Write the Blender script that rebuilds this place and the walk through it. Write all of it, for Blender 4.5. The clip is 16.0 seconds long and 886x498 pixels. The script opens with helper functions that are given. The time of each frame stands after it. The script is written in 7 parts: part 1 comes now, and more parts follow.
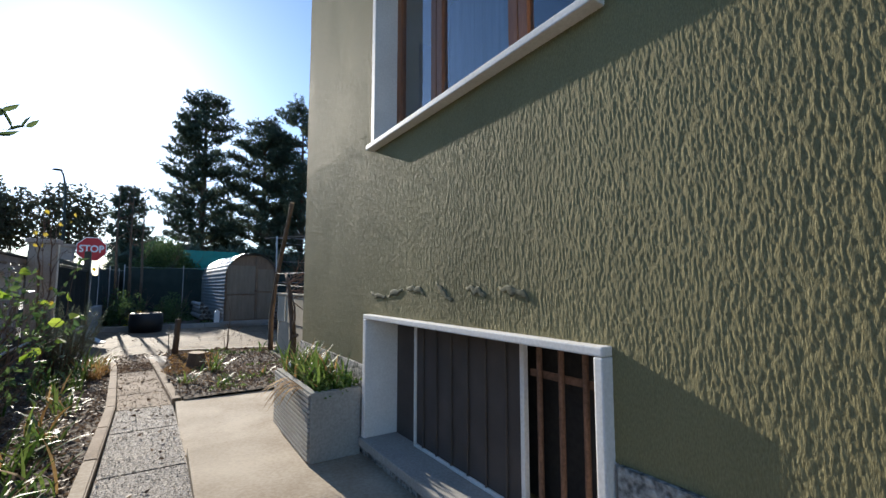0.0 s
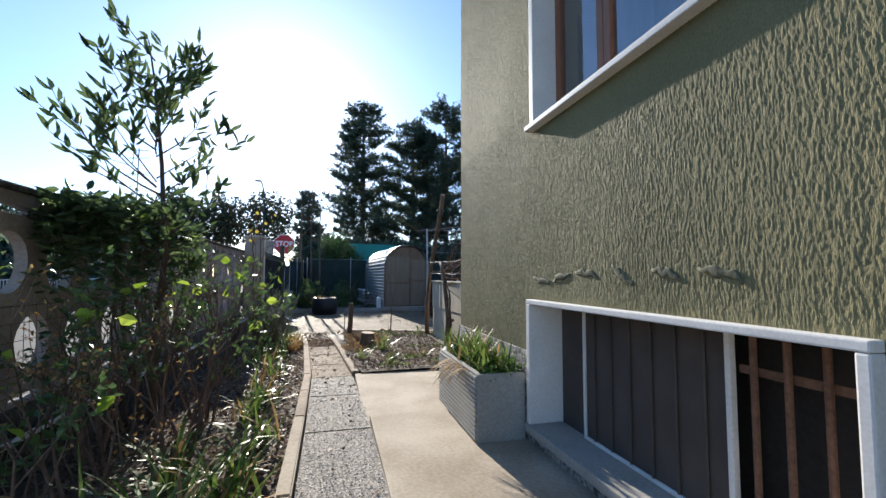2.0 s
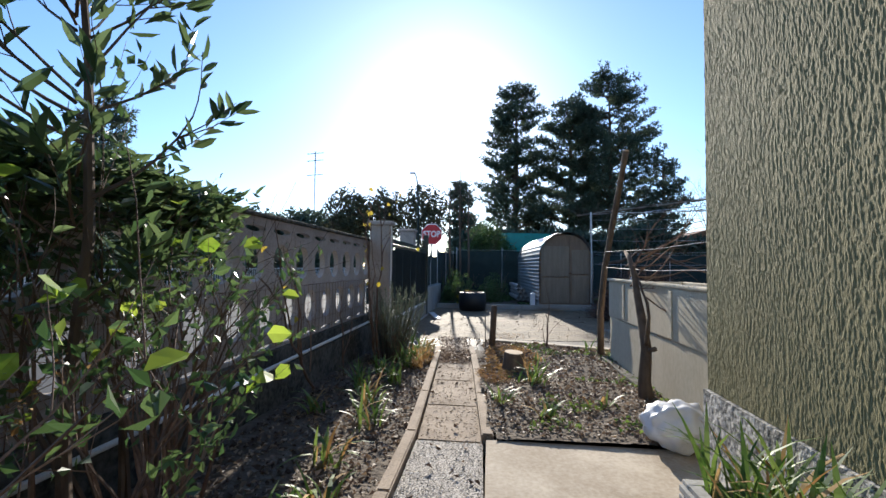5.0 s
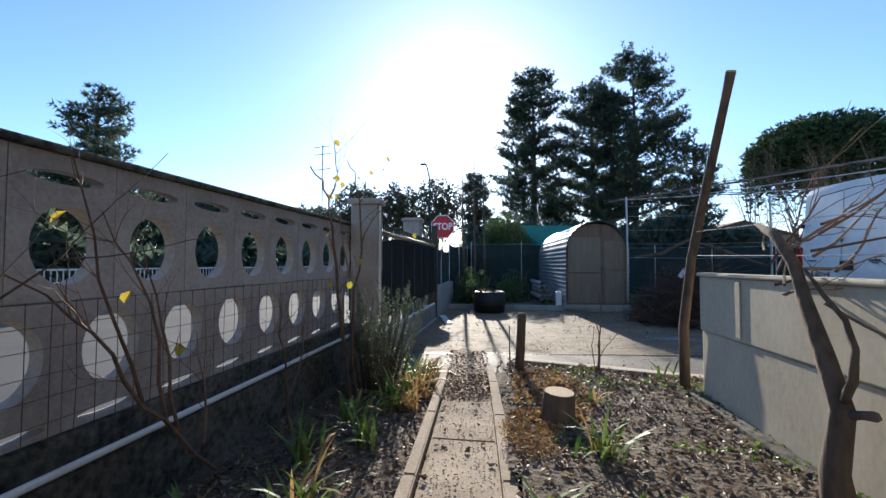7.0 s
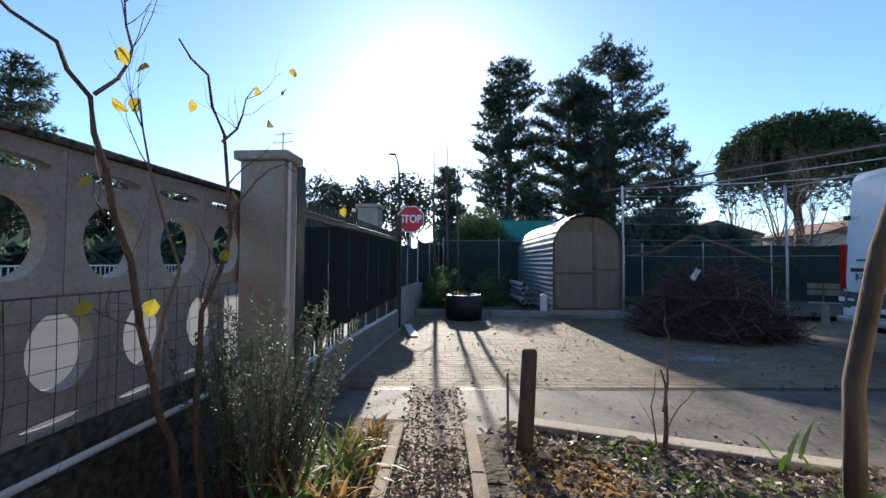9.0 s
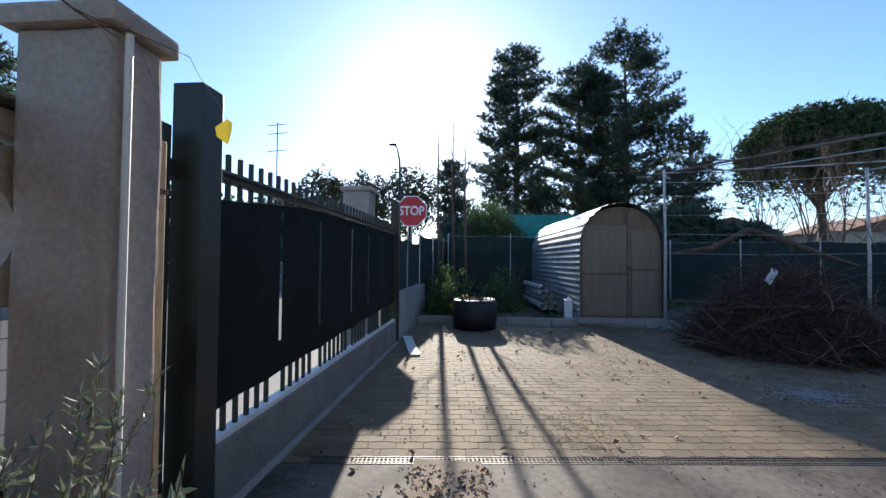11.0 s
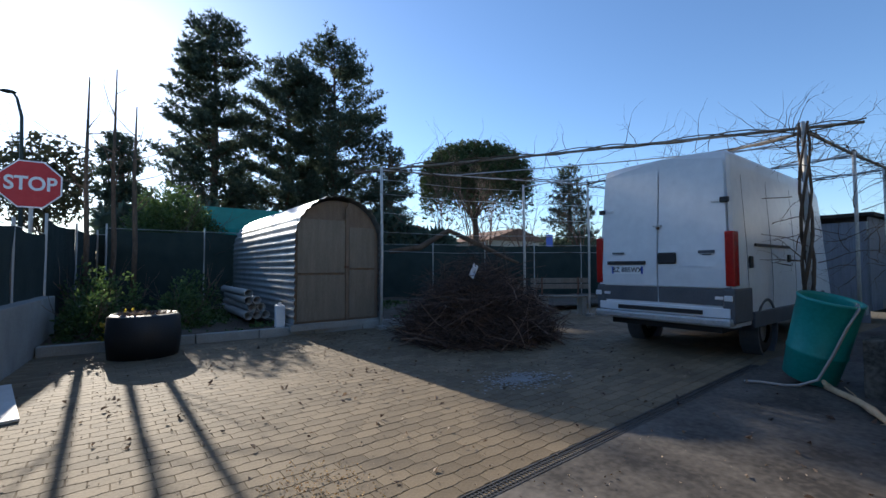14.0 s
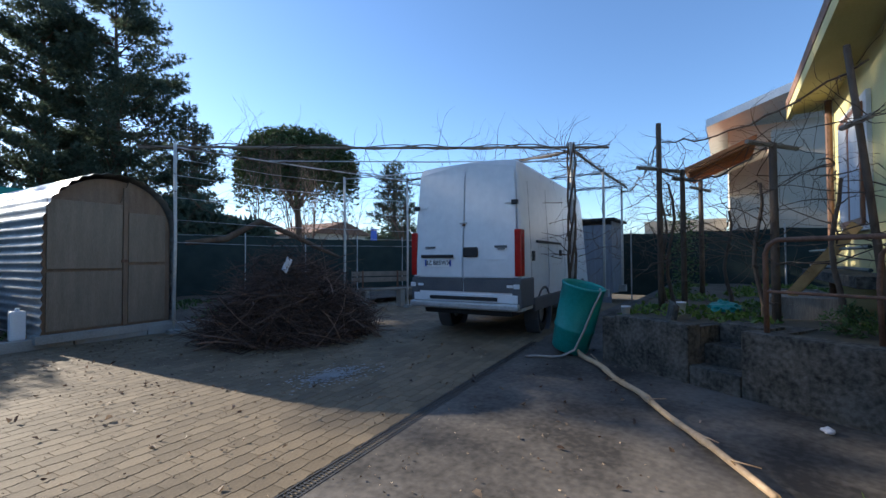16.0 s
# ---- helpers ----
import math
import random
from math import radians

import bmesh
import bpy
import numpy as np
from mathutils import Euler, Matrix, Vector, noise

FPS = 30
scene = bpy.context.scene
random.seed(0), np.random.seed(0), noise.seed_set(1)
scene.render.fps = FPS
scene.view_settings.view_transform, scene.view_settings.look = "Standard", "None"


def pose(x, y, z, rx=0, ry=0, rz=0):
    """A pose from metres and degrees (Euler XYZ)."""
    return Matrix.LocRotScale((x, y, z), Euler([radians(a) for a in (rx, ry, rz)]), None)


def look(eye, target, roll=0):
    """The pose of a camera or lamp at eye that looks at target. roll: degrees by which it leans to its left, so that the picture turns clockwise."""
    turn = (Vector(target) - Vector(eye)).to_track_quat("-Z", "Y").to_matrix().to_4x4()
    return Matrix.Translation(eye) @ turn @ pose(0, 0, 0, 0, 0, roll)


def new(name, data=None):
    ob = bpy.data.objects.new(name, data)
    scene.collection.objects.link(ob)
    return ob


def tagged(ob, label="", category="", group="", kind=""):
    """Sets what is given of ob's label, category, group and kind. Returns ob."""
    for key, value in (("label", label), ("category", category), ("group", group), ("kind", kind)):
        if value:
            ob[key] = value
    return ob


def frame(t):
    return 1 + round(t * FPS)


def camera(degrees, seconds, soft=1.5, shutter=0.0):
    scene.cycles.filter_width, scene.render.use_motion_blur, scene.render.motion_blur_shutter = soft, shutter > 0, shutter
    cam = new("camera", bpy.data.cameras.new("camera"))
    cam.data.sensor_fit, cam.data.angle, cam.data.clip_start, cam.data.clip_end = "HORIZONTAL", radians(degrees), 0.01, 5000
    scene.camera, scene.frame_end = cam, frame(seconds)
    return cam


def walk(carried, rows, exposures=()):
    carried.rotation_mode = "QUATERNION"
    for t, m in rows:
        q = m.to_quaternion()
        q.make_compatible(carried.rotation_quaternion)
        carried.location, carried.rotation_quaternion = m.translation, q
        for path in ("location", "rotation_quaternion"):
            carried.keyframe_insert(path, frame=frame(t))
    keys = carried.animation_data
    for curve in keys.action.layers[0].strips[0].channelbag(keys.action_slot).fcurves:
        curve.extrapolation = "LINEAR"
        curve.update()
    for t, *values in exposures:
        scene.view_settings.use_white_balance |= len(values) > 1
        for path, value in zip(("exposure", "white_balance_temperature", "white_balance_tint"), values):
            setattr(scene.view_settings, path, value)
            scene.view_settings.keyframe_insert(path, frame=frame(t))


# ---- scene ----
cam = camera(92.4, 16.0)
PATH = [
    (0.0, (0.308, 0.191, 1.193), (1.401, 1.857, 1.368), 0.0),
    (0.5, (0.285, 0.193, 1.185), (1.257, 1.934, 1.347), -0.1),
    (1.0, (0.257, 0.202, 1.179), (1.069, 2.023, 1.328), 0.0),
    (1.5, (0.229, 0.220, 1.170), (0.875, 2.108, 1.309), 0.1),
    (2.0, (0.206, 0.295, 1.155), (0.702, 2.229, 1.284), 0.2),
    (2.5, (0.183, 0.545, 1.162), (0.556, 2.507, 1.280), 0.1),
    (3.0, (0.294, 0.807, 1.179), (0.558, 2.786, 1.286), 0.2),
    (3.5, (0.400, 1.107, 1.187), (0.495, 3.103, 1.291), 0.3),
    (4.0, (0.438, 1.488, 1.215), (0.346, 3.484, 1.310), 0.3),
    (4.5, (0.490, 1.970, 1.214), (0.314, 3.961, 1.301), 0.6),
    (7.0, (0.392, 4.287, 1.146), (0.099, 6.264, 1.217), 0.1),
    (7.5, (0.313, 4.769, 1.140), (0.040, 6.749, 1.207), 0.2),
    (8.0, (0.268, 5.273, 1.141), (0.054, 7.261, 1.207), 0.4),
    (8.5, (0.262, 5.784, 1.138), (0.076, 7.775, 1.203), 0.5),
    (9.0, (0.252, 6.286, 1.136), (0.087, 8.278, 1.201), 0.4),
    (11.5, (-0.034, 8.421, 1.140), (-0.210, 10.412, 1.196), 0.5),
    (12.0, (-0.048, 8.823, 1.076), (-0.074, 10.822, 1.137), 0.5),
    (12.5, (-0.039, 9.096, 1.055), (0.153, 11.086, 1.121), 0.4),
    (13.0, (0.005, 9.265, 1.047), (0.525, 11.195, 1.118), 0.2),
    (13.5, (0.100, 9.307, 1.030), (0.967, 11.107, 1.109), 0.0),
    (14.0, (0.132, 9.277, 1.033), (1.227, 10.949, 1.113), -0.2),
    (14.5, (0.163, 9.262, 1.032), (1.420, 10.816, 1.112), -0.1),
    (15.0, (0.209, 9.249, 1.030), (1.621, 10.663, 1.100), -0.2),
    (15.5, (0.249, 9.236, 1.027), (1.802, 10.495, 1.086), -0.3),
    (16.0, (0.278, 9.218, 1.027), (1.941, 10.328, 1.074), -0.3),
]
EXPOSURES = [(0.0, 0.75, 5680, 10), (2.0, 0.94, 5600, 10), (12.0, 0.94, 5650, 10), (14.0, 0.72, 5700, 10), (15.0, 0.75, 5600, 10), (16.0, 1.0, 5680, 10)]
walk(cam, [(t, look(e, g, r)) for t, e, g, r in PATH], EXPOSURES)

# ---- sky and sun ----
SUN_AZ, SUN_EL = 6.3, 21.5        # degrees to the left of +y, and above the horizon
sun_way = Vector((-math.sin(radians(SUN_AZ)) * math.cos(radians(SUN_EL)), math.cos(radians(SUN_AZ)) * math.cos(radians(SUN_EL)), math.sin(radians(SUN_EL))))
world = bpy.data.worlds.new("sky")
world.use_nodes = True
scene.world = world
sky = world.node_tree.nodes.new("ShaderNodeTexSky")
sky.sky_type, sky.sun_disc = "NISHITA", False
sky.sun_elevation, sky.sun_rotation = radians(SUN_EL), radians(-SUN_AZ)
sky.air_density, sky.dust_density, sky.ozone_density, sky.altitude = 1.0, 0.35, 3.0, 200
back = world.node_tree.nodes["Background"]
back.inputs["Strength"].default_value = 0.115
world.node_tree.links.new(sky.outputs[0], back.inputs["Color"])
lamp = bpy.data.lights.new("sun", "SUN")
lamp.energy, lamp.angle, lamp.color = 5.0, radians(0.53), (1.0, 0.85, 0.64)
sun = new("sun", lamp)
sun.matrix_world = look(sun_way * 50, (0, 0, 0))


# ---- materials ----
def material(name, low, high, rough=0.8, metal=0.0, grain=40.0, blot=3.0, bump=0.25, stretch=(1, 1, 1), spec=0.4, blend=0.5, island=0.0, obj_random=0.0, transmit=0.0, bump_size=0.01, sharp=0.17):
    m = bpy.data.materials.new(name)
    m.use_nodes = True
    nt = m.node_tree
    p = nt.nodes["Principled BSDF"]
    p.inputs["Roughness"].default_value, p.inputs["Metallic"].default_value = rough, metal
    p.inputs["Specular IOR Level"].default_value = spec
    tc = nt.nodes.new("ShaderNodeTexCoord")
    mp = nt.nodes.new("ShaderNodeMapping")
    mp.inputs["Scale"].default_value = stretch
    nt.links.new(tc.outputs["Object"], mp.inputs[0])
    fine, coarse = nt.nodes.new("ShaderNodeTexNoise"), nt.nodes.new("ShaderNodeTexNoise")
    fine.inputs["Scale"].default_value, coarse.inputs["Scale"].default_value = grain, blot
    fine.inputs["Detail"].default_value, coarse.inputs["Detail"].default_value = 4, 5
    for n in (fine, coarse):
        nt.links.new(mp.outputs[0], n.inputs["Vector"])
    mixf = nt.nodes.new("ShaderNodeMix")
    mixf.data_type = "FLOAT"
    mixf.inputs[0].default_value = blend
    nt.links.new(fine.outputs[0], mixf.inputs[2])
    nt.links.new(coarse.outputs[0], mixf.inputs[3])
    fac = mixf.outputs[0]
    if island or obj_random:
        src = nt.nodes.new("ShaderNodeNewGeometry").outputs["Random Per Island"] if island else nt.nodes.new("ShaderNodeObjectInfo").outputs["Random"]
        ma = nt.nodes.new("ShaderNodeMath")
        ma.operation = "MULTIPLY_ADD"
        nt.links.new(src, ma.inputs[0])
        ma.inputs[1].default_value = island or obj_random
        nt.links.new(fac, ma.inputs[2])
        mb = nt.nodes.new("ShaderNodeMath")
        mb.operation = "SUBTRACT"
        nt.links.new(ma.outputs[0], mb.inputs[0])
        mb.inputs[1].default_value = (island or obj_random) / 2
        fac = mb.outputs[0]
    ramp = nt.nodes.new("ShaderNodeValToRGB")
    ramp.color_ramp.elements[0].position, ramp.color_ramp.elements[1].position = 0.5 - sharp, 0.5 + sharp
    ramp.color_ramp.elements[0].color, ramp.color_ramp.elements[1].color = (*low, 1), (*high, 1)
    nt.links.new(fac, ramp.inputs[0])
    nt.links.new(ramp.outputs[0], p.inputs["Base Color"])
    if bump:
        b = nt.nodes.new("ShaderNodeBump")
        b.inputs["Strength"].default_value, b.inputs["Distance"].default_value = bump, bump_size
        nt.links.new(fine.outputs[0], b.inputs["Height"])
        nt.links.new(b.outputs[0], p.inputs["Normal"])
    if transmit:
        out = nt.nodes["Material Output"]
        tr = nt.nodes.new("ShaderNodeBsdfTranslucent")
        nt.links.new(ramp.outputs[0], tr.inputs[0])
        mx = nt.nodes.new("ShaderNodeMixShader")
        mx.inputs[0].default_value = transmit
        nt.links.new(p.outputs[0], mx.inputs[1])
        nt.links.new(tr.outputs[0], mx.inputs[2])
        nt.links.new(mx.outputs[0], out.inputs[0])
    return m


M = {}
M["stucco"] = material("green_stucco", (0.135, 0.118, 0.053), (0.255, 0.222, 0.105), 0.8, grain=300, blot=1.1, bump=0.75, bump_size=0.004, spec=0.3, stretch=(1, 1, 0.3), blend=0.4)
M["plinth"] = material("pebble_plinth", (0.10, 0.10, 0.09), (0.46, 0.44, 0.40), 0.9, grain=38, blot=9, bump=1.0, bump_size=0.02, blend=0.3, sharp=0.1)
M["white_stone"] = material("white_painted_stone", (0.60, 0.58, 0.54), (0.78, 0.76, 0.72), 0.6, grain=80, blot=4, bump=0.1, bump_size=0.003)
M["brown_wood"] = material("brown_window_wood", (0.16, 0.06, 0.025), (0.30, 0.13, 0.055), 0.5, grain=30, blot=4, bump=0.2, stretch=(8, 8, 0.6), bump_size=0.003)
M["rust"] = material("rusty_iron", (0.10, 0.055, 0.035), (0.22, 0.12, 0.075), 0.75, 0.2, grain=70, blot=12, bump=0.3, bump_size=0.003)
M["screen"] = material("dusty_insect_screen", (0.048, 0.039, 0.033), (0.092, 0.075, 0.064), 0.8, grain=300, blot=5, bump=0.2, bump_size=0.002)
# Near black paints the shade of room and drain; also felt and chimney cap.
M["dark"] = material("unlit_depth_and_dark_felt", (0.02, 0.018, 0.016), (0.04, 0.035, 0.03), 0.9)
M["concrete"] = material("grey_concrete", (0.24, 0.23, 0.205), (0.40, 0.385, 0.35), 0.9, grain=70, blot=2.2, bump=0.35, bump_size=0.004)
# Darker copy of the grey concrete: the kerb's shaded face put into colour.
M["kerb_concrete"] = material("shade_darkened_kerb_concrete", (0.13, 0.125, 0.115), (0.25, 0.24, 0.215), 0.9, grain=60, blot=2.5, bump=0.35, bump_size=0.004)
M["slab"] = material("pale_concrete_slab", (0.27, 0.212, 0.145), (0.47, 0.40, 0.305), 0.85, grain=45, blot=2.0, bump=0.35, bump_size=0.004, blend=0.65, sharp=0.13)
M["dark_concrete"] = material("weathered_yard_concrete", (0.034, 0.028, 0.022), (0.155, 0.132, 0.108), 0.75, grain=20, blot=1.3, bump=0.4, bump_size=0.006, blend=0.65, sharp=0.13)
M["mossy"] = material("mossy_retaining_wall", (0.014, 0.014, 0.010), (0.135, 0.122, 0.098), 0.95, grain=24, blot=3.5, bump=0.7, bump_size=0.015, sharp=0.13)
M["aggregate"] = material("exposed_aggregate", (0.07, 0.062, 0.055), (0.50, 0.45, 0.39), 0.85, grain=95, blot=3, bump=0.9, bump_size=0.006, blend=0.12, sharp=0.1)
M["paver"] = material("yard_paver", (0.115, 0.083, 0.047), (0.23, 0.172, 0.102), 0.8, grain=50, blot=1.2, bump=0.5, bump_size=0.005, island=0.2, blend=0.6)
M["paver_one"] = material("yard_paver_single", (0.115, 0.083, 0.047), (0.23, 0.172, 0.102), 0.8, grain=50, blot=1.2, bump=0.5, bump_size=0.005, obj_random=0.2, blend=0.6)
M["joint"] = material("paver_joint_sand", (0.12, 0.088, 0.052), (0.25, 0.19, 0.115), 0.95, grain=60, blot=1.0, bump=0.6)
M["soil"] = material("garden_soil", (0.05, 0.037, 0.026), (0.15, 0.115, 0.08), 0.95, grain=22, blot=2, bump=1.0, bump_size=0.03)
M["earth"] = material("rough_ground", (0.05, 0.042, 0.028), (0.12, 0.10, 0.065), 0.95, grain=6, blot=0.3, bump=0.5)
M["asphalt"] = material("asphalt", (0.05, 0.05, 0.05), (0.085, 0.083, 0.08), 0.85, grain=90, blot=0.7, bump=0.4, bump_size=0.005)
M["fence_concrete"] = material("precast_fence_concrete", (0.27, 0.225, 0.195), (0.45, 0.395, 0.345), 0.9, grain=45, blot=2.5, bump=0.5, bump_size=0.006, blend=0.6, sharp=0.15)
M["tank"] = material("fibre_cement_tank", (0.40, 0.345, 0.245), (0.62, 0.545, 0.405), 0.85, grain=30, blot=1.4, bump=0.25, stretch=(1, 1, 0.6), bump_size=0.004, blend=0.7)
M["gate"] = material("dark_green_gate_paint", (0.018, 0.026, 0.022), (0.035, 0.045, 0.038), 0.45, 0.2, grain=40, blot=3, bump=0.1, bump_size=0.002)
M["sheet"] = material("dark_shade_cloth", (0.010, 0.016, 0.014), (0.022, 0.03, 0.026), 0.8, grain=400, blot=4, bump=0.4, bump_size=0.002)
M["tin"] = material("corrugated_zinc", (0.34, 0.35, 0.35), (0.56, 0.57, 0.57), 0.45, 0.75, grain=20, blot=2.5, bump=0.15, bump_size=0.003)
M["shed_door"] = material("faded_shed_door_panel", (0.17, 0.135, 0.095), (0.27, 0.215, 0.155), 0.75, grain=30, blot=2, bump=0.2, stretch=(5, 5, 0.7), bump_size=0.003)
M["shed_frame"] = material("brown_shed_frame", (0.15, 0.10, 0.065), (0.25, 0.175, 0.115), 0.7, grain=30, blot=3, stretch=(5, 5, 0.7))
M["van"] = material("white_van_paint", (0.62, 0.64, 0.66), (0.74, 0.755, 0.77), 0.28, grain=8, blot=1.2, bump=0.0, spec=0.5)
M["van_grey"] = material("grey_van_plastic", (0.07, 0.075, 0.085), (0.11, 0.115, 0.125), 0.55, grain=60, blot=4, bump=0.1)
M["black"] = material("black_plastic", (0.012, 0.012, 0.013), (0.025, 0.025, 0.027), 0.5, grain=60)
M["rubber"] = material("black_rubber", (0.018, 0.018, 0.018), (0.035, 0.034, 0.033), 0.85, grain=60)
M["red_lens"] = material("red_tail_lens", (0.26, 0.012, 0.01), (0.38, 0.02, 0.016), 0.15, grain=120, blot=20, bump=0.15)
M["plate"] = material("white_plate", (0.75, 0.76, 0.76), (0.82, 0.83, 0.83), 0.4)
M["blue"] = material("blue_plate_band", (0.03, 0.08, 0.42), (0.04, 0.10, 0.48), 0.4)
M["ink"] = material("dark_lettering", (0.02, 0.02, 0.03), (0.03, 0.03, 0.04), 0.5)
M["steel"] = material("galvanised_steel", (0.38, 0.38, 0.38), (0.56, 0.56, 0.55), 0.45, 0.6, grain=40, blot=6, bump=0.1)
M["pole_white"] = material("peeling_white_pole", (0.42, 0.40, 0.37), (0.62, 0.60, 0.56), 0.7, grain=30, blot=8, bump=0.2)
M["barrel"] = material("teal_plastic", (0.015, 0.20, 0.17), (0.03, 0.28, 0.24), 0.45, grain=30, blot=3, bump=0.05, spec=0.4)
M["hose"] = material("grey_hose", (0.30, 0.29, 0.27), (0.42, 0.40, 0.37), 0.5)
M["bark"] = material("dark_bark", (0.06, 0.042, 0.03), (0.16, 0.115, 0.08), 0.95, grain=25, blot=5, bump=0.8, stretch=(1, 1, 0.3), bump_size=0.012)
M["pale_wood"] = material("peeled_branch_wood", (0.46, 0.30, 0.16), (0.66, 0.47, 0.28), 0.7, grain=30, blot=4, bump=0.3, bump_size=0.004)
M["twig"] = material("bare_twig_bark", (0.10, 0.062, 0.045), (0.24, 0.16, 0.115), 0.9, grain=40, blot=6, bump=0.3, island=0.4, bump_size=0.003)
M["brush"] = material("brown_brushwood", (0.045, 0.03, 0.024), (0.13, 0.085, 0.065), 0.95, grain=30, blot=4, bump=0.3, island=0.6)
M["old_wood"] = material("weathered_grey_timber", (0.15, 0.125, 0.10), (0.31, 0.27, 0.22), 0.85, grain=26, blot=3, bump=0.5, stretch=(4, 4, 0.5), bump_size=0.004)
M["cut_wood"] = material("cut_timber_face", (0.36, 0.25, 0.14), (0.50, 0.37, 0.23), 0.8, grain=30)
M["leaf"] = material("shrub_leaf", (0.05, 0.095, 0.03), (0.12, 0.18, 0.06), 0.35, grain=6, blot=2, bump=0.0, island=0.5, transmit=0.4)
M["laurel"] = material("laurel_leaf", (0.055, 0.09, 0.035), (0.12, 0.165, 0.065), 0.3, grain=6, blot=2, bump=0.0, island=0.5, transmit=0.5)
M["strap"] = material("strap_leaf", (0.07, 0.13, 0.02), (0.19, 0.26, 0.06), 0.45, grain=8, blot=2, bump=0.0, island=0.6, transmit=0.4)
M["dry"] = material("dry_straw_leaf", (0.30, 0.17, 0.06), (0.52, 0.34, 0.14), 0.8, grain=10, blot=3, bump=0.0, island=0.6, transmit=0.3)
M["yellow_leaf"] = material("yellow_autumn_leaf", (0.36, 0.30, 0.03), (0.55, 0.42, 0.06), 0.6, grain=20, blot=6, bump=0.0, island=0.7, transmit=0.5)
M["lime_leaf"] = material("lime_green_leaf", (0.22, 0.34, 0.03), (0.38, 0.48, 0.06), 0.5, grain=20, blot=6, bump=0.0, island=0.5, transmit=0.5)
M["litter"] = material("leaf_litter", (0.09, 0.06, 0.045), (0.32, 0.235, 0.16), 0.6, grain=10, blot=3, bump=0.0, island=0.8, transmit=0.2)
M["path_dirt"] = material("dirty_path_slab", (0.19, 0.14, 0.095), (0.37, 0.295, 0.215), 0.9, grain=70, blot=3, bump=0.5, bump_size=0.005, blend=0.55, sharp=0.13)
M["sawdust"] = material("orange_sawdust", (0.36, 0.2, 0.06), (0.62, 0.42, 0.17), 0.9, grain=20, blot=4, bump=0.0, island=0.7)
M["grit"] = material("tan_grit", (0.16, 0.11, 0.07), (0.46, 0.36, 0.25), 0.9, grain=20, blot=4, bump=0.0, island=0.8)
M["pebble"] = material("aggregate_pebble", (0.10, 0.09, 0.08), (0.62, 0.56, 0.49), 0.6, grain=20, blot=4, bump=0.0, island=0.9)
M["rosemary"] = material("rosemary_leaf", (0.09, 0.12, 0.08), (0.19, 0.22, 0.16), 0.5, grain=6, blot=2, bump=0.0, island=0.5, transmit=0.25)
M["needle"] = material("conifer_needle", (0.055, 0.085, 0.06), (0.115, 0.145, 0.10), 0.7, grain=2, blot=0.5, bump=0.0, island=0.5, transmit=0.5)
M["pine"] = material("stone_pine_needle", (0.030, 0.055, 0.018), (0.075, 0.115, 0.04), 0.7, grain=2, blot=0.5, bump=0.0, island=0.5, transmit=0.2)
M["tree_leaf"] = material("far_tree_leaf", (0.05, 0.055, 0.03), (0.11, 0.11, 0.06), 0.7, grain=2, blot=0.5, bump=0.0, island=0.5, transmit=0.25)
M["stop_red"] = material("stop_sign_red", (0.50, 0.025, 0.03), (0.58, 0.04, 0.045), 0.5, grain=10, blot=2, bump=0.0)
M["stop_white"] = material("stop_sign_white", (0.78, 0.78, 0.78), (0.84, 0.84, 0.84), 0.5, bump=0.0)
M["yellow_wall"] = material("yellow_house_plaster", (0.52, 0.44, 0.19), (0.64, 0.56, 0.27), 0.85, grain=60, blot=1.5, bump=0.2, bump_size=0.004)
M["cream_wall"] = material("cream_house_plaster", (0.46, 0.40, 0.31), (0.58, 0.51, 0.41), 0.85, grain=50, blot=1, bump=0.2, bump_size=0.004)
M["orange_wood"] = material("orange_roof_timber", (0.36, 0.12, 0.035), (0.50, 0.19, 0.06), 0.6, grain=20, blot=3, stretch=(1, 6, 6))
M["roof_tile"] = material("brown_roof_tile", (0.16, 0.09, 0.06), (0.28, 0.16, 0.11), 0.85, grain=10, blot=2)
M["gutter"] = material("white_metal_gutter", (0.55, 0.57, 0.60), (0.68, 0.70, 0.73), 0.4, 0.3, grain=20)
M["curtain"] = material("window_curtain", (0.45, 0.46, 0.48), (0.60, 0.61, 0.63), 0.9, grain=6, blot=3, stretch=(6, 6, 0.2))
M["bag"] = material("white_plastic_bag", (0.62, 0.62, 0.64), (0.78, 0.78, 0.80), 0.4, grain=15, blot=5, bump=0.4, transmit=0.2)
M["ash"] = material("pale_ash_dust", (0.26, 0.25, 0.24), (0.40, 0.39, 0.37), 0.95, grain=50, blot=4, bump=0.3)
M["net"] = material("dark_green_fence_net", (0.012, 0.024, 0.02), (0.03, 0.045, 0.038), 0.85, grain=200, blot=3, bump=0.3)
M["grey_shed"] = material("grey_painted_boards", (0.17, 0.18, 0.20), (0.28, 0.29, 0.32), 0.8, grain=30, blot=3, stretch=(6, 6, 0.5))
M["pink_wall"] = material("far_house_plaster", (0.50, 0.40, 0.36), (0.58, 0.48, 0.43), 0.9, grain=10, blot=1)
M["grate"] = material("dark_steel_grating", (0.05, 0.045, 0.04), (0.13, 0.115, 0.10), 0.55, 0.5, grain=60, blot=8, bump=0.3, bump_size=0.003)
M["patch"] = material("smeared_mortar", (0.085, 0.085, 0.05), (0.14, 0.135, 0.085), 0.9, grain=60, blot=10, bump=0.5, bump_size=0.005)


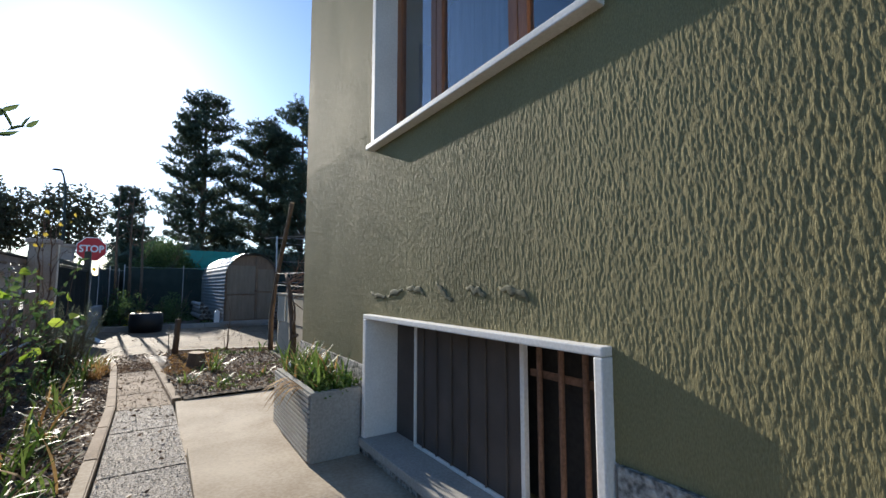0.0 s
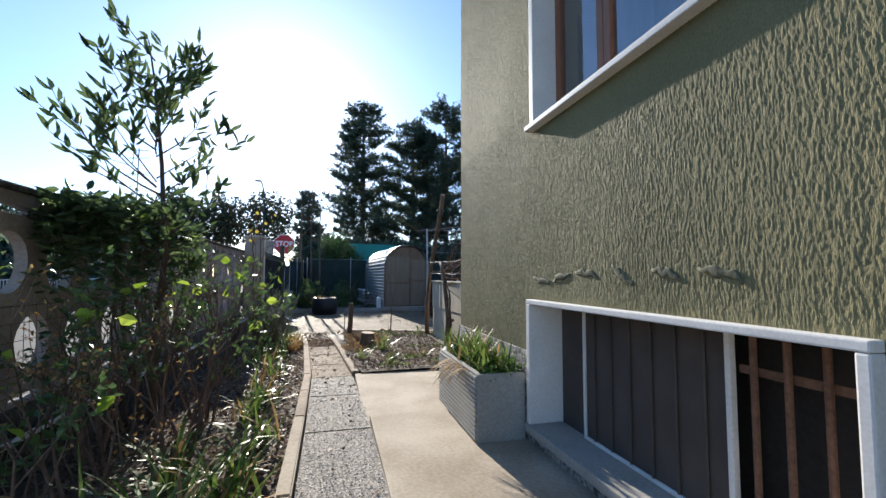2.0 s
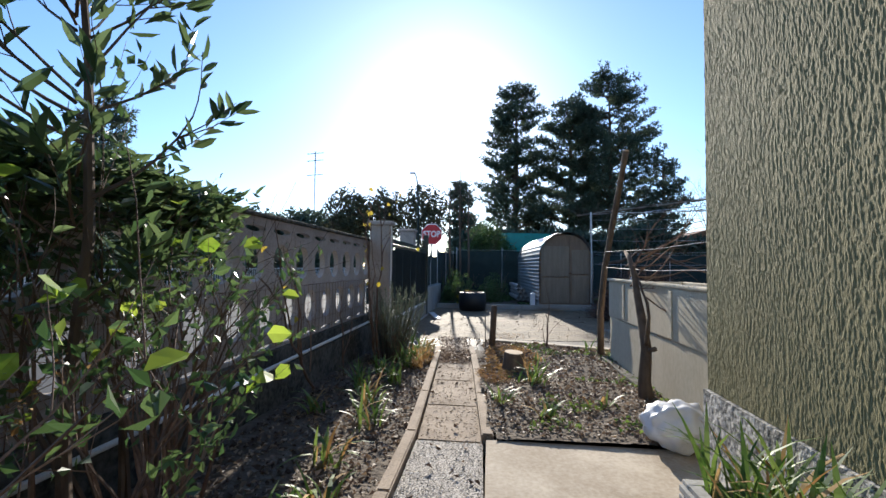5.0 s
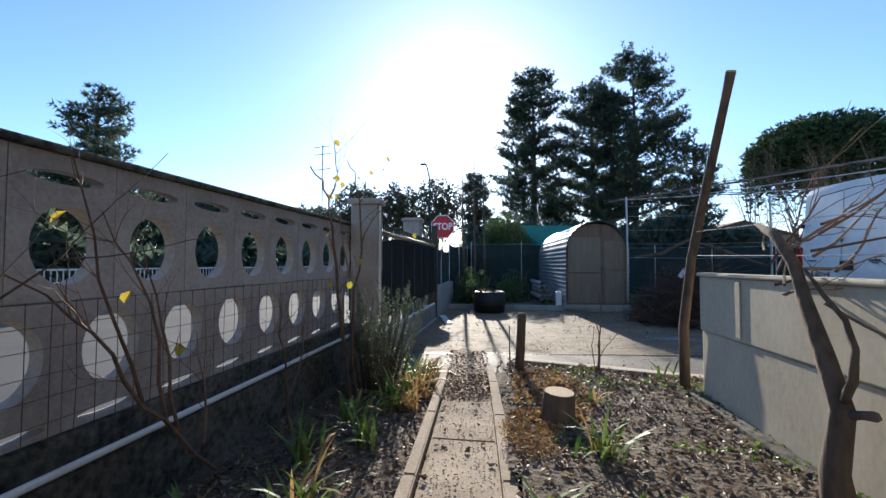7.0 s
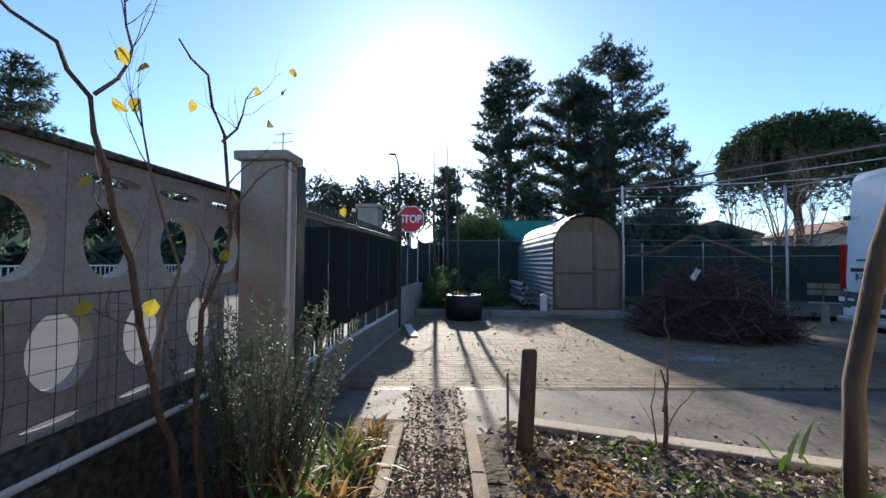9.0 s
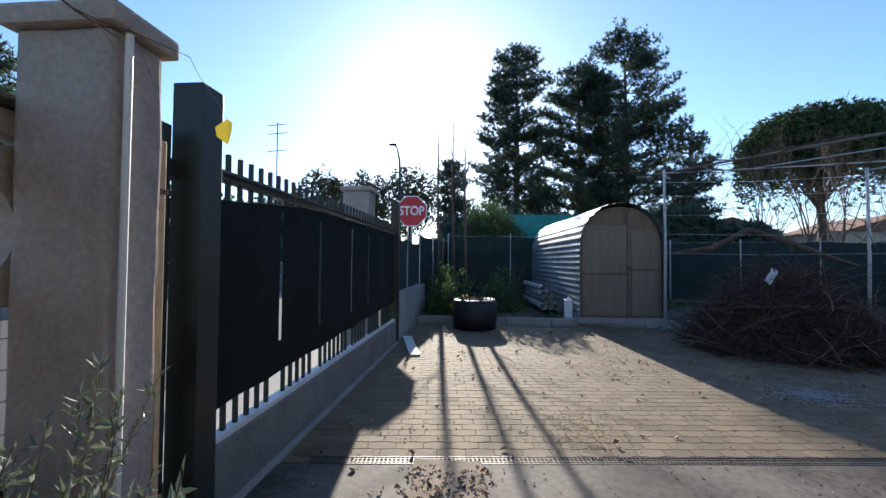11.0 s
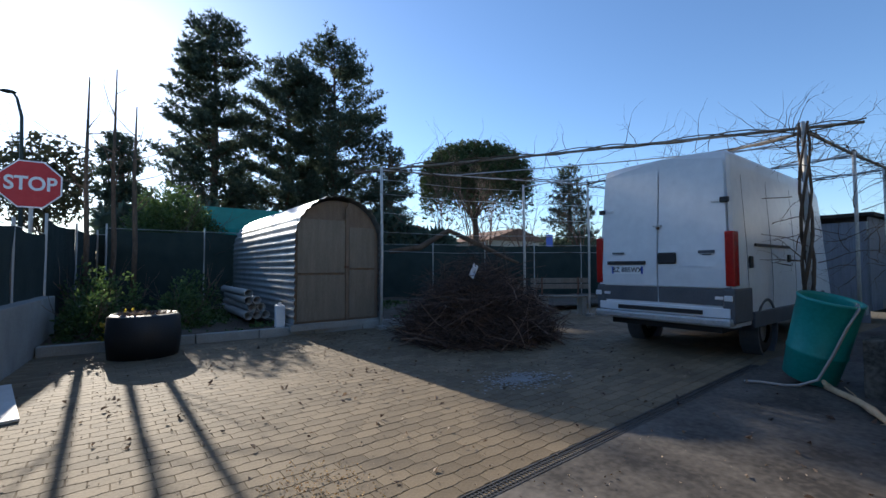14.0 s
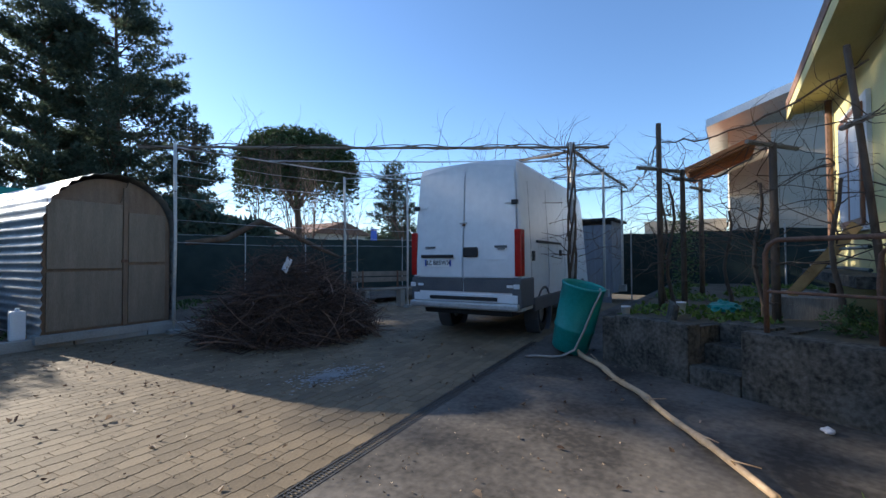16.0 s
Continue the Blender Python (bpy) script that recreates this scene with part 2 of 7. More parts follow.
def glass(name, tint):
    m = bpy.data.materials.new(name)
    m.use_nodes = True
    p = m.node_tree.nodes["Principled BSDF"]
    p.inputs["Base Color"].default_value = (*tint, 1)
    p.inputs["Roughness"].default_value, p.inputs["Transmission Weight"].default_value, p.inputs["IOR"].default_value = 0.02, 1.0, 1.7
    return m


M["glass"] = glass("window_glass", (0.9, 0.95, 1.0))


# ---- building helpers ----
def link(name, bm, mat, smooth=False):
    me = bpy.data.meshes.new(name)
    bm.to_mesh(me)
    bm.free()
    me.materials.append(M[mat])
    if smooth:
        me.polygons.foreach_set("use_smooth", [True] * len(me.polygons))
    return new(name, me)


def settle(ob, parent, label=""):
    """Puts a mesh made in world places under its thing."""
    root = parent
    while root.parent:
        root = root.parent
    ob.data.transform(Matrix.LocRotScale(root.location, root.rotation_euler, None).inverted())
    ob.parent = parent
    if label:
        ob["label"] = label
    return ob


def part(name, bm, mat, parent, label="", smooth=False):
    return settle(link(name, bm, mat, smooth), parent, label)


def thing(name, label, category, at=(0, 0, 0), turn=0.0, group="", kind=""):
    ob = new(name)
    ob.empty_display_size = 0.1
    ob.location, ob.rotation_euler = at, (0, 0, radians(turn))
    return tagged(ob, label, category, group, kind)


def setting(name, bm, mat, label, category, smooth=False):
    return tagged(link(name, bm, mat, smooth), label, category, "", "structure")


def block(x0, x1, y0, y1, z0, z1, bm=None, bevel=0.0, m=None):
    """A box between two corners, with its edges bevelled."""
    own = bmesh.new()
    bmesh.ops.create_cube(own, size=1.0)
    for v in own.verts:
        v.co = Vector((x0 + (v.co.x + 0.5) * (x1 - x0), y0 + (v.co.y + 0.5) * (y1 - y0), z0 + (v.co.z + 0.5) * (z1 - z0)))
    if bevel:
        bmesh.ops.bevel(own, geom=own.edges[:], offset=bevel, segments=2, affect="EDGES", profile=0.6)
    if m is not None:
        bmesh.ops.transform(own, matrix=m, verts=own.verts[:])
    if bm is None:
        return own
    me = bpy.data.meshes.new("tmp")
    own.to_mesh(me)
    own.free()
    bm.from_mesh(me)
    bpy.data.meshes.remove(me)
    return bm


def tube(points, radii, sides=6, bm=None, cap=True):
    """A round bar through points, with a radius at each."""
    bm = bm or bmesh.new()
    pts = [Vector(p) for p in points]
    if isinstance(radii, (int, float)):
        radii = [radii] * len(pts)
    rings = []
    for i, p in enumerate(pts):
        way = (pts[min(i + 1, len(pts) - 1)] - pts[max(i - 1, 0)])
        way = way.normalized() if way.length > 1e-6 else Vector((0, 0, 1))
        side = way.cross(Vector((0.31, 0.17, 0.93) if abs(way.z) < 0.9 else (1, 0.1, 0))).normalized()
        up = way.cross(side)
        rings.append([bm.verts.new(p + (side * math.cos(a) + up * math.sin(a)) * radii[i]) for a in (2 * math.pi * k / sides for k in range(sides))])
    for a, b in zip(rings, rings[1:]):
        for k in range(sides):
            bm.faces.new((a[k], a[(k + 1) % sides], b[(k + 1) % sides], b[k]))
    if cap and sides > 2:
        bm.faces.new(rings[0][::-1])
        bm.faces.new(rings[-1])
    return bm


def lathe(profile, segs=24, bm=None, m=None):
    """A turned body from (radius, height) pairs."""
    bm = bm or bmesh.new()
    rings = [[Vector((r * math.cos(a), r * math.sin(a), z)) for a in (2 * math.pi * k / segs for k in range(segs))] for r, z in profile]
    rings = [[bm.verts.new(m @ p if m else p) for p in ring] for ring in rings]
    for a, b in zip(rings, rings[1:]):
        for k in range(segs):
            bm.faces.new((a[k], a[(k + 1) % segs], b[(k + 1) % segs], b[k]))
    return bm


class Soup:
    """Many small faces gathered into one mesh."""
    def __init__(self):
        self.v, self.f = [], []

    def face(self, *pts):
        n = len(self.v)
        self.v.extend(pts)
        self.f.append(tuple(range(n, n + len(pts))))

    def leaf(self, base, way, width, length, fold=0.15, up=None):
        way = way.normalized()
        side = way.cross(up or Vector((random.gauss(0, 1), random.gauss(0, 1), random.gauss(0, 1))))
        side = side.normalized() * width if side.length > 1e-5 else Vector((width, 0, 0))
        dip = way.cross(side).normalized() * (fold * width * 2)
        if length > 0.064:
            a, b = base + way * length * 0.3, base + way * length * 0.68
            n = len(self.v)
            self.v.extend((base, a + side * 0.5 + dip, b + side * 0.42 + dip, base + way * length, b - side * 0.42 + dip, a - side * 0.5 + dip, a, b))
            self.f.extend(((n, n + 1, n + 6), (n + 1, n + 2, n + 7, n + 6), (n + 2, n + 3, n + 7), (n + 3, n + 4, n + 7), (n + 4, n + 5, n + 6, n + 7), (n + 5, n, n + 6)))
            return
        mid = base + way * length * 0.45
        n = len(self.v)
        self.v.extend((base, mid + side * 0.5 + dip, base + way * length, mid - side * 0.5 + dip, mid))
        self.f.extend(((n, n + 1, n + 4), (n + 1, n + 2, n + 4), (n + 2, n + 3, n + 4), (n + 3, n, n + 4)))

    def blade(self, base, way, length, width, bend=0.5, segs=5):
        """A strap-shaped leaf that arches over."""
        p, d = Vector(base), way.normalized()
        flat = Vector((d.x, d.y, 0))
        flat = flat.normalized() if flat.length > 1e-4 else Vector((1, 0, 0))
        side = Vector((-flat.y, flat.x, 0))
        n = len(self.v)
        for i in range(segs + 1):
            w = width * (1 - (i / segs) ** 2) * (0.6 + 0.8 * min(1, i / segs * 2)) * 0.5 + 0.0006
            self.v.extend((p - side * w, p + side * w))
            p = p + d * (length / segs)
            d = (d + (flat * 0.6 - Vector((0, 0, 1))) * bend / segs).normalized()
        for i in range(segs):
            k = n + 2 * i
            self.f.append((k, k + 1, k + 3, k + 2))

    def mesh(self, name, mat):
        me = bpy.data.meshes.new(name)
        me.from_pydata([tuple(p) for p in self.v], [], self.f)
        me.materials.append(M[mat])
        return new(name, me)

    def under(self, name, mat, parent, label=""):
        return settle(self.mesh(name, mat), parent, label)


def vec(*a):
    return Vector(a)


def rand_dir(zmin=-1.0, zmax=1.0):
    z, a = random.uniform(zmin, zmax), random.uniform(0, 2 * math.pi)
    r = math.sqrt(max(0, 1 - z * z))
    return Vector((r * math.cos(a), r * math.sin(a), z))


def twigs(bm, start, way, length, radius, depth, spread=0.5, sides=5, tips=None, lift=0.05, kids=3, wob=0.12):
    """A branch that forks, with its tips gathered in a list."""
    p, d, pts, rad = Vector(start), way.normalized(), [Vector(start)], [radius]
    steps = 4
    forks = []
    for i in range(steps):
        d = (d + rand_dir() * wob + Vector((0, 0, lift))).normalized()
        p = p + d * length / steps
        pts.append(p)
        rad.append(radius * (1 - 0.6 * (i + 1) / steps))
        if i > 0:
            forks.append((p, d))
    tube(pts, rad, sides, bm, cap=False)
    if depth <= 0:
        if tips is not None:
            tips.append((p, d))
        return
    for k in range(kids):
        q, e = random.choice(forks) if k else forks[-1]
        twigs(bm, q, (e + rand_dir() * spread * 1.4).normalized(), length * random.uniform(0.5, 0.75), radius * 0.42, depth - 1, spread, max(3, sides - 1), tips, lift, kids, wob)


# ---- ground ----
YARD = -0.265


def path_z(y):
    """The garden path falls towards the yard."""
    return float(np.interp(y, (3.7, 5.5, 8.6, 9.7), (0.07, -0.01, -0.11, -0.17)))


def path_x(y):
    return float(np.interp(y, (-2.0, 3.4, 5.45, 7.2, 8.6, 9.7, 10.9), (0.30, 0.26, 0.215, 0.10, 0.005, -0.09, -0.2)))


def bed_z(x, y):
    return 0.035 + 0.03 * noise.noise(Vector((x * 1.7, y * 1.7, 0.3))) + 0.012 * noise.noise(Vector((x * 9, y * 9, 3.1)))


def yard_z(x, y):
    return YARD + 0.006 * noise.noise(Vector((x * 0.8, y * 0.8, 5)))


def grid(x0, x1, y0, y1, step, zf, keep=lambda x, y: True):
    nx, ny = max(1, round((x1 - x0) / step)), max(1, round((y1 - y0) / step))
    bm = bmesh.new()
    vs = [[bm.verts.new((x0 + (x1 - x0) * i / nx, y0 + (y1 - y0) * j / ny, zf(x0 + (x1 - x0) * i / nx, y0 + (y1 - y0) * j / ny))) for j in range(ny + 1)] for i in range(nx + 1)]
    for i in range(nx):
        for j in range(ny):
            c = (vs[i][j].co + vs[i + 1][j + 1].co) / 2
            if keep(c.x, c.y):
                bm.faces.new((vs[i][j], vs[i + 1][j], vs[i + 1][j + 1], vs[i][j + 1]))
    loose = [v for v in bm.verts if not v.link_faces]
    bmesh.ops.delete(bm, geom=loose, context="VERTS")
    return bm


setting("ground", grid(-900, 900, -900, 900, 150, lambda x, y: -0.62), "earth", "bare brown earth that reaches the horizon", "ground")
setting("road", block(-11, -1.95, -60, 70, -0.6, -0.33), "asphalt", "grey asphalt road beyond the garden fence", "road")
setting("pavement", block(-3.3, -1.95, -60, 70, -0.6, -0.25, bevel=0.02), "concrete", "grey concrete pavement along the fence", "pavement")
setting("garden_bed_west", grid(-1.42, 0.1, -3.0, 9.9, 0.09, lambda x, y: bed_z(x, y) - 0.06 + path_z(y), lambda x, y: x < path_x(y) - 0.25), "soil", "dark soil bed with leaf litter", "garden bed", smooth=True)


def bed_keep(x, y):
    return x > path_x(y) + 0.3 and y < 9.2 - (x - 0.65) * 0.29


setting("garden_bed_east", grid(0.4, 2.5, 5.45, 9.3, 0.07, bed_z, bed_keep), "soil", "dark soil bed scattered with dry leaves", "garden bed", smooth=True)
edge = thing("bed_edging", "low concrete edging between soil bed and yard", "edging", (1.4, 9.0, YARD))
part("kerb_stone", block(-0.92, 0.92, -0.07, 0.07, -0.12, 0.33, bevel=0.012, m=pose(1.43, 9.02, YARD, 0, 0, -16.2)), "slab", edge)
# yard: concrete apron with a ramp, paving beyond the drain
def apron(x0, x1, y0, n, m_):
    """Concrete up to the slanting drain."""
    bm = bmesh.new()
    vs = []
    for i in range(n + 1):
        x = x0 + (x1 - x0) * i / n
        ya, yb = (y0 if x > 2.0 else 8.4), 11.0 + 0.1 * x
        vs.append([bm.verts.new((x, ya + (yb - ya) * j / m_, yard_z(x, ya + (yb - ya) * j / m_))) for j in range(m_ + 1)])
    for a, b in zip(vs, vs[1:]):
        for j in range(m_):
            bm.faces.new((a[j], b[j], b[j + 1], a[j + 1]))
    return bm


setting("yard_concrete", apron(-1.45, 7.0, 3.0, 34, 24), "dark_concrete", "weathered grey concrete yard, cracked and damp", "yard", smooth=True)
setting("yard_concrete_east", block(7.0, 14.5, 10.55, 11.75, YARD - 0.2, YARD), "dark_concrete", "weathered grey concrete beside the van", "yard")
setting("yard_base", block(-1.45, 14.5, 10.9, 17.9, YARD - 0.2, YARD - 0.0045), "joint", "dirt bedding under the yard pavers", "yard")
setting("back_ground", grid(-1.9, 17, 17.7, 27, 0.25, lambda x, y: -0.13 + 0.05 * noise.noise(Vector((x, y, 0)))), "soil", "raised rough ground behind the yard", "ground", smooth=True)
kerb = thing("yard_kerb", "low concrete kerb at the back of the yard", "kerb", (3, 17.7, YARD))
for i in range(9):
    part("kerb_stone", block(-1.4 + i * 1.0, -0.415 + i * 1.0, 17.62, 17.76, YARD - 0.1, YARD + 0.15, bevel=0.012), "concrete", kerb)

# path
walkway = thing("garden_path", "narrow garden path of aggregate and concrete slabs", "path", (0.2, 4.5, 0.0), kind="structure")


def slab(y0, y1, half, top, mat, dx=0.0, name="path_slab"):
    bm = bmesh.new()
    lo = [Vector((path_x(y) + dx + s * half, y, path_z(y) + top)) for y in (y0 + 0.006, y1 - 0.006) for s in (-1, 1)]
    vs = [bm.verts.new(p) for p in lo] + [bm.verts.new(p - Vector((0, 0, 0.14))) for p in lo]
    for f in ((0, 1, 3, 2), (4, 6, 7, 5), (0, 4, 5, 1), (1, 5, 7, 3), (3, 7, 6, 2), (2, 6, 4, 0)):
        bm.faces.new([vs[i] for i in f])
    bmesh.ops.recalc_face_normals(bm, faces=bm.faces[:])
    bmesh.ops.bevel(bm, geom=[e for e in bm.edges if all(v in vs[:4] for v in e.verts)], offset=0.008, segments=2, affect="EDGES")
    return part(name, bm, mat, walkway)


for a, b in ((-2.0, -0.9), (-0.9, 0.2), (0.2, 1.3), (1.3, 2.4), (2.4, 3.45), (3.45, 4.5), (4.5, 5.45)):
    slab(a, b, 0.232, 0.0, "aggregate")
for a, b in ((5.45, 6.3), (6.3, 7.25), (7.25, 8.45), (8.45, 9.65), (9.65, 10.85)):
    slab(a, b, 0.225, 0.0, "path_dirt")
for a, b in ((1.3, 2.5), (2.5, 3.7), (3.7, 4.6), (4.6, 5.5), (5.5, 6.6), (6.6, 7.7), (7.7, 8.8), (8.8, 9.65)):
    slab(a, b, 0.038, 0.045, "path_dirt" if a > 3 else "slab", -0.275, "kerb_stone")
    if a > 5.4:
        slab(a, b, 0.042, 0.045, "path_dirt", 0.27, "kerb_stone")
for a, b in ((5.5, 6.6), (6.6, 7.7), (7.7, 8.8), (8.8, 9.65)):
    slab(a, b, 0.12, -0.02, "soil", 0.40, "path_bed")
for x0, x1, y0, y1, z in ((0.50, 1.5, -2.0, 0.7, 0.075), (0.50, 1.5, 0.71, 3.74, 0.07), (0.47, 2.1, 3.76, 5.47, 0.012)):
    part("terrace_slab", block(x0, x1, y0, y1, z - 0.2, z, bevel=0.009, m=None), "slab", walkway)

# ---- house with green stucco ----
WX, Y1 = 1.5, 4.57
house_wall = thing("house", "house with rough olive-green stucco and stone plinth", "house", (4.0, 1.0, 0.0))
OPEN = ((1.07, 2.87, 0.20, 0.98), (1.09, 2.83, 2.16, 3.55))     # y0, y1, z0, z1 of the two openings


def in_opening(y, z, pad=0.0):
    return any(a - pad < y < b + pad and c - pad < z < d + pad for a, b, c, d in OPEN)


def stucco_panel(y0, y1, z0, z1, sy, sz):
    """Combed plaster with short upright furrows, as real relief."""
    ny, nz = int((y1 - y0) / sy), int((z1 - z0) / sz)
    sy, sz = (y1 - y0) / ny, (z1 - z0) / nz
    rng = np.random.RandomState(4)
    yy, zz = y0 + np.arange(ny + 1) * sy, z0 + np.arange(nz + 1) * sz

    def lattice(cy, cz):
        a = rng.rand(int(5 / cy) + 4, int(6 / cz) + 4)
        y, z = yy / cy, zz / cz
        iy, iz = y.astype(int), z.astype(int)
        fy, fz = (y - iy), (z - iz)
        fy, fz = (fy * fy * (3 - 2 * fy))[:, None], (fz * fz * (3 - 2 * fz))[None, :]
        return (a[iy][:, iz] * (1 - fy) + a[iy + 1][:, iz] * fy) * (1 - fz) + (a[iy][:, iz + 1] * (1 - fy) + a[iy + 1][:, iz + 1] * fy) * fz
    h = 0.45 * lattice(0.005, 0.026) + 0.55 * lattice(0.0046, 0.0115)
    h = np.clip((h - 0.34) * 2.8, 0, 1)
    h = h * 0.0015 + 0.004 * lattice(0.5, 0.6)
    co = np.stack([WX - h, np.repeat(yy[:, None], nz + 1, 1), np.repeat(zz[None, :], ny + 1, 0)], -1).reshape(-1, 3)
    i, j = np.meshgrid(np.arange(ny), np.arange(nz), indexing="ij")
    cy, cz = yy[:-1][i] + sy / 2, zz[:-1][j] + sz / 2
    keep = np.ones_like(cy, bool)
    for a, b, c, d in OPEN:
        keep &= ~((cy > a - 0.005) & (cy < b + 0.005) & (cz > c) & (cz < d))
    i, j = i[keep], j[keep]
    k = i * (nz + 1) + j
    faces = np.stack([k, k + 1, k + nz + 2, k + nz + 1], -1).astype(np.int32)
    me = bpy.data.meshes.new("stucco")
    me.vertices.add(len(co))
    me.vertices.foreach_set("co", co.ravel())
    me.loops.add(faces.size)
    me.loops.foreach_set("vertex_index", faces.ravel())
    me.polygons.add(len(faces))
    me.polygons.foreach_set("loop_start", np.arange(0, faces.size, 4, dtype=np.int32))
    me.update(calc_edges=True)
    me.polygons.foreach_set("use_smooth", [True] * len(faces))
    me.materials.append(M["stucco"])
    return settle(new("stucco", me), house_wall, "olive-green combed stucco")


stucco_panel(0.30, Y1, 0.655, 2.3, 0.0024, 0.0057)
stucco_panel(0.30, Y1, 2.3, 4.7, 0.0040, 0.0098)


def wall_core():
    """The wall behind the plaster, with two openings through it."""
    bm = bmesh.new()
    cuts_y = [-6.0, 1.05, 2.89, Y1 - 0.003]
    cuts_z = [-0.4, 0.20, 0.985, 2.16, 3.55, 6.2]
    for i in range(3):
        for j in range(5):
            if i == 1 and j in (1, 3):
                continue
            block(WX + 0.012, WX + 0.36, cuts_y[i], cuts_y[i + 1], cuts_z[j], cuts_z[j + 1], bm)
    bmesh.ops.remove_doubles(bm, verts=bm.verts[:], dist=1e-4)
    return bm


part("wall", wall_core(), "stucco", house_wall)
far = block(WX + 0.37, 9.0, Y1 - 0.36, Y1, -0.4, 6.2)
part("wall", far, "stucco", house_wall)
part("wall", block(WX + 0.37, 9.0, -6.0, -5.64, -0.4, 6.2), "stucco", house_wall)
part("wall", block(8.64, 8.99, -5.63, Y1 - 0.37, -0.4, 6.2), "stucco", house_wall)
part("roof", block(0.9, 9.5, -6.5, Y1 + 0.5, 6.21, 6.5, bevel=0.02), "roof_tile", house_wall, "flat brown roof edge")
for y0, y1 in ((-6.0, 1.02), (2.93, Y1 + 0.012)):
    bm = block(WX - 0.018, WX + 0.011, y0, y1, -0.3, 0.652)
    part("plinth", bm, "plinth", house_wall, "pebble-dashed stone plinth, chipped and pale")
part("plinth", block(WX - 0.010, WX + 0.011, 1.04, 2.92, -0.3, 0.12), "plinth", house_wall)
# Near-black slabs paint the unlit room's darkness behind both windows.
part("unlit_room_back", block(WX + 1.4, WX + 1.5, -1, 4.2, -0.3, 3.9), "dark", house_wall)
part("unlit_room_floor", block(WX + 0.37, WX + 1.39, -1, 4.2, 1.5, 1.6), "dark", house_wall)
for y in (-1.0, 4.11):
    part("unlit_room_side", block(WX + 0.37, WX + 1.39, y, y + 0.09, -0.3, 3.9), "dark", house_wall)

# smears of old mortar on the plaster
for y, z, L, t in ((2.78, 1.135, 0.15, 10), (2.52, 1.12, 0.13, -25), (2.28, 1.175, 0.14, 14), (1.98, 1.185, 0.12, 30), (1.73, 1.16, 0.10, 5), (1.48, 1.165, 0.12, 18)):
    rnd = random.Random(int(y * 100))
    pts, rr, drift = [], [], 0.0
    for k in range(10):
        drift += rnd.uniform(-0.011, 0.011)
        pts.append((0, (k / 9 - 0.5) * L * 1.5, drift * 1.4))
        rr.append(0.005 + 0.017 * math.sin(math.pi * (k + 0.5) / 10) * rnd.uniform(0.35, 1.1))
    bm = tube(pts, rr, 9)
    for v in bm.verts:
        v.co.x *= 0.3
        v.co.z += 0.004 * noise.noise(v.co * 60)
    bmesh.ops.transform(bm, matrix=pose(WX - 0.0045, y, z, t, 0, 0), verts=bm.verts[:])
    part("mortar_smear", bm, "patch", house_wall, "dark smear of old mortar", smooth=True)

# basement window
bw = thing("basement_window", "low basement window with white concrete frame, screens and rusty bars", "window", (WX, 2.0, 0.2), kind="structure")
X0, X1 = WX - 0.052, WX + 0.30
part("window_frame", block(X0, X1, 1.035, 2.915, 0.974, 1.005, bevel=0.006), "white_stone", bw, "white concrete lintel with flaking paint")
part("window_frame", block(X0, X1, 2.866, 2.915, 0.205, 0.973, bevel=0.006), "white_stone", bw)
part("window_frame", block(X0, X1, 1.035, 1.07, 0.205, 0.973, bevel=0.006), "white_stone", bw)
part("window_sill", block(X0 - 0.015, X1, 1.035, 2.928, 0.15, 0.204, bevel=0.006), "concrete", bw, "grey concrete sill")
sx = WX + 0.155
part("screen", block(sx + 0.012, sx + 0.02, 1.622, 2.566, 0.205, 0.973), "screen", bw, "dusty dark insect screen")
part("screen", block(sx + 0.03, sx + 0.04, 2.57, 2.864, 0.205, 0.973), "screen", bw)
part("mullion", block(sx, sx + 0.028, 2.56, 2.58, 0.206, 0.972, bevel=0.003), "white_stone", bw)
part("mullion", block(sx, sx + 0.028, 1.597, 1.622, 0.206, 0.972, bevel=0.003), "white_stone", bw, "flaking white metal upright")
part("rail", block(sx, sx + 0.03, 1.623, 2.559, 0.206, 0.225, bevel=0.003), "white_stone", bw)
for k in range(6):
    y = 1.72 + k * 0.15
    part("rib", tube([(sx + 0.004, y, 0.226), (sx + 0.004, y, 0.972)], 0.007, 6), "screen", bw)
for k in range(4):
    y = 1.16 + k * 0.12
    part("bar", tube([(sx + 0.02, y, 0.206), (sx + 0.02, y, 0.972)], 0.0125, 8), "rust", bw, "rusty iron bar")
part("cross_bar", block(sx + 0.036, sx + 0.046, 1.10, 1.59, 0.80, 0.83), "rust", bw)
# Near-black sheet: the basement's darkness put into colour.
part("unlit_backing", block(WX + 0.34, WX + 0.35, 1.0, 3.0, 0.1, 1.1), "dark", bw)

# upper window
uw = thing("upper_window", "tall window with white stone surround and brown wooden sashes", "window", (WX, 2.0, 2.1), kind="structure")
part("window_sill", block(WX - 0.064, WX + 0.22, 1.02, 2.89, 2.13, 2.165, bevel=0.006), "white_stone", uw, "thin white stone sill")
part("window_frame", block(WX - 0.03, WX + 0.22, 2.825, 2.88, 2.166, 3.5, bevel=0.005), "white_stone", uw)
part("window_frame", block(WX - 0.045, WX + 0.22, 1.035, 1.09, 2.166, 3.5, bevel=0.005), "white_stone", uw)
part("window_frame", block(WX - 0.045, WX + 0.22, 1.035, 2.88, 3.501, 3.56, bevel=0.005), "white_stone", uw)
wx = WX + 0.14
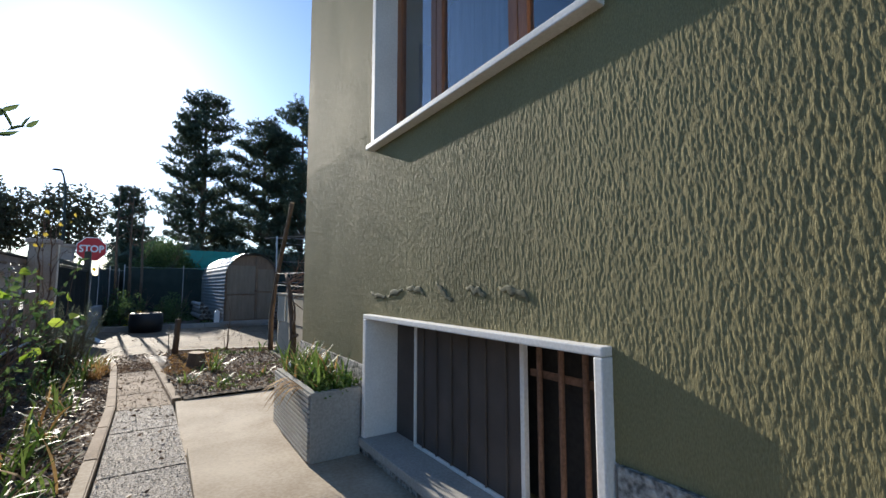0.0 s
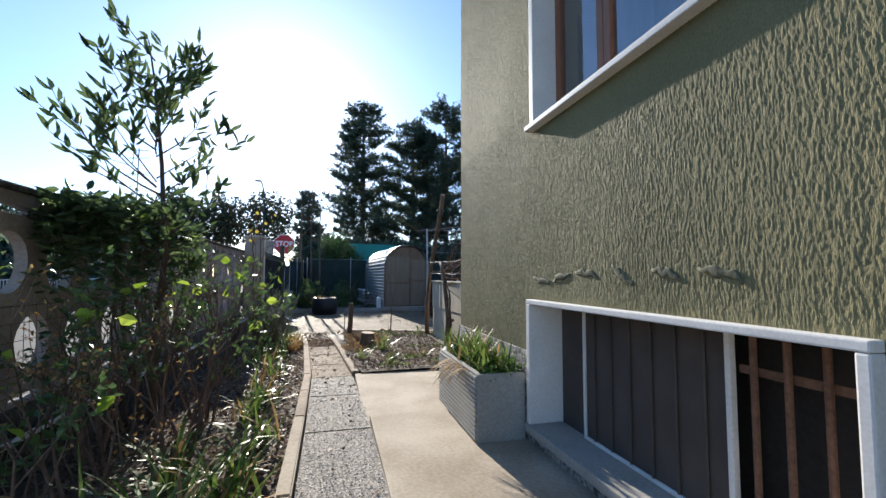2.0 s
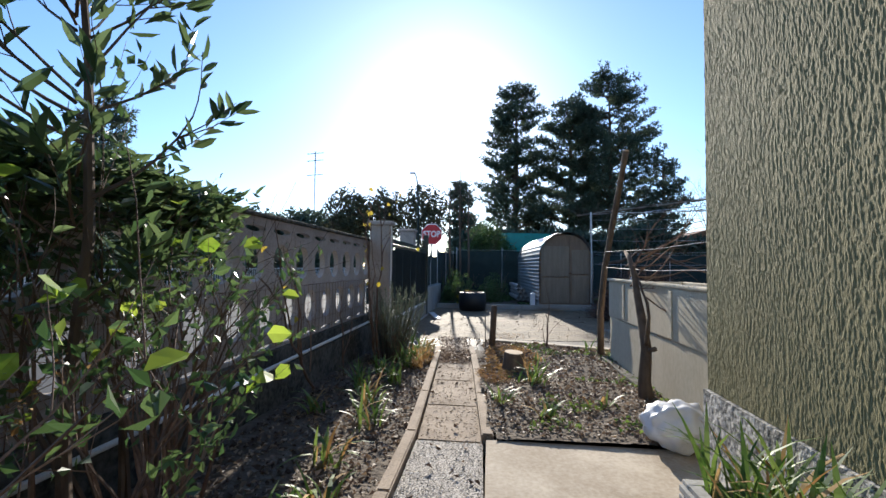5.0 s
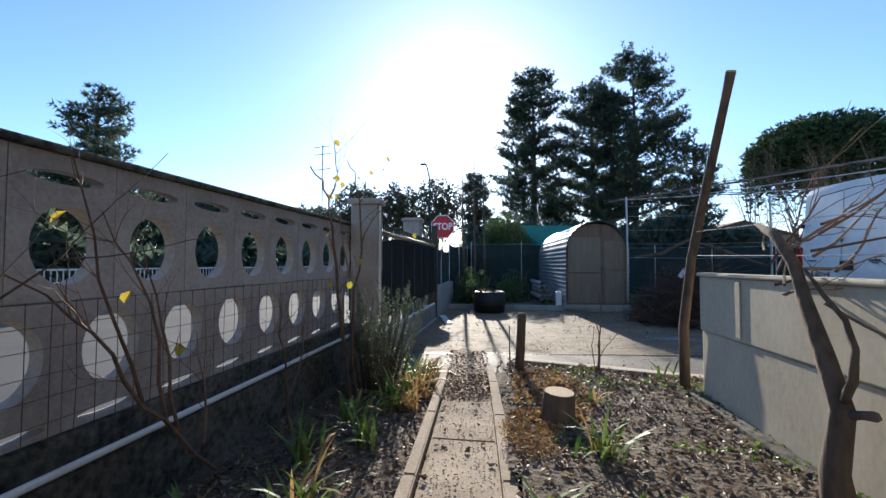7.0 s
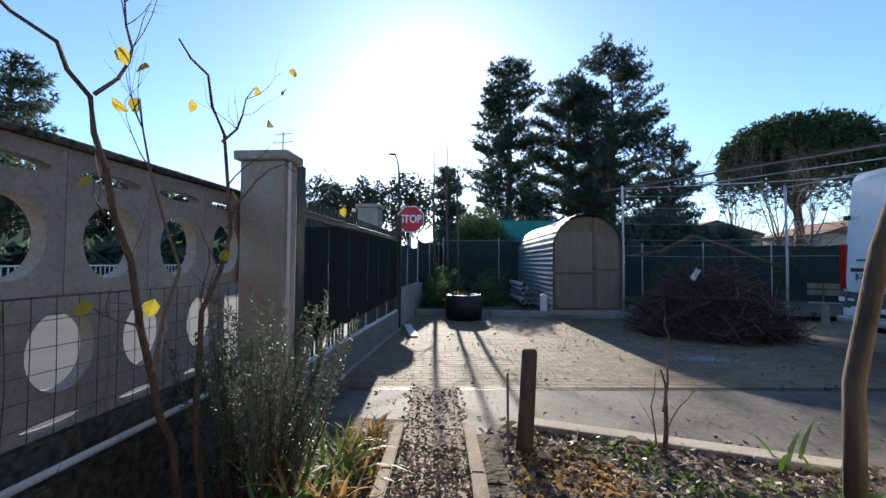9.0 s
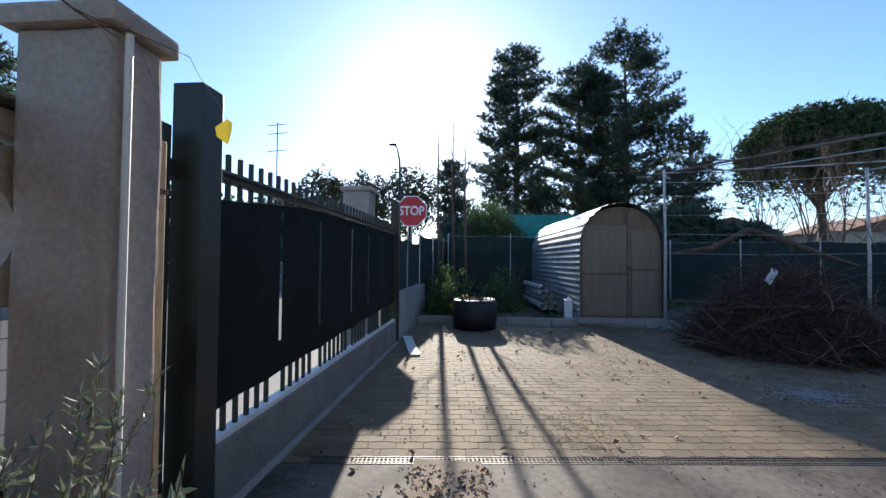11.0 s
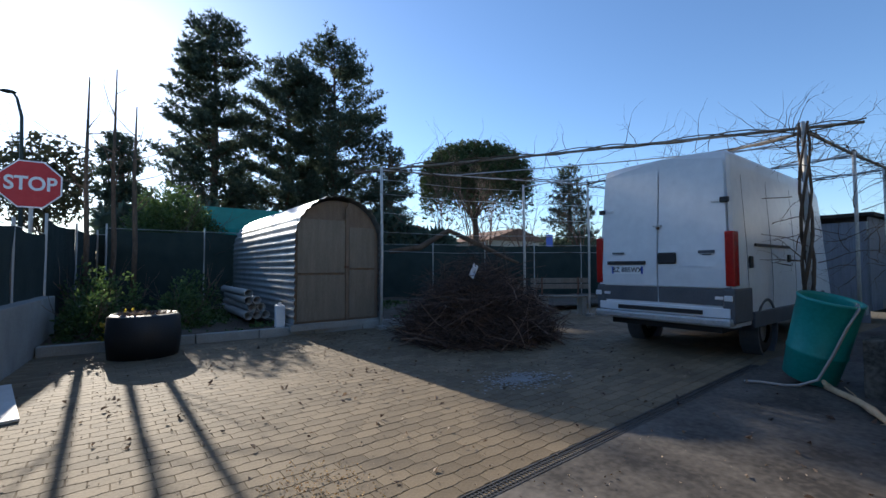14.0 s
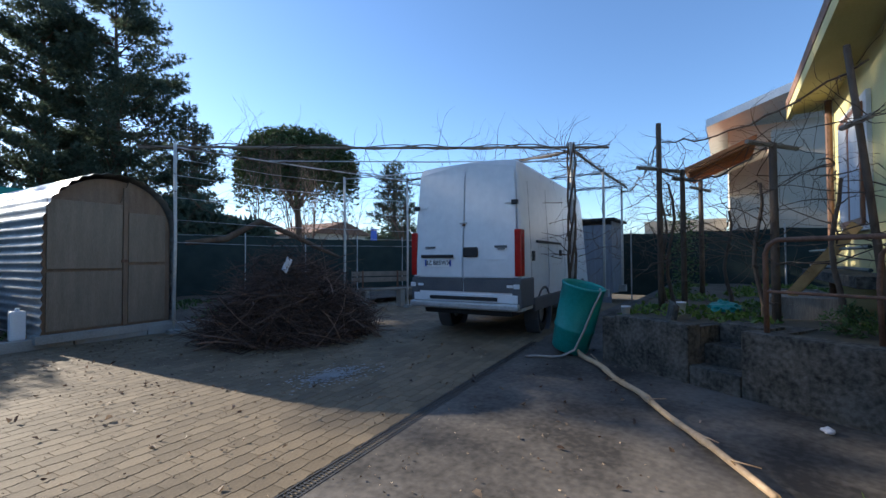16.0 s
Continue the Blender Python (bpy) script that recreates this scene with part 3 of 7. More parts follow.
for y0, y1 in ((2.765, 2.824), (2.30, 2.36), (2.235, 2.295), (1.585, 1.65), (1.52, 1.58), (1.092, 1.15)):
    part("sash_stile", block(wx, wx + 0.05, y0, y1, 2.167, 3.5, bevel=0.006), "brown_wood", uw, "brown varnished stile")
for y0, y1 in ((2.361, 2.764), (1.651, 2.234), (1.151, 1.519)):
    part("sash_rail", block(wx, wx + 0.05, y0, y1, 2.167, 2.20, bevel=0.006), "brown_wood", uw)
    pane = part("pane", block(wx + 0.022, wx + 0.026, y0, y1, 2.201, 3.5), "glass", uw)
    pane.visible_shadow = False
cur = bmesh.new()
pts = [(wx + 0.55 + 0.012 * math.sin(i * 1.1), 2.2 + i * 0.012) for i in range(62)]
rows = [[cur.verts.new((x, y, z)) for x, y in pts] for z in (2.17, 3.5)]
for a in range(61):
    cur.faces.new((rows[0][a], rows[0][a + 1], rows[1][a + 1], rows[1][a]))
bmesh.ops.solidify(cur, geom=cur.faces[:], thickness=0.003)
tagged(link("window_curtain", cur, "curtain", True), "pale grey curtain hanging behind the window panes", "curtain")

# ---- pierced concrete fence ----
fence = thing("pierced_fence", "grey precast concrete fence pierced by two rows of round holes", "fence", (-1.55, 5, 0.2), kind="structure")
FX0, FX1, CELL, FZ0, FZ1 = -1.56, -1.50, 0.462, 0.42, 1.615


def pierced_cell(xs, w, z0, z1, holes, segs=28, taper=0.95):
    """One bay of the fence: a slab of width w with holes (cy, cz, ry, rz) that narrow to the back, cut as stacked bands."""
    bm = bmesh.new()
    bands = sorted(holes, key=lambda h: h[1])
    edges = [z0] + [(a[1] + a[3] + b[1] - b[3]) / 2 for a, b in zip(bands, bands[1:])] + [z1]
    for (cy, cz, ry, rz), lo, hi in zip(bands, edges, edges[1:]):
        inner, outer = [], []
        for k in range(segs):
            a = 2 * math.pi * (k + 0.5) / segs
            c, s = math.cos(a), math.sin(a)
            inner.append((cy + ry * c, cz + rz * s))
            ty = ((w - cy) if c > 0 else cy) / abs(c)
            tz = ((hi - cz) if s > 0 else (cz - lo)) / abs(s)
            t = min(ty, tz)
            outer.append((cy + t * c, cz + t * s))
        corners = [(w, hi), (0, hi), (0, lo), (w, lo)]
        for q in corners:
            k = min(range(segs), key=lambda n: (outer[n][0] - q[0]) ** 2 + (outer[n][1] - q[1]) ** 2)
            outer[k] = q
        ring = {}
        for tag, x in (("a", xs[0]), ("b", xs[1])):
            k = taper if tag == "a" else 1.0
            ring[tag] = ([bm.verts.new((x, cy + (y - cy) * k, cz + (z - cz) * k)) for y, z in inner], [bm.verts.new((x, y, z)) for y, z in outer])
        for k in range(segs):
            n = (k + 1) % segs
            (ia, oa), (ib, ob) = ring["a"], ring["b"]
            bm.faces.new((ia[k], ia[n], oa[n], oa[k]))
            bm.faces.new((ib[n], ib[k], ob[k], ob[n]))
            bm.faces.new((ia[n], ia[k], ib[k], ib[n]))
            bm.faces.new((oa[k], oa[n], ob[n], ob[k]))
    bmesh.ops.remove_doubles(bm, verts=bm.verts[:], dist=1e-5)
    bmesh.ops.recalc_face_normals(bm, faces=bm.faces[:])
    return bm


RY, RZ = 0.151, 0.172
# the upper holes sit half a bay off the lower ones: two courses, each laid with its own phase
up = bpy.data.meshes.new("fence_panel")
bm = pierced_cell((FX0, FX1), CELL - 0.004, 0.985, FZ1, ((CELL / 2, 1.225, RY, RZ), (CELL / 2, 1.515, 0.165, 0.028)))
bm.to_mesh(up); bm.free()
low = bpy.data.meshes.new("fence_panel")
bm = pierced_cell((FX0, FX1), CELL - 0.004, FZ0, 0.981, ((CELL / 2, 0.755, RY, RZ), (CELL / 2, 0.46, 0.165, 0.022)))
bm.to_mesh(low); bm.free()
for me in (up, low):
    me.materials.append(M["fence_concrete"])
for k in range(-8, 9):
    for me, y in ((up, 6.80 + (k - 1) * CELL - CELL / 2), (low, 6.57 + (k - 1) * CELL - CELL / 2)):
        if y + CELL < 9.36:
            ob = new("fence_panel", me)
            ob.parent = fence
            ob.location = Vector((0, y, 0)) - Vector(fence.location)
part("coping", block(FX0 - 0.04, FX1 + 0.025, -3.2, 9.35, FZ1 + 0.002, FZ1 + 0.04, bevel=0.012), "mossy", fence, "lichen-covered coping")
part("base_wall", block(FX0 - 0.09, FX1 + 0.10, -3.2, 9.35, -0.5, 0.27, bevel=0.008), "mossy", fence, "dark damp base wall")
part("ledge", block(FX0 - 0.06, FX1 + 0.04, -3.2, 9.35, 0.271, FZ0 - 0.002, bevel=0.01), "mossy", fence)
pipe = thing("fence_pipe", "thin white pipe along the fence base", "pipe", (-1.385, 4, 0.29))
part("pipe", tube([(-1.385, -3, 0.285), (-1.385, 3, 0.29), (-1.385, 9.2, 0.33)], 0.017, 8), "white_stone", pipe)
mesh_fence = thing("wire_mesh", "rusty wire mesh fixed over the fence holes", "wire mesh", (-1.47, 5.5, 0.3))
wire = bmesh.new()
for k in range(92):
    y = 0.2 + k * 0.1
    tube([(-1.47, y, 0.28), (-1.465 + random.uniform(-0.01, 0.01), y + random.uniform(-0.01, 0.01), 0.65), (-1.47, y, 0.99)], 0.0022, 3, wire)
for k in range(8):
    tube([(-1.468 + 0.004 * math.sin(i), 0.2 + i * 0.46, 0.3 + k * 0.098 + random.uniform(-0.008, 0.008)) for i in range(21)], 0.0022, 3, wire)
part("wire", wire, "rust", mesh_fence)


def pillar(x0, x1, y0, y1, top, mat="fence_concrete"):
    t = thing("gate_pillar", "rough grey concrete gate pillar with a cap", "pillar", ((x0 + x1) / 2, (y0 + y1) / 2, -0.3), group="gate pillars", kind="structure")
    bm = block(x0, x1, y0, y1, -0.4, top - 0.07, bevel=0.02)
    bmesh.ops.subdivide_edges(bm, edges=[e for e in bm.edges if e.calc_length() > 0.2], cuts=14, use_grid_fill=True)
    for v in bm.verts:
        v.co += Vector((noise.noise(v.co * 17), noise.noise(v.co * 17 + Vector((9, 0, 0))), 0)) * 0.009
    part("shaft", bm, mat, t)
    part("cap", block(x0 - 0.035, x1 + 0.035, y0 - 0.035, y1 + 0.035, top - 0.069, top, bevel=0.015), mat, t)
    return t


pillar(-1.475, -1.14, 9.22, 9.44, 1.94)
pillar(-2.05, -1.65, 14.2, 14.6, 2.25)
conduit = thing("conduit", "white plastic conduit fixed to the gate pillar", "pipe", (-1.12, 9.26, 0.0))
part("pipe", tube([(-1.118, 9.26, -0.2), (-1.118, 9.26, 1.86)], 0.012, 8), "white_stone", conduit)

stile = thing("timber_board", "upright sunlit beige timber board behind the pillar", "board", (-1.22, 9.5, -0.2))
part("board", block(-1.28, -1.168, 9.47, 9.50, -0.25, 1.58, bevel=0.005), "pale_wood", stile)
part("clamp", block(-1.285, -1.163, 9.464, 9.506, 1.38, 1.40, bevel=0.003), "rust", stile, "thin rusty clamp")

# ---- metal gate ----
gate = thing("sliding_gate", "dark green steel sliding gate with bars and shade cloth", "gate", (-1.5, 12.4, YARD), kind="structure")
GX = -1.47
part("gate_post", block(GX - 0.07, GX + 0.09, 10.0, 10.175, YARD, 2.03, bevel=0.006), "gate", gate, "thick dark steel post")
part("gate_post", block(-1.605, -1.485, 9.85, 9.93, YARD, 1.79, bevel=0.006), "gate", gate)
part("hinge_plate", block(-1.60, -1.45, 9.50, 9.849, 0.55, 0.83, bevel=0.004), "gate", gate)
part("hinge_plate", block(-1.535, -1.495, 9.931, 9.999, 1.55, 1.63), "gate", gate)
part("gate_post", block(GX - 0.06, GX + 0.08, 15.2, 15.34, YARD, 2.15, bevel=0.006), "gate", gate)
part("top_rail", block(GX - 0.03, GX + 0.03, 10.21, 15.19, 1.585, 1.65, bevel=0.004), "gate", gate)
part("top_rail", tube([(GX + 0.045, 10.21, 1.63), (GX + 0.045, 15.19, 1.63)], 0.012, 6), "gate", gate)
part("bottom_rail", block(GX - 0.04, GX + 0.04, 10.21, 15.19, 0.115, 0.15, bevel=0.004), "white_stone", gate, "thin pale bottom rail")
SLITS = (11.03, 11.80, 12.76, 13.49, 14.30)
n = int((15.1 - 10.3) / 0.125)
for k in range(n):
    y = 10.36 + k * 0.125
    if all(abs(y + 0.01 - q) > 0.06 for q in SLITS):
        part("bar", block(GX - 0.0125, GX + 0.0125, y, y + 0.025, 0.151, 1.584), "gate", gate)
    part("bar_tip", block(GX - 0.0125, GX + 0.0125, y, y + 0.025, 1.651, 1.755, bevel=0.002), "gate", gate)


def cloth_top(y):
    """The cloth hangs loose from the rail at its near end."""
    return float(np.interp(y, (10.2, 10.5, 10.9, 11.3, 11.8), (1.47, 1.49, 1.53, 1.56, 1.583)))


def cloth(y0, y1, zlo, zhi, name, label):
    """A hanging strip of cloth with slight folds."""
    bm = bmesh.new()
    ny, nz = max(1, round((y1 - y0) / 0.09)), 10
    rows = []
    for i in range(ny + 1):
        y = y0 + (y1 - y0) * i / ny
        a, b = zlo(y), zhi(y)
        rows.append([bm.verts.new((GX + 0.0185 + 0.006 * noise.noise(Vector((y * 2.3, 0, (a + (b - a) * j / nz) * 2.3))), y, a + (b - a) * j / nz)) for j in range(nz + 1)])
    for p, q in zip(rows, rows[1:]):
        for j in range(nz):
            bm.faces.new((p[j], q[j], q[j + 1], p[j + 1]))
    bmesh.ops.solidify(bm, geom=bm.faces[:], thickness=0.003)
    return part(name, bm, "sheet", gate, label)


def hem(y):
    return 0.30 + 0.028 * (y - 10.2) + 0.02 * noise.noise(Vector((y * 3, 0, 1)))


ends = [10.22] + [e for q in SLITS for e in (q - 0.021, q + 0.021)] + [15.18]
for a, b in zip(ends[::2], ends[1::2]):
    cloth(a, b, hem, cloth_top, "shade_cloth", "dark green shade cloth")
for q in SLITS:
    cloth(q - 0.021, q + 0.021, hem, lambda y: 0.55, "shade_cloth", "dark green shade cloth")
    cloth(q - 0.021, q + 0.021, lambda y: 1.495, cloth_top, "shade_cloth", "dark green shade cloth")
    for z in (0.86, 1.18):
        part("tie", block(GX + 0.014, GX + 0.024, q - 0.024, q + 0.024, z, z + 0.008), "gate", gate)
base = thing("gate_kerb", "smooth grey concrete kerb under the gate", "kerb", (-1.45, 12.7, YARD), kind="structure")
part("kerb", block(GX - 0.08, GX + 0.06, 10.21, 15.19, YARD - 0.1, 0.114, bevel=0.01), "kerb_concrete", base)
part("track", block(GX + 0.061, GX + 0.10, 10.21, 15.19, YARD - 0.1, YARD + 0.03, bevel=0.006), "concrete", base)
tail = thing("end_wall", "short grey rendered wall beyond the gate", "wall", (-1.5, 16.6, YARD), kind="structure")
part("wall", block(-1.75, -1.42, 15.36, 19.0, YARD - 0.1, 0.55, bevel=0.015), "concrete", tail)

# ---- yard details ----
def drain_y(x):
    return 11.03 + 0.1 * x


drain = thing("floor_drain", "long rusty steel floor drain between concrete and pavers", "drain", (2.4, 11.3, YARD), 5.71)
m = pose(2.4, 11.295, YARD, 0, 0, 5.71)
# Channel painted near black for the shade under the grating.
part("channel", block(-3.6, 4.2, -0.045, 0.045, -0.09, -0.03, m=m), "dark", drain)
for y in (-0.051, 0.051):
    part("edge_angle", block(-3.6, 4.2, y - 0.006, y + 0.006, -0.06, 0.003, m=m), "grate", drain)
bars = bmesh.new()
for k in range(260):
    block(-3.59 + k * 0.03, -3.578 + k * 0.03, -0.045, 0.045, -0.018, 0.0, bars, m=m)
for y in (-0.022, 0.022):
    block(-3.6, 4.2, y - 0.004, y + 0.004, -0.016, 0.001, bars, m=m)
tagged(part("grating", bars, "grate", drain, "dark steel grating"), kind="stuff")

tank = thing("water_tank", "long open fibre-cement tank with a stained band", "tank", (2.45, 7.2, 0.0))
tm = pose(2.03, 8.22, 0.0, 0, 0, 0.3)
part("tank_wall", block(0.012, 0.07, -3.2, -0.012, -0.5, 0.59, bevel=0.012, m=tm), "tank", tank)
part("tank_wall", block(0.0, 0.07, -3.2, 0.0, 0.591, 1.045, bevel=0.014, m=tm), "tank", tank)
part("tank_rim", block(-0.02, 0.085, -3.2, 0.015, 1.046, 1.078, bevel=0.012, m=tm), "tank", tank, "rounded rim")
for y in (-0.62, -1.9):
    part("stiffening_rib", block(-0.012, -0.0005, y - 0.03, y + 0.03, 0.62, 1.02, bevel=0.005, m=tm), "tank", tank)
part("tank_wall", block(0.071, 0.9, -0.07, 0.0, -0.5, 1.045, bevel=0.012, m=tm), "tank", tank)
part("tank_wall", block(0.901, 0.97, -3.2, 0.0, -0.5, 1.045, bevel=0.012, m=tm), "tank", tank)
part("tank_wall", block(0.071, 0.9, -3.2, -3.13, -0.5, 1.045, bevel=0.012, m=tm), "tank", tank)
part("tank_floor", block(0.071, 0.9, -3.12, -0.071, 0.2, 0.3, m=tm), "tank", tank)
part("foot_kerb", block(-0.10, -0.001, -3.2, 0.05, -0.2, 0.06, bevel=0.012, m=tm), "mossy", tank, "concrete footing")

# retaining wall with steps
RWM = pose(5.17, 9.3, 0, 0, 0, -30)
rw = thing("retaining_wall", "mossy concrete retaining wall with three steps", "wall", (5.17, 9.3, YARD), -30, kind="structure")
part("wall", block(0, 0.22, -5.0, -0.2, -1.0, 0.35, bevel=0.02, m=RWM), "mossy", rw)
part("wall", block(0, 0.22, 0.31, 1.25, -1.0, 0.33, bevel=0.02, m=RWM), "mossy", rw)
for k in range(3):
    part("step", block(k * 0.26, (k + 1) * 0.26 + 0.02, -0.19, 0.30, -1.0, YARD + 0.2 * (k + 1) - 0.01, bevel=0.015, m=RWM), "mossy", rw)
part("wall", block(5.86, 14.5, 10.36, 10.54, -1.0, 0.30, bevel=0.02), "mossy", rw)
part("cheek", block(0.221, 1.1, -0.33, -0.2, -1.0, 0.30, m=RWM), "mossy", rw)
part("cheek", block(0.221, 1.1, 0.311, 0.44, -1.0, 0.30, m=RWM), "mossy", rw)
part("landing", block(0.801, 1.1, -0.199, 0.31, -1.0, 0.30, bevel=0.01, m=RWM), "mossy", rw)


def upper_keep(x, y):
    p = RWM.inverted() @ Vector((x, y, 0))
    return p.x > 0.12 and not (p.x < 0.82 and -0.26 < p.y < 0.37)


setting("upper_garden", grid(3.0, 14.6, 4.7, 10.4, 0.1, lambda x, y: 0.285 + 0.03 * noise.noise(Vector((x * 1.5, y * 1.5, 0))), upper_keep), "earth", "trampled garden ground with sparse grass", "ground", smooth=True)

# paving of the yard
PL, PW = 0.21, 0.12
turn = pose(0, 0, 0, 0, 0, 5.71)


def paver_mesh():
    """One interlocking paver: its long sides step out in the middle; chamfered top."""
    c, h, e = 0.003, 0.02, 0.004
    a, b = PL / 2 - 0.002, PW / 2 - 0.002

    def outline(s, z):
        q = [(-a + s, b - e - s), (-a * 0.55 + s, b - e - s), (-a * 0.45 + s, b + e - s), (a * 0.45 - s, b + e - s), (a * 0.55 - s, b - e - s), (a - s, b - e - s)]
        return [(x, y, z) for x, y in q] + [(-x, -y, z) for x, y in q]
    rings = outline(0, -h), outline(0, -c), outline(c, 0)
    verts = [p for r in rings for p in r]
    n = 12
    faces = [(k + n * i + n, (k + 1) % n + n * i + n, (k + 1) % n + n * i, k + n * i) for i in (0, 1) for k in range(n)] + [tuple(range(3 * n - 1, 2 * n - 1, -1))]
    return verts, faces


yard = thing("yard_paving", "brown concrete block paving, worn and sandy", "paving", (2.0, 14.0, YARD), kind="structure")
pv, pf = paver_mesh()
one = bpy.data.meshes.new("paver")
one.from_pydata(pv, [], pf)
one.materials.append(M["paver_one"])
allv, allf, singles = [], [], 0
for r in range(66):
    for c in range(88):
        u, v = -3.7 + c * PL + (PL / 2 if r % 2 else 0), 11.055 + PW / 2 + 0.01 + r * PW
        p = turn @ Vector((u, v, 0))
        if p.x < -1.36 or p.x > 14.3 or p.y > 17.58:
            continue
        pm = Matrix.Translation(Vector((p.x, p.y, YARD + random.uniform(-0.0008, 0.0008)))) @ pose(0, 0, 0, random.gauss(0, 0.12), random.gauss(0, 0.12), 5.71 + random.gauss(0, 0.15))
        if 0.4 < p.x < 3.0 and p.y < 13.9 and singles < 300:
            ob = new("paver", one)
            ob.parent = yard
            ob.matrix_basis = Matrix.Translation(-Vector(yard.location)) @ pm
            singles += 1
        else:
            n = len(allv)
            allv.extend(tuple(pm @ Vector(q)) for q in pv)
            allf.extend(tuple(i + n for i in f) for f in pf)
me = bpy.data.meshes.new("pavers")
me.from_pydata(allv, [], allf)
me.materials.append(M["paver"])
tagged(settle(new("pavers", me), yard), kind="stuff")


def scatter(name, n, area, zf, mat, size, label, category, keep=lambda x, y: True, curl=0.5):
    s = Soup()
    tries = 0
    while n > 0 and tries < 200000:
        tries += 1
        x, y = random.uniform(area[0], area[1]), random.uniform(area[2], area[3])
        if not keep(x, y):
            continue
        n -= 1
        w = rand_dir(-0.1, curl)
        z = random.uniform(*size)
        s.leaf(Vector((x, y, zf(x, y) + 0.006 + random.random() * 0.012)), w, z * random.uniform(0.4, 0.7), z, 0.3)
    return tagged(s.mesh(name, mat), label, category, "", "stuff")


scatter("leaf_litter", 5200, (0.4, 2.4, 5.5, 9.2), bed_z, "litter", (0.016, 0.052), "dry brown leaves scattered over the soil bed", "leaf litter", bed_keep)
scatter("leaf_litter", 7000, (-1.3, 0.0, 0.5, 9.6), lambda x, y: bed_z(x, y) - 0.06 + path_z(y), "litter", (0.02, 0.055), "dry brown leaves under the shrubs", "leaf litter", lambda x, y: x < path_x(y) - 0.3)
scatter("leaf_litter", 1500, (-0.5, 0.4, 8.2, 10.7), lambda x, y: path_z(y), "litter", (0.018, 0.05), "drift of dry leaves at the path's end", "leaf litter", lambda x, y: abs(x - path_x(y)) < 0.28 and random.random() < (0.35 if y > 9.3 else 0.9))
scatter("leaf_litter", 380, (0.3, 2.4, 8.7, 9.9), lambda x, y: YARD if y > 9.25 - (x - 0.65) * 0.29 else bed_z(x, y), "litter", (0.035, 0.08), "dry leaves along the yard edging", "leaf litter")
scatter("leaf_litter", 60, (-0.2, 0.6, 2.0, 8.2), lambda x, y: path_z(y), "litter", (0.03, 0.06), "few dry leaves lying on the path", "leaf litter", lambda x, y: abs(x - path_x(y)) < 0.22)
scatter("leaf_litter", 420, (-1.2, 6.5, 9.4, 17.4), lambda x, y: YARD, "litter", (0.02, 0.07), "leaves and chips scattered over the yard", "leaf litter", curl=0.7)
scatter("leaf_litter", 700, (1.5, 6.5, 13.2, 17.4), lambda x, y: YARD, "litter", (0.015, 0.05), "twig and leaf debris round the brush heap", "leaf litter")
scatter("straw_patch", 900, (0.45, 1.1, 7.2, 8.9), bed_z, "dry", (0.02, 0.06), "patch of pale wood chips on the soil", "wood chips", lambda x, y: bed_keep(x, y) and (x - 0.7) ** 2 + ((y - 8.1) * 0.5) ** 2 < 0.16)
scatter("weeds", 900, (0.5, 2.3, 5.6, 9.0), bed_z, "strap", (0.02, 0.05), "low green weeds in the soil bed", "weeds", lambda x, y: bed_keep(x, y) and noise.noise(Vector((x * 2.2, y * 2.2, 7))) > 0.18, curl=0.9)
scatter("yard_grass", 2600, (5.5, 14.0, 7.0, 10.35), lambda x, y: 0.29, "strap", (0.03, 0.10), "thin grass of the upper garden", "grass", lambda x, y: upper_keep(x, y) and noise.noise(Vector((x * 0.8, y * 0.8, 2))) > 0.0, curl=1.0)
scatter("back_weeds", 3000, (-1.4, 9, 17.8, 22), lambda x, y: -0.12, "leaf", (0.03, 0.12), "low weeds behind the yard kerb", "weeds", lambda x, y: noise.noise(Vector((x * 0.9, y * 0.9, 4))) > -0.05, curl=1.0)

scatter("sawdust", 3600, (0.3, 0.85, 6.75, 7.75), bed_z, "sawdust", (0.008, 0.02), "orange sawdust spilled beside the stump", "sawdust", lambda x, y: ((x - 0.55) / 0.2) ** 2 + ((y - 7.2) / 0.42) ** 2 < random.uniform(0.4, 1.2))
scatter("path_grit", 2600, (-0.5, 0.6, 5.4, 9.6), lambda x, y: path_z(y) - 0.005, "grit", (0.006, 0.018), "grit and crumbs on the path slabs", "grit", lambda x, y: abs(x - path_x(y)) < 0.24)
scatter("sawdust", 450, (0.2, 1.6, 10.6, 12.6), lambda x, y: YARD, "sawdust", (0.008, 0.022), "pale sawdust and chips on the pavers", "sawdust", lambda x, y: ((x - 0.9) / 0.35) ** 2 + ((y - 11.7) / 0.5) ** 2 < random.uniform(0.2, 1.2))
scatter("yard_chips", 1500, (-1.2, 3.5, 9.6, 17.3), lambda x, y: YARD - 0.004, "grit", (0.006, 0.026), "small chips and straw over the pavers", "grit", curl=0.3)
scatter("path_pebbles", 9000, (-0.3, 0.8, 0.6, 5.45), lambda x, y: path_z(y) - 0.0075, "pebble", (0.006, 0.013), "small pale pebbles showing in the aggregate slabs", "pebbles", lambda x, y: abs(x - path_x(y)) < 0.225, curl=0.1)
ash = thing("ash_patch", "pale patch of spilled ash on the pavers", "ash patch", (3.5, 12.9, YARD))
sp = Soup()
for k in range(800):
    a, r = random.uniform(0, 6.28), abs(random.gauss(0, 0.19))
    c = vec(3.55 + r * math.cos(a) * 1.5, 12.9 + r * math.sin(a) * 0.9, YARD + 0.003 + k * 0.00002)
    q = random.uniform(0.006, 0.022)
    sp.face(*[c + vec(q * math.cos(b), q * math.sin(b), 0) for b in (0.3, 1.4, 2.7, 3.9, 5.2)])
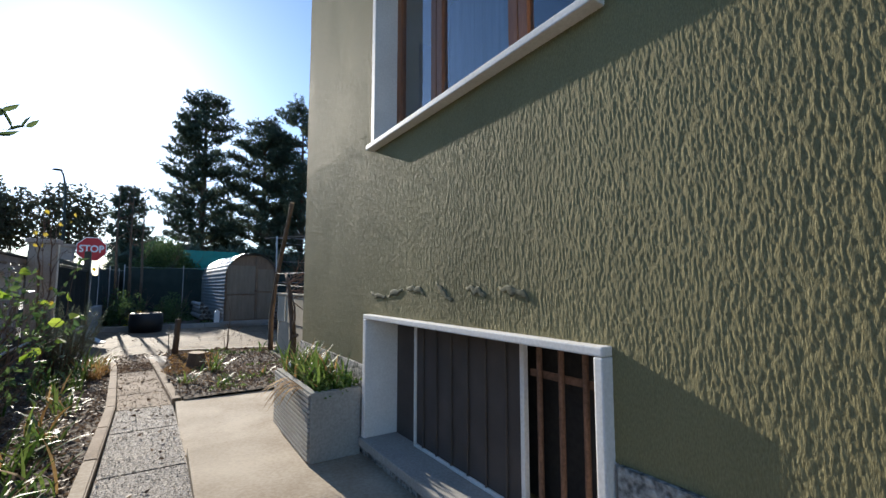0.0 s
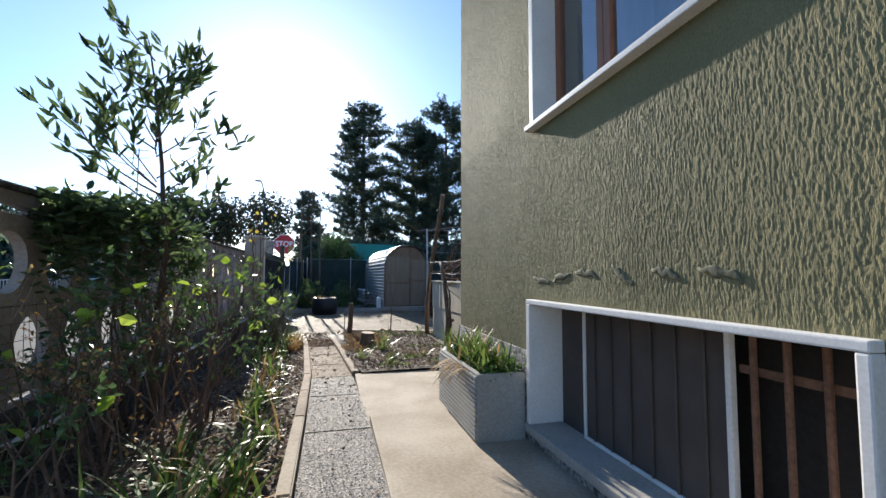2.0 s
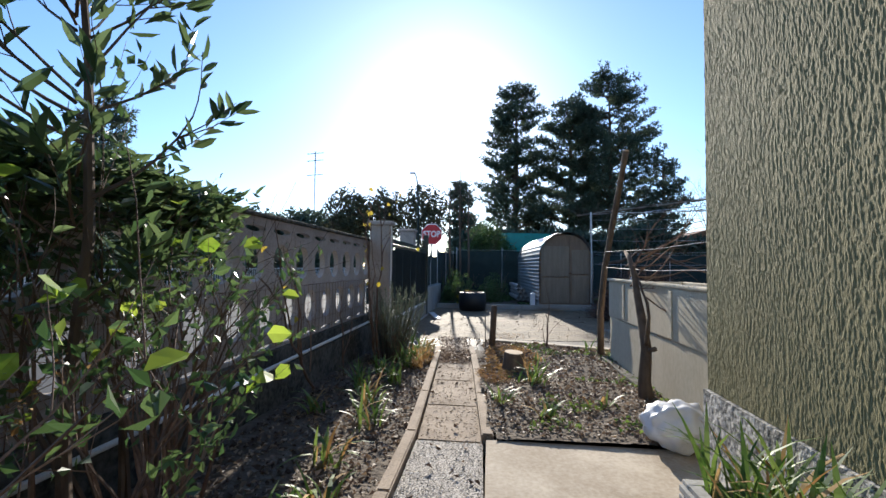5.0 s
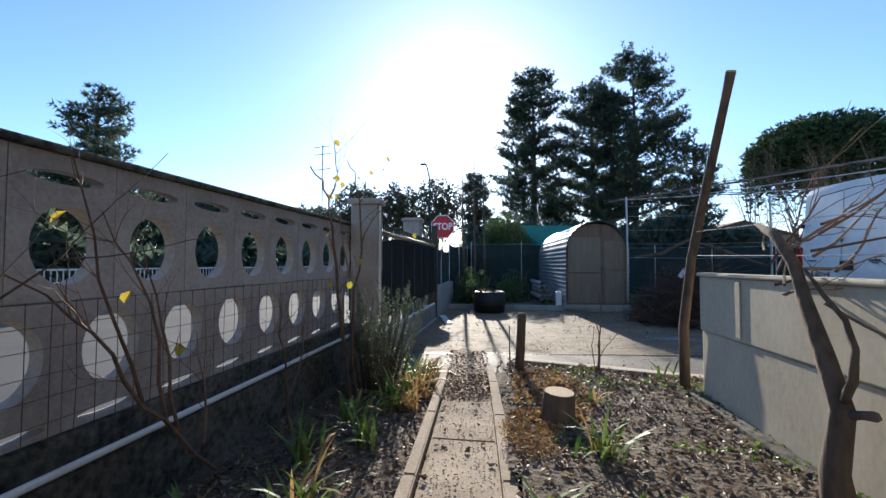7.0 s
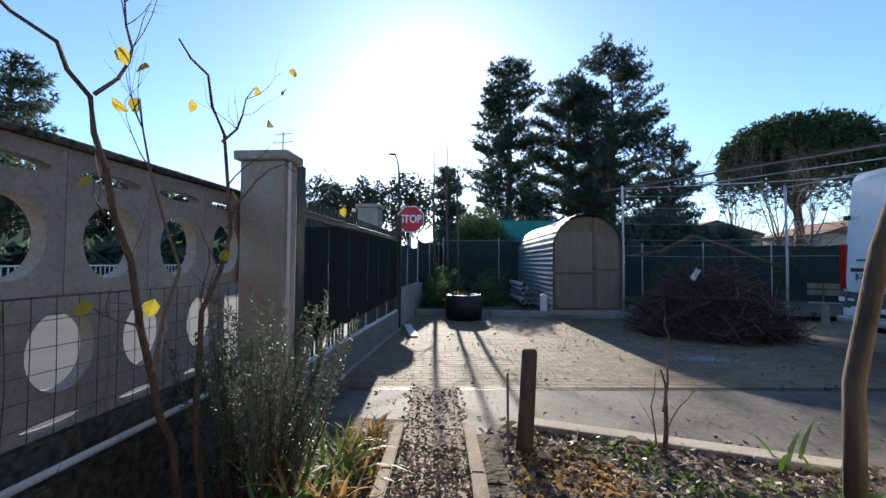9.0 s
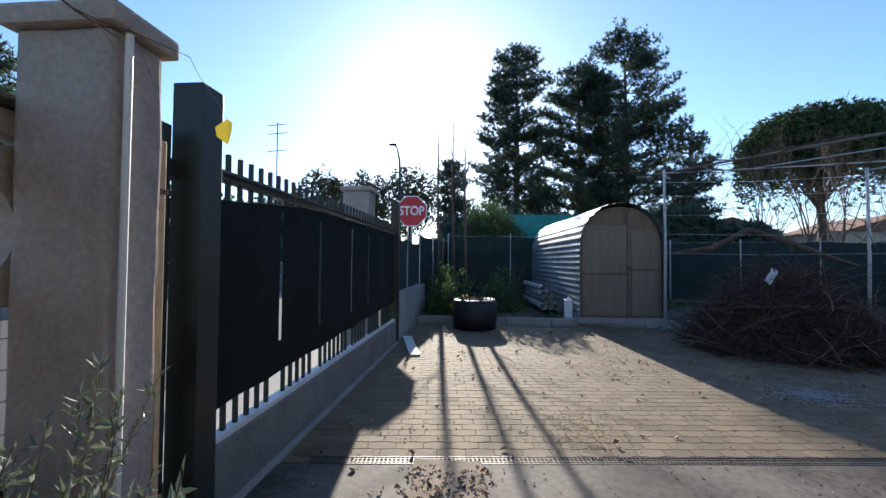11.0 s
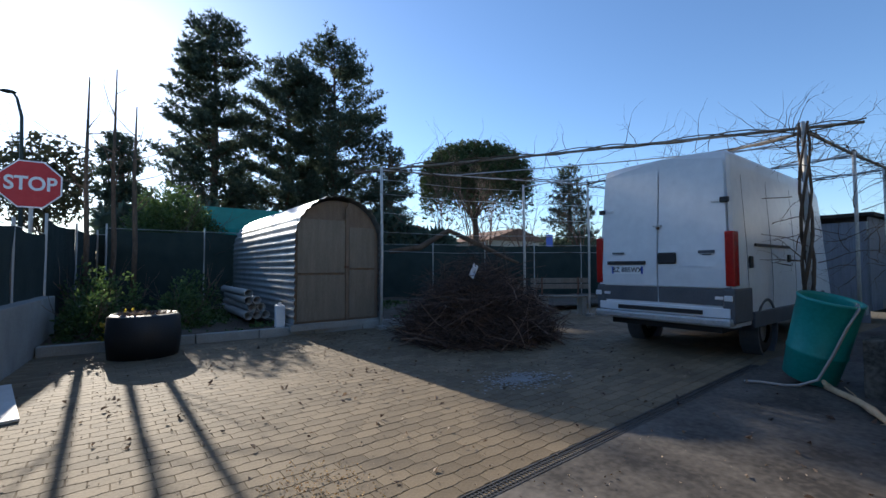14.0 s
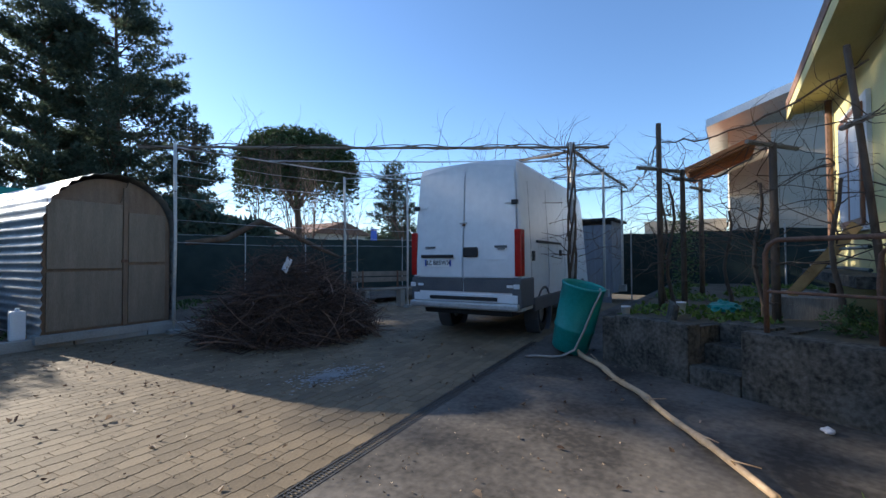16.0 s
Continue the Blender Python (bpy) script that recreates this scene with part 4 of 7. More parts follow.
tagged(sp.under("dust", "ash", ash), kind="stuff")

# ---- planter ----
planter = thing("cement_planter", "ribbed grey cement planter with strap leaves and dry stalks", "planter", (1.28, 3.47, 0.07))
body = bmesh.new()
px0, px1, py0, py1 = 1.12, 1.47, 2.98, 3.98
block(px0 + 0.01, px1, py0, py0 + 0.045, 0.07, 0.51, body, bevel=0.006)
block(px0 + 0.01, px1, py1 - 0.045, py1, 0.07, 0.51, body, bevel=0.006)
block(px0 + 0.012, px0 + 0.05, py0 + 0.046, py1 - 0.046, 0.07, 0.51, body)
block(px1 - 0.045, px1 - 0.001, py0 + 0.046, py1 - 0.046, 0.07, 0.51, body)
part("box", body, "concrete", planter)
for k in range(14):
    part("rib", block(px0 - 0.004, px0 + 0.011, py0 + 0.01, py1 - 0.01, 0.085 + k * 0.03, 0.107 + k * 0.03, bevel=0.004), "concrete", planter)
part("soil", block(px0 + 0.051, px1 - 0.046, py0 + 0.047, py1 - 0.047, 0.3, 0.475), "soil", planter)
sp, dr, lf = Soup(), Soup(), Soup()
for k in range(230):
    c = vec(random.uniform(1.18, 1.42), random.choice((3.15, 3.35, 3.55, 3.75, 3.9)) + random.gauss(0, 0.05), 0.47)
    w = vec(random.gauss(0, 0.3), random.gauss(0, 0.3), 1)
    (dr if random.random() < 0.16 else sp).blade(c, w, random.uniform(0.16, 0.36), random.uniform(0.01, 0.019), random.uniform(0.3, 1.6))
for k in range(26):
    dr.blade(vec(1.15, random.uniform(3.1, 3.6), 0.49), vec(-0.7, random.gauss(0, 0.3), 0.5), random.uniform(0.2, 0.35), 0.011, random.uniform(2, 3.4), 6)
for k in range(420):
    c = vec(random.uniform(1.2, 1.46), random.uniform(2.98, 3.3), random.uniform(0.47, 0.56))
    lf.leaf(c, rand_dir(-0.2, 1), 0.02, 0.035)
sp.under("strap_leaves", "strap", planter)
dr.under("dry_leaves", "dry", planter)
lf.under("groundcover", "strap", planter)

bag = thing("plastic_bag", "crumpled white plastic bag on the terrace", "bag", (1.72, 5.5, 0.0))
bm = bmesh.new()
bmesh.ops.create_icosphere(bm, subdivisions=4, radius=0.19)
for v in bm.verts:
    n = v.co.normalized()
    v.co = Vector((1.74, 5.5, 0.16)) + Vector((n.x * 0.21, n.y * 0.19, n.z * 0.155)) * (1 + 0.22 * noise.noise(n * 3.1) + 0.08 * noise.noise(n * 9))
    v.co.z = max(v.co.z, 0.014)
part("bag", bm, "bag", bag, smooth=True)

# ---- plants of the west bed ----
def bed_w(x, y):
    return bed_z(x, y) - 0.06 + path_z(y)


def shrub(name, label, x, y, h, spread, mat, stems=5, leaf=(0.03, 0.06), per_tip=9, depth=2, twig="twig", category="shrub", extra=None, kids=3):
    t = thing(name, label, category, (x, y, bed_w(x, y)))
    bm, tips, s = bmesh.new(), [], Soup()
    for k in range(stems):
        a = random.uniform(0, 6.28)
        w = vec(math.cos(a) * spread, math.sin(a) * spread, 1)
        twigs(bm, (x + 0.04 * math.cos(a), y + 0.04 * math.sin(a), bed_w(x, y) - 0.02), w, h * random.uniform(0.45, 0.6), 0.012, depth, 0.5, 5, tips, 0.06, kids)
    for p, d in tips:
        for _ in range(per_tip):
            s.leaf(p - d * random.uniform(0, 0.22) + rand_dir() * 0.025, (d * 0.5 + rand_dir()).normalized(), random.uniform(*leaf) * 0.55, random.uniform(*leaf))
    part("woody_stem", bm, twig, t)
    s.under("foliage", mat, t)
    if extra:
        e = Soup()
        for p, d in random.sample(tips, min(extra[1], len(tips))):
            e.leaf(p, (rand_dir(-0.9, 0.1)), extra[2] * 0.75, extra[2], 0.1)
        e.under("autumn_leaves", extra[0], t)
    return t


laurel = thing("laurel_tree", "slender young laurel with long dark green leaves", "tree", (-1.05, 3.9, 0.0))
bm, tips = bmesh.new(), []
tube([(-1.05, 3.9, -0.05), (-1.07, 3.88, 0.6), (-1.02, 3.9, 1.3), (-1.08, 3.92, 2.0), (-1.14, 3.9, 2.6), (-1.2, 3.9, 2.95)], [0.028, 0.024, 0.02, 0.015, 0.009, 0.004], 7, bm)
for k in range(27):
    z = random.uniform(1.0, 2.85)
    if 1.55 < z < 1.75:
        continue
    c = vec(-1.06 - 0.05 * (z - 1), 3.9, z)
    reach = 0.46 * (1 - abs(z - 1.8) / 2.2)
    a = random.uniform(0, 6.28)
    twigs(bm, c, vec(math.cos(a), math.sin(a), 0.55), reach, 0.007, 1, 0.5, 4, tips, 0.1, 3)
for c, w, L in ((vec(-1.05, 3.9, 1.75), vec(-0.75, -0.35, 0.32), 0.62), (vec(-1.06, 3.9, 1.66), vec(-0.6, -0.55, 0.2), 0.5), (vec(-1.02, 3.9, 1.45), vec(0.5, 0.5, 0.5), 0.55)):
    twigs(bm, c, w, L, 0.009, 1, 0.35, 5, tips, 0.08, 4)
s = Soup()
for p, d in tips:
    for k in range(7):
        q = p - d * random.uniform(0, 0.26)
        s.leaf(q, (d * 0.9 + rand_dir(-0.3, 0.9)).normalized(), random.uniform(0.026, 0.038), random.uniform(0.09, 0.15), 0.2)
part("trunk", bm, "bark", laurel)
s.under("crown", "laurel", laurel)

# dense evergreen crown spilling over the fence
ever = thing("evergreen_shrub", "dense dark evergreen shrub spilling over the fence", "shrub", (-1.25, 4.4, 0.0))
bm, tips = bmesh.new(), []
for k in range(9):
    y = 3.5 + k * 0.22
    twigs(bm, (-1.25, 4.4 + (y - 4.4) * 0.25, -0.03), vec(random.gauss(0, 0.05), (y - 4.4) * 0.6, 1.35), 0.85, 0.016, 2, 0.4, 5, tips, 0.05, 3)
part("woody_stem", bm, "bark", ever)
s = Soup()
for k in range(3800):
    y = random.uniform(3.2, 5.1)
    top = 1.67 + 0.12 * noise.noise(Vector((y * 2.2, 0, 4))) - 0.35 * max(0, y - 4.95) ** 1.5
    z = top - abs(random.gauss(0, 0.2)) * (1.6 if random.random() < 0.3 else 1)
    x = -1.32 + random.gauss(0, 0.11) * (1 + 0.5 * noise.noise(Vector((y * 3, z * 3, 2))))
    if noise.noise(Vector((x * 4, y * 3, z * 4))) > -0.25:
        s.leaf(vec(x, y, z), (rand_dir(-0.4, 0.7) + vec(0.25, -0.2, 0)).normalized(), random.uniform(0.024, 0.036), random.uniform(0.07, 0.115), 0.15)
s.under("foliage", "laurel", ever)

for x, y, h, sp_ in ((-0.95, 3.05, 1.2, 0.3), (-1.2, 3.9, 1.75, 0.2), (-0.85, 4.2, 1.35, 0.3), (-1.15, 4.45, 1.5, 0.2), (-0.75, 3.6, 1.0, 0.35), (-1.0, 2.3, 0.8, 0.3)):
    shrub("garden_shrub", "leafy dark green garden shrub with thin stems", x, y, h, sp_, "leaf", 4, (0.03, 0.065), 7, 2, extra=("lime_leaf", 5, 0.075))
for x, y in ((-1.15, 3.3), (-0.85, 2.6)):
    shrub("dry_shrub", "twiggy shrub with dry reddish leaves", x, y, 1.0, 0.4, "dry", 5, (0.02, 0.035), 6, 2)
shrub("lime_shrub", "thin shrub with large lime-green leaves", -0.7, 3.9, 1.5, 0.2, "leaf", 4, (0.03, 0.06), 6, 2, extra=("lime_leaf", 18, 0.085))
shrub("lime_shrub", "thin shrub with large lime-green leaves", -0.62, 3.0, 1.25, 0.2, "leaf", 3, (0.03, 0.06), 4, 2, extra=("lime_leaf", 12, 0.08))


def strap_clump(x, y, n, h, z=None, mat="strap", label="clump of arching green strap leaves at the path edge"):
    z = bed_w(x, y) if z is None else z
    t = thing("strap_plant", label, "plant", (x, y, z), group="strap-leaved plants")
    s, d = Soup(), Soup()
    for k in range(n):
        c = vec(x + random.gauss(0, 0.05), y + random.gauss(0, 0.05), z - 0.01)
        w = vec(random.gauss(0, 0.33), random.gauss(0, 0.33), 1)
        (d if random.random() < 0.14 else s).blade(c, w, h * random.uniform(0.6, 1.15), random.uniform(0.014, 0.026), random.uniform(0.4, 1.7))
    s.under("foliage", mat, t)
    if d.f:
        d.under("dry_leaves", "dry", t)


for x, y, n, h in ((-0.25, 2.5, 22, 0.48), (-0.5, 2.55, 24, 0.52), (-0.42, 2.2, 26, 0.5), (-0.6, 2.9, 22, 0.46), (-0.28, 2.0, 24, 0.46), (-0.62, 2.1, 22, 0.5), (-0.35, 1.85, 26, 0.48), (-0.55, 1.5, 24, 0.45), (-0.2, 2.25, 20, 0.36), (-0.32, 2.8, 20, 0.36), (-0.25, 3.4, 16, 0.32), (-0.42, 3.9, 20, 0.36), (-0.35, 4.5, 16, 0.3), (-0.5, 5.0, 18, 0.36), (-0.45, 5.7, 20, 0.34), (-0.6, 6.3, 22, 0.36), (-0.85, 6.8, 22, 0.38), (-0.55, 7.1, 20, 0.34), (-0.8, 7.5, 22, 0.4), (-0.55, 7.9, 24, 0.42), (-0.62, 8.3, 26, 0.48), (-0.5, 8.65, 26, 0.5), (-0.62, 9.0, 24, 0.42), (-1.0, 6.0, 18, 0.3), (-0.8, 1.1, 20, 0.4)):
    strap_clump(x, y, n, h)
for x, y, n, h in ((0.95, 6.9, 30, 0.3), (0.62, 6.2, 18, 0.22), (1.1, 7.9, 12, 0.2), (0.95, 5.9, 16, 0.22), (1.45, 6.2, 12, 0.2), (1.9, 8.75, 7, 0.28)):
    strap_clump(x, y, n, h, bed_z(x, y), label="small tuft of green strap leaves in the soil bed")
shrub("ground_plant", "low leafy plant by the path", -0.3, 3.1, 0.25, 0.6, "leaf", 6, (0.03, 0.05), 10, 1)
shrub("ground_plant", "low leafy plant by the path", -0.35, 4.2, 0.25, 0.6, "leaf", 6, (0.03, 0.05), 10, 1)

rose = thing("rosemary_bush", "grey-green upright rosemary bush", "shrub", (-0.9, 8.5, -0.1))
bm, s = bmesh.new(), Soup()
for k in range(110):
    a, r = random.uniform(0, 6.28), random.uniform(0.02, 0.2)
    c = vec(-0.9 + r * math.cos(a), 8.5 + r * math.sin(a), bed_w(-0.9, 8.5))
    w = vec(math.cos(a) * random.uniform(0, 0.5), math.sin(a) * random.uniform(0, 0.5), 1).normalized()
    L = random.uniform(0.5, 1.15)
    pts = [c]
    d = w
    for i in range(5):
        d = (d + rand_dir() * 0.12 + vec(0, 0, 0.1)).normalized()
        pts.append(pts[-1] + d * L / 5)
    tube(pts, [0.006, 0.005, 0.004, 0.003, 0.002, 0.001], 4, bm, False)
    for i in range(int(L * 130)):
        f = random.uniform(0.15, 1) * 5
        j = min(4, int(f))
        q = pts[j].lerp(pts[j + 1], f - j)
        s.leaf(q, (d * 0.6 + rand_dir()).normalized(), 0.0085, random.uniform(0.022, 0.04))
part("woody_stem", bm, "twig", rose)
s.under("foliage", "rosemary", rose)


def bare_shrub(x, y, h, lean, label, leaves=0, mat="yellow_leaf", z=None, stems=4, r0=0.011):
    z = bed_w(x, y) if z is None else z
    t = thing("bare_shrub", label, "shrub", (x, y, z))
    bm, tips = bmesh.new(), []
    tube([(x, y, z - 0.02), (x + lean[0] * 0.1, y + lean[1] * 0.1, z + 0.18)], [r0 * 2, r0 * 1.5], 6, bm)
    for k in range(stems):
        a = random.uniform(0, 6.28)
        twigs(bm, (x + lean[0] * 0.09, y + lean[1] * 0.09, z + 0.14), vec(lean[0] + 0.4 * math.cos(a), lean[1] + 0.4 * math.sin(a), 1), h * random.uniform(0.5, 0.72), r0, 2, 0.4, 5, tips, 0.08, 2, 0.16)
    part("stems", bm, "twig", t)
    if leaves:
        s = Soup()
        for p, d in random.sample(tips, min(leaves, len(tips))):
            s.leaf(p, (rand_dir(-1, -0.2) + vec(0, 0, -0.4)).normalized(), 0.055, 0.085, 0.12)
        s.under("leaves", mat, t, "last yellow leaves")
    return t


def cane_shrub(name, label, canes, at, leaves, size, mat="yellow_leaf", twiggy=5):
    """A bare shrub from the run of its main canes, with side twigs and a few last leaves."""
    t = thing(name, label, "shrub", at)
    bm, tips = bmesh.new(), []
    for run, r in canes:
        pts = [Vector(p) + rand_dir() * 0.012 for p in run]
        fine = []
        for a, b in zip(pts, pts[1:]):
            fine += [a, a.lerp(b, 0.5) + rand_dir() * 0.02]
        fine.append(pts[-1])
        n = len(fine)
        tube(fine, [r * (1 - 0.75 * i / (n - 1)) for i in range(n)], 6, bm, True)
        tips.append((fine[-1], (fine[-1] - fine[-2]).normalized()))
        for k in range(twiggy):
            i = random.randrange(n // 3, n - 1)
            d = (fine[i + 1] - fine[i]).normalized()
            twigs(bm, fine[i], (d + rand_dir() * 0.8).normalized(), random.uniform(0.1, 0.32), r * 0.3, 1, 0.5, 4, tips, 0.05, 2, 0.2)
    part("woody_stem", bm, "twig", t)
    if leaves:
        s = Soup()
        for p, d in random.sample(tips, min(leaves, len(tips))):
            s.leaf(p, (rand_dir(-1, -0.2) + vec(0, 0, -0.5)).normalized(), size * 0.75, size, 0.12)
        s.under("foliage", mat, t, "last yellow leaves")
    return t


cane_shrub("bare_shrub", "bare brown shrub leaning along the fence", [
    ([(-1.2, 6.48, 0.02), (-1.2, 6.19, 0.32), (-1.19, 5.97, 0.5), (-1.2, 5.81, 0.77), (-1.2, 5.66, 0.94), (-1.22, 5.45, 1.12)], 0.014),
    ([(-1.2, 5.97, 0.5), (-1.18, 5.82, 0.9), (-1.2, 5.72, 1.25), (-1.2, 5.63, 1.58)], 0.009),
    ([(-1.2, 6.1, 0.4), (-1.16, 6.0, 0.8), (-1.2, 5.91, 1.15), (-1.2, 5.75, 1.35)], 0.009),
    ([(-1.2, 6.19, 0.32), (-1.17, 6.1, 0.7), (-1.2, 6.05, 1.0), (-1.2, 5.93, 1.25)], 0.009),
    ([(-1.2, 6.38, 0.2), (-1.2, 6.36, 0.5), (-1.2, 6.29, 0.8)], 0.008)], (-1.2, 6.48, 0.0), 3, 0.07)
cane_shrub("bare_shrub", "tall bare shrub with a few yellow leaves", [
    ([(-1.05, 8.13, -0.1), (-1.06, 8.05, 0.35), (-1.05, 7.93, 0.6), (-1.05, 7.8, 1.13), (-1.05, 7.65, 1.45), (-1.05, 7.6, 1.69), (-1.05, 7.47, 1.8), (-1.05, 7.25, 1.86)], 0.018),
    ([(-1.05, 7.6, 1.69), (-1.05, 7.73, 1.87), (-1.05, 7.74, 2.01), (-1.05, 7.68, 2.2)], 0.008),
    ([(-1.05, 7.9, 0.7), (-1.04, 8.05, 1.1), (-1.05, 7.85, 1.5), (-1.05, 7.8, 1.75)], 0.009)], (-1.05, 8.13, -0.08), 8, 0.07)
cane_shrub("bare_shrub", "tall bare shrub with a few yellow leaves", [
    ([(-1.02, 8.2, -0.1), (-1.05, 8.19, 0.5), (-1.05, 8.22, 0.9), (-1.05, 8.43, 1.3), (-1.05, 8.35, 1.79), (-1.05, 8.2, 2.03), (-1.05, 8.02, 2.1)], 0.016),
    ([(-1.05, 8.35, 1.75), (-1.05, 8.5, 1.95), (-1.05, 8.62, 2.15)], 0.008),
    ([(-1.05, 8.4, 1.3), (-1.0, 8.6, 1.6), (-0.95, 8.85, 1.75), (-0.9, 9.0, 1.7)], 0.007)], (-1.02, 8.2, -0.08), 8, 0.07)
cane_shrub("bare_shrub", "bare twiggy shrub by the fence", [
    ([(-1.15, 7.2, -0.05), (-1.15, 7.15, 0.35), (-1.17, 7.05, 0.65), (-1.15, 7.0, 0.9)], 0.010),
    ([(-1.15, 7.17, 0.2), (-1.1, 7.3, 0.5), (-1.12, 7.35, 0.75)], 0.008)], (-1.15, 7.2, -0.05), 0, 0.1)
for x, y in ((-0.42, 8.35), (-0.48, 8.9), (-0.45, 7.9), (-0.5, 9.3)):
    strap_clump(x, y, 34, 0.3, mat="dry", label="clump of collapsed dry orange strap leaves")
cane_shrub("cut_sapling", "cut sapling stake with a few bare shoots", [
    ([(1.33, 8.87, 0.0), (1.33, 8.87, 0.35), (1.31, 8.88, 0.52)], 0.016),
    ([(1.33, 8.87, 0.3), (1.35, 8.89, 0.6), (1.37, 8.87, 0.72), (1.35, 8.89, 0.84)], 0.008),
    ([(1.29, 8.89, 0.0), (1.26, 8.91, 0.3), (1.29, 8.89, 0.5)], 0.006)], (1.33, 8.87, 0.03), 0, 0.1, twiggy=1)

# stump, posts, vine trunk
stump = thing("tree_stump", "low sawn tree stump with pale top", "stump", (0.76, 7.5, 0.03))
bm = lathe([(0.13, 0.0), (0.118, 0.05), (0.112, 0.2), (0.104, 0.208)], 18, m=pose(0.76, 7.5, 0.02, 4, 3, 0))
for v in bm.verts:
    v.co += Vector((noise.noise(v.co * 14), noise.noise(v.co * 14 + Vector((5, 0, 0))), 0)) * 0.008
part("trunk", bm, "bark", stump, smooth=True)
bm = bmesh.new()
bmesh.ops.create_circle(bm, cap_ends=True, segments=18, radius=0.105, matrix=pose(0.76, 7.5, 0.02, 4, 3, 0) @ pose(0, 0, 0.207))
part("sawn_top", bm, "cut_wood", stump, "pale sawn face")
post = thing("wooden_post", "short round grey post in the soil bed", "post", (0.52, 8.84, 0.04))
part("post", tube([(0.52, 8.84, -0.05), (0.54, 8.83, 0.3), (0.555, 8.83, 0.62), (0.555, 8.83, 0.635)], [0.05, 0.047, 0.045, 0.036], 10), "bark", post, smooth=True)
rod = thing("thin_stick", "thin upright stick beside the post", "stick", (0.43, 8.8, 0.04))
part("stick", tube([(0.43, 8.8, -0.03), (0.425, 8.8, 0.5)], 0.008, 6), "old_wood", rod)
tall = thing("leaning_post", "tall leaning bark-covered post with a sawn top", "post", (2.0, 8.4, 0.03))
part("post", tube([(1.98, 8.42, -0.05), (1.97, 8.40, 0.6), (2.0, 8.29, 1.2), (2.06, 8.12, 1.8), (2.13, 7.94, 2.45), (2.15, 7.88, 2.66)], [0.045, 0.042, 0.038, 0.036, 0.033, 0.038], 10), "bark", tall, smooth=True)
part("sawn_top", tube([(2.15, 7.88, 2.661), (2.151, 7.875, 2.675)], [0.037, 0.034], 10), "cut_wood", tall)
vine = thing("grape_vine", "gnarled old grape vine with bare canes", "vine", (1.88, 6.5, 0.03))
bm = bmesh.new()
tube([(1.9, 6.50, -0.05), (1.88, 6.51, 0.19), (1.88, 6.45, 0.49), (1.88, 6.55, 0.71), (1.87, 6.66, 0.96), (1.88, 6.75, 1.15), (1.88, 6.9, 1.31), (1.9, 7.11, 1.39)], [0.075, 0.06, 0.045, 0.04, 0.034, 0.03, 0.024, 0.012], 9, bm)
tube([(1.88, 6.47, 0.5), (1.86, 6.36, 0.65), (1.87, 6.36, 0.78), (1.88, 6.42, 0.9), (1.88, 6.55, 1.0), (1.9, 6.7, 1.12)], [0.022, 0.02, 0.017, 0.015, 0.012, 0.008], 7, bm)
tube([(1.88, 6.5, 0.45), (1.9, 6.38, 0.5), (1.9, 6.3, 0.52)], [0.03, 0.022, 0.02], 7, bm)
for v in bm.verts:
    v.co += rand_dir() * 0.004
part("trunk", bm, "bark", vine, smooth=True)
bm = bmesh.new()
for k in range(16):
    twigs(bm, (1.88 + random.uniform(-0.03, 0.05), 6.7 + random.uniform(-0.2, 0.3), random.uniform(0.95, 1.36)), vec(random.uniform(0.0, 0.9), random.uniform(-0.9, 0.6), random.uniform(-0.05, 0.6)), random.uniform(0.3, 0.8), 0.008, 1, 0.5, 5, None, 0.03, 3, 0.22)
part("cane", bm, "twig", vine)
for a, b, z in ((8.1, 4.4, 1.42), (8.1, 4.4, 1.22)):
    w = thing("trellis_wire", "thin sagging trellis wire", "wire", (2.0, 6.3, z))
    part("wire", tube([(1.97, a, z), (2.0, 6.6, z - 0.03), (2.02, b, z)], 0.003, 4), "steel", w)

# ---- corrugated shed ----
shed = thing("corrugated_shed", "arched corrugated metal shed with a faded wooden front", "shed", (3.10, 17.68, -0.085), 4.0)
sm = pose(3.10, 17.68, -0.085, 0, 0, 4.0) @ Matrix.Scale(0.94, 4)
W, HS, HT, LEN = 0.97, 1.75, 2.68, 6.0


def arch(s):
    """Half profile of the shed: s runs from one foot over the top to the other."""
    if s < 0.3:
        return -W, HS * s / 0.3
    if s > 0.7:
        return W, HS * (1 - s) / 0.3
    a = math.pi * (1 - (s - 0.3) / 0.4)
    return W * math.cos(a), HS + (HT - HS) * math.sin(a)


def corrugated(off, lap):
    bm = bmesh.new()
    N, rings = 168, []
    for j in range(13):
        y = LEN * j / 12
        row = []
        for i in range(N + 1):
            s = i / N
            x, z = arch(s)
            x2, z2 = arch(min(1, s + 0.004))
            x1, z1 = arch(max(0, s - 0.004))
            n = Vector((-(z2 - z1), 0, x2 - x1)).normalized()
            d = 0.016 * math.sin(i * math.pi / 2) + off + 0.01 * noise.noise(Vector((x * 2, y, z * 2)))
            row.append(bm.verts.new(sm @ (Vector((x, y - 0.12, z)) + n * d)))
        rings.append(row)
    for a, b in zip(rings, rings[1:]):
        for i in range(N):
            bm.faces.new((a[i], a[i + 1], b[i + 1], b[i]))
    return bm


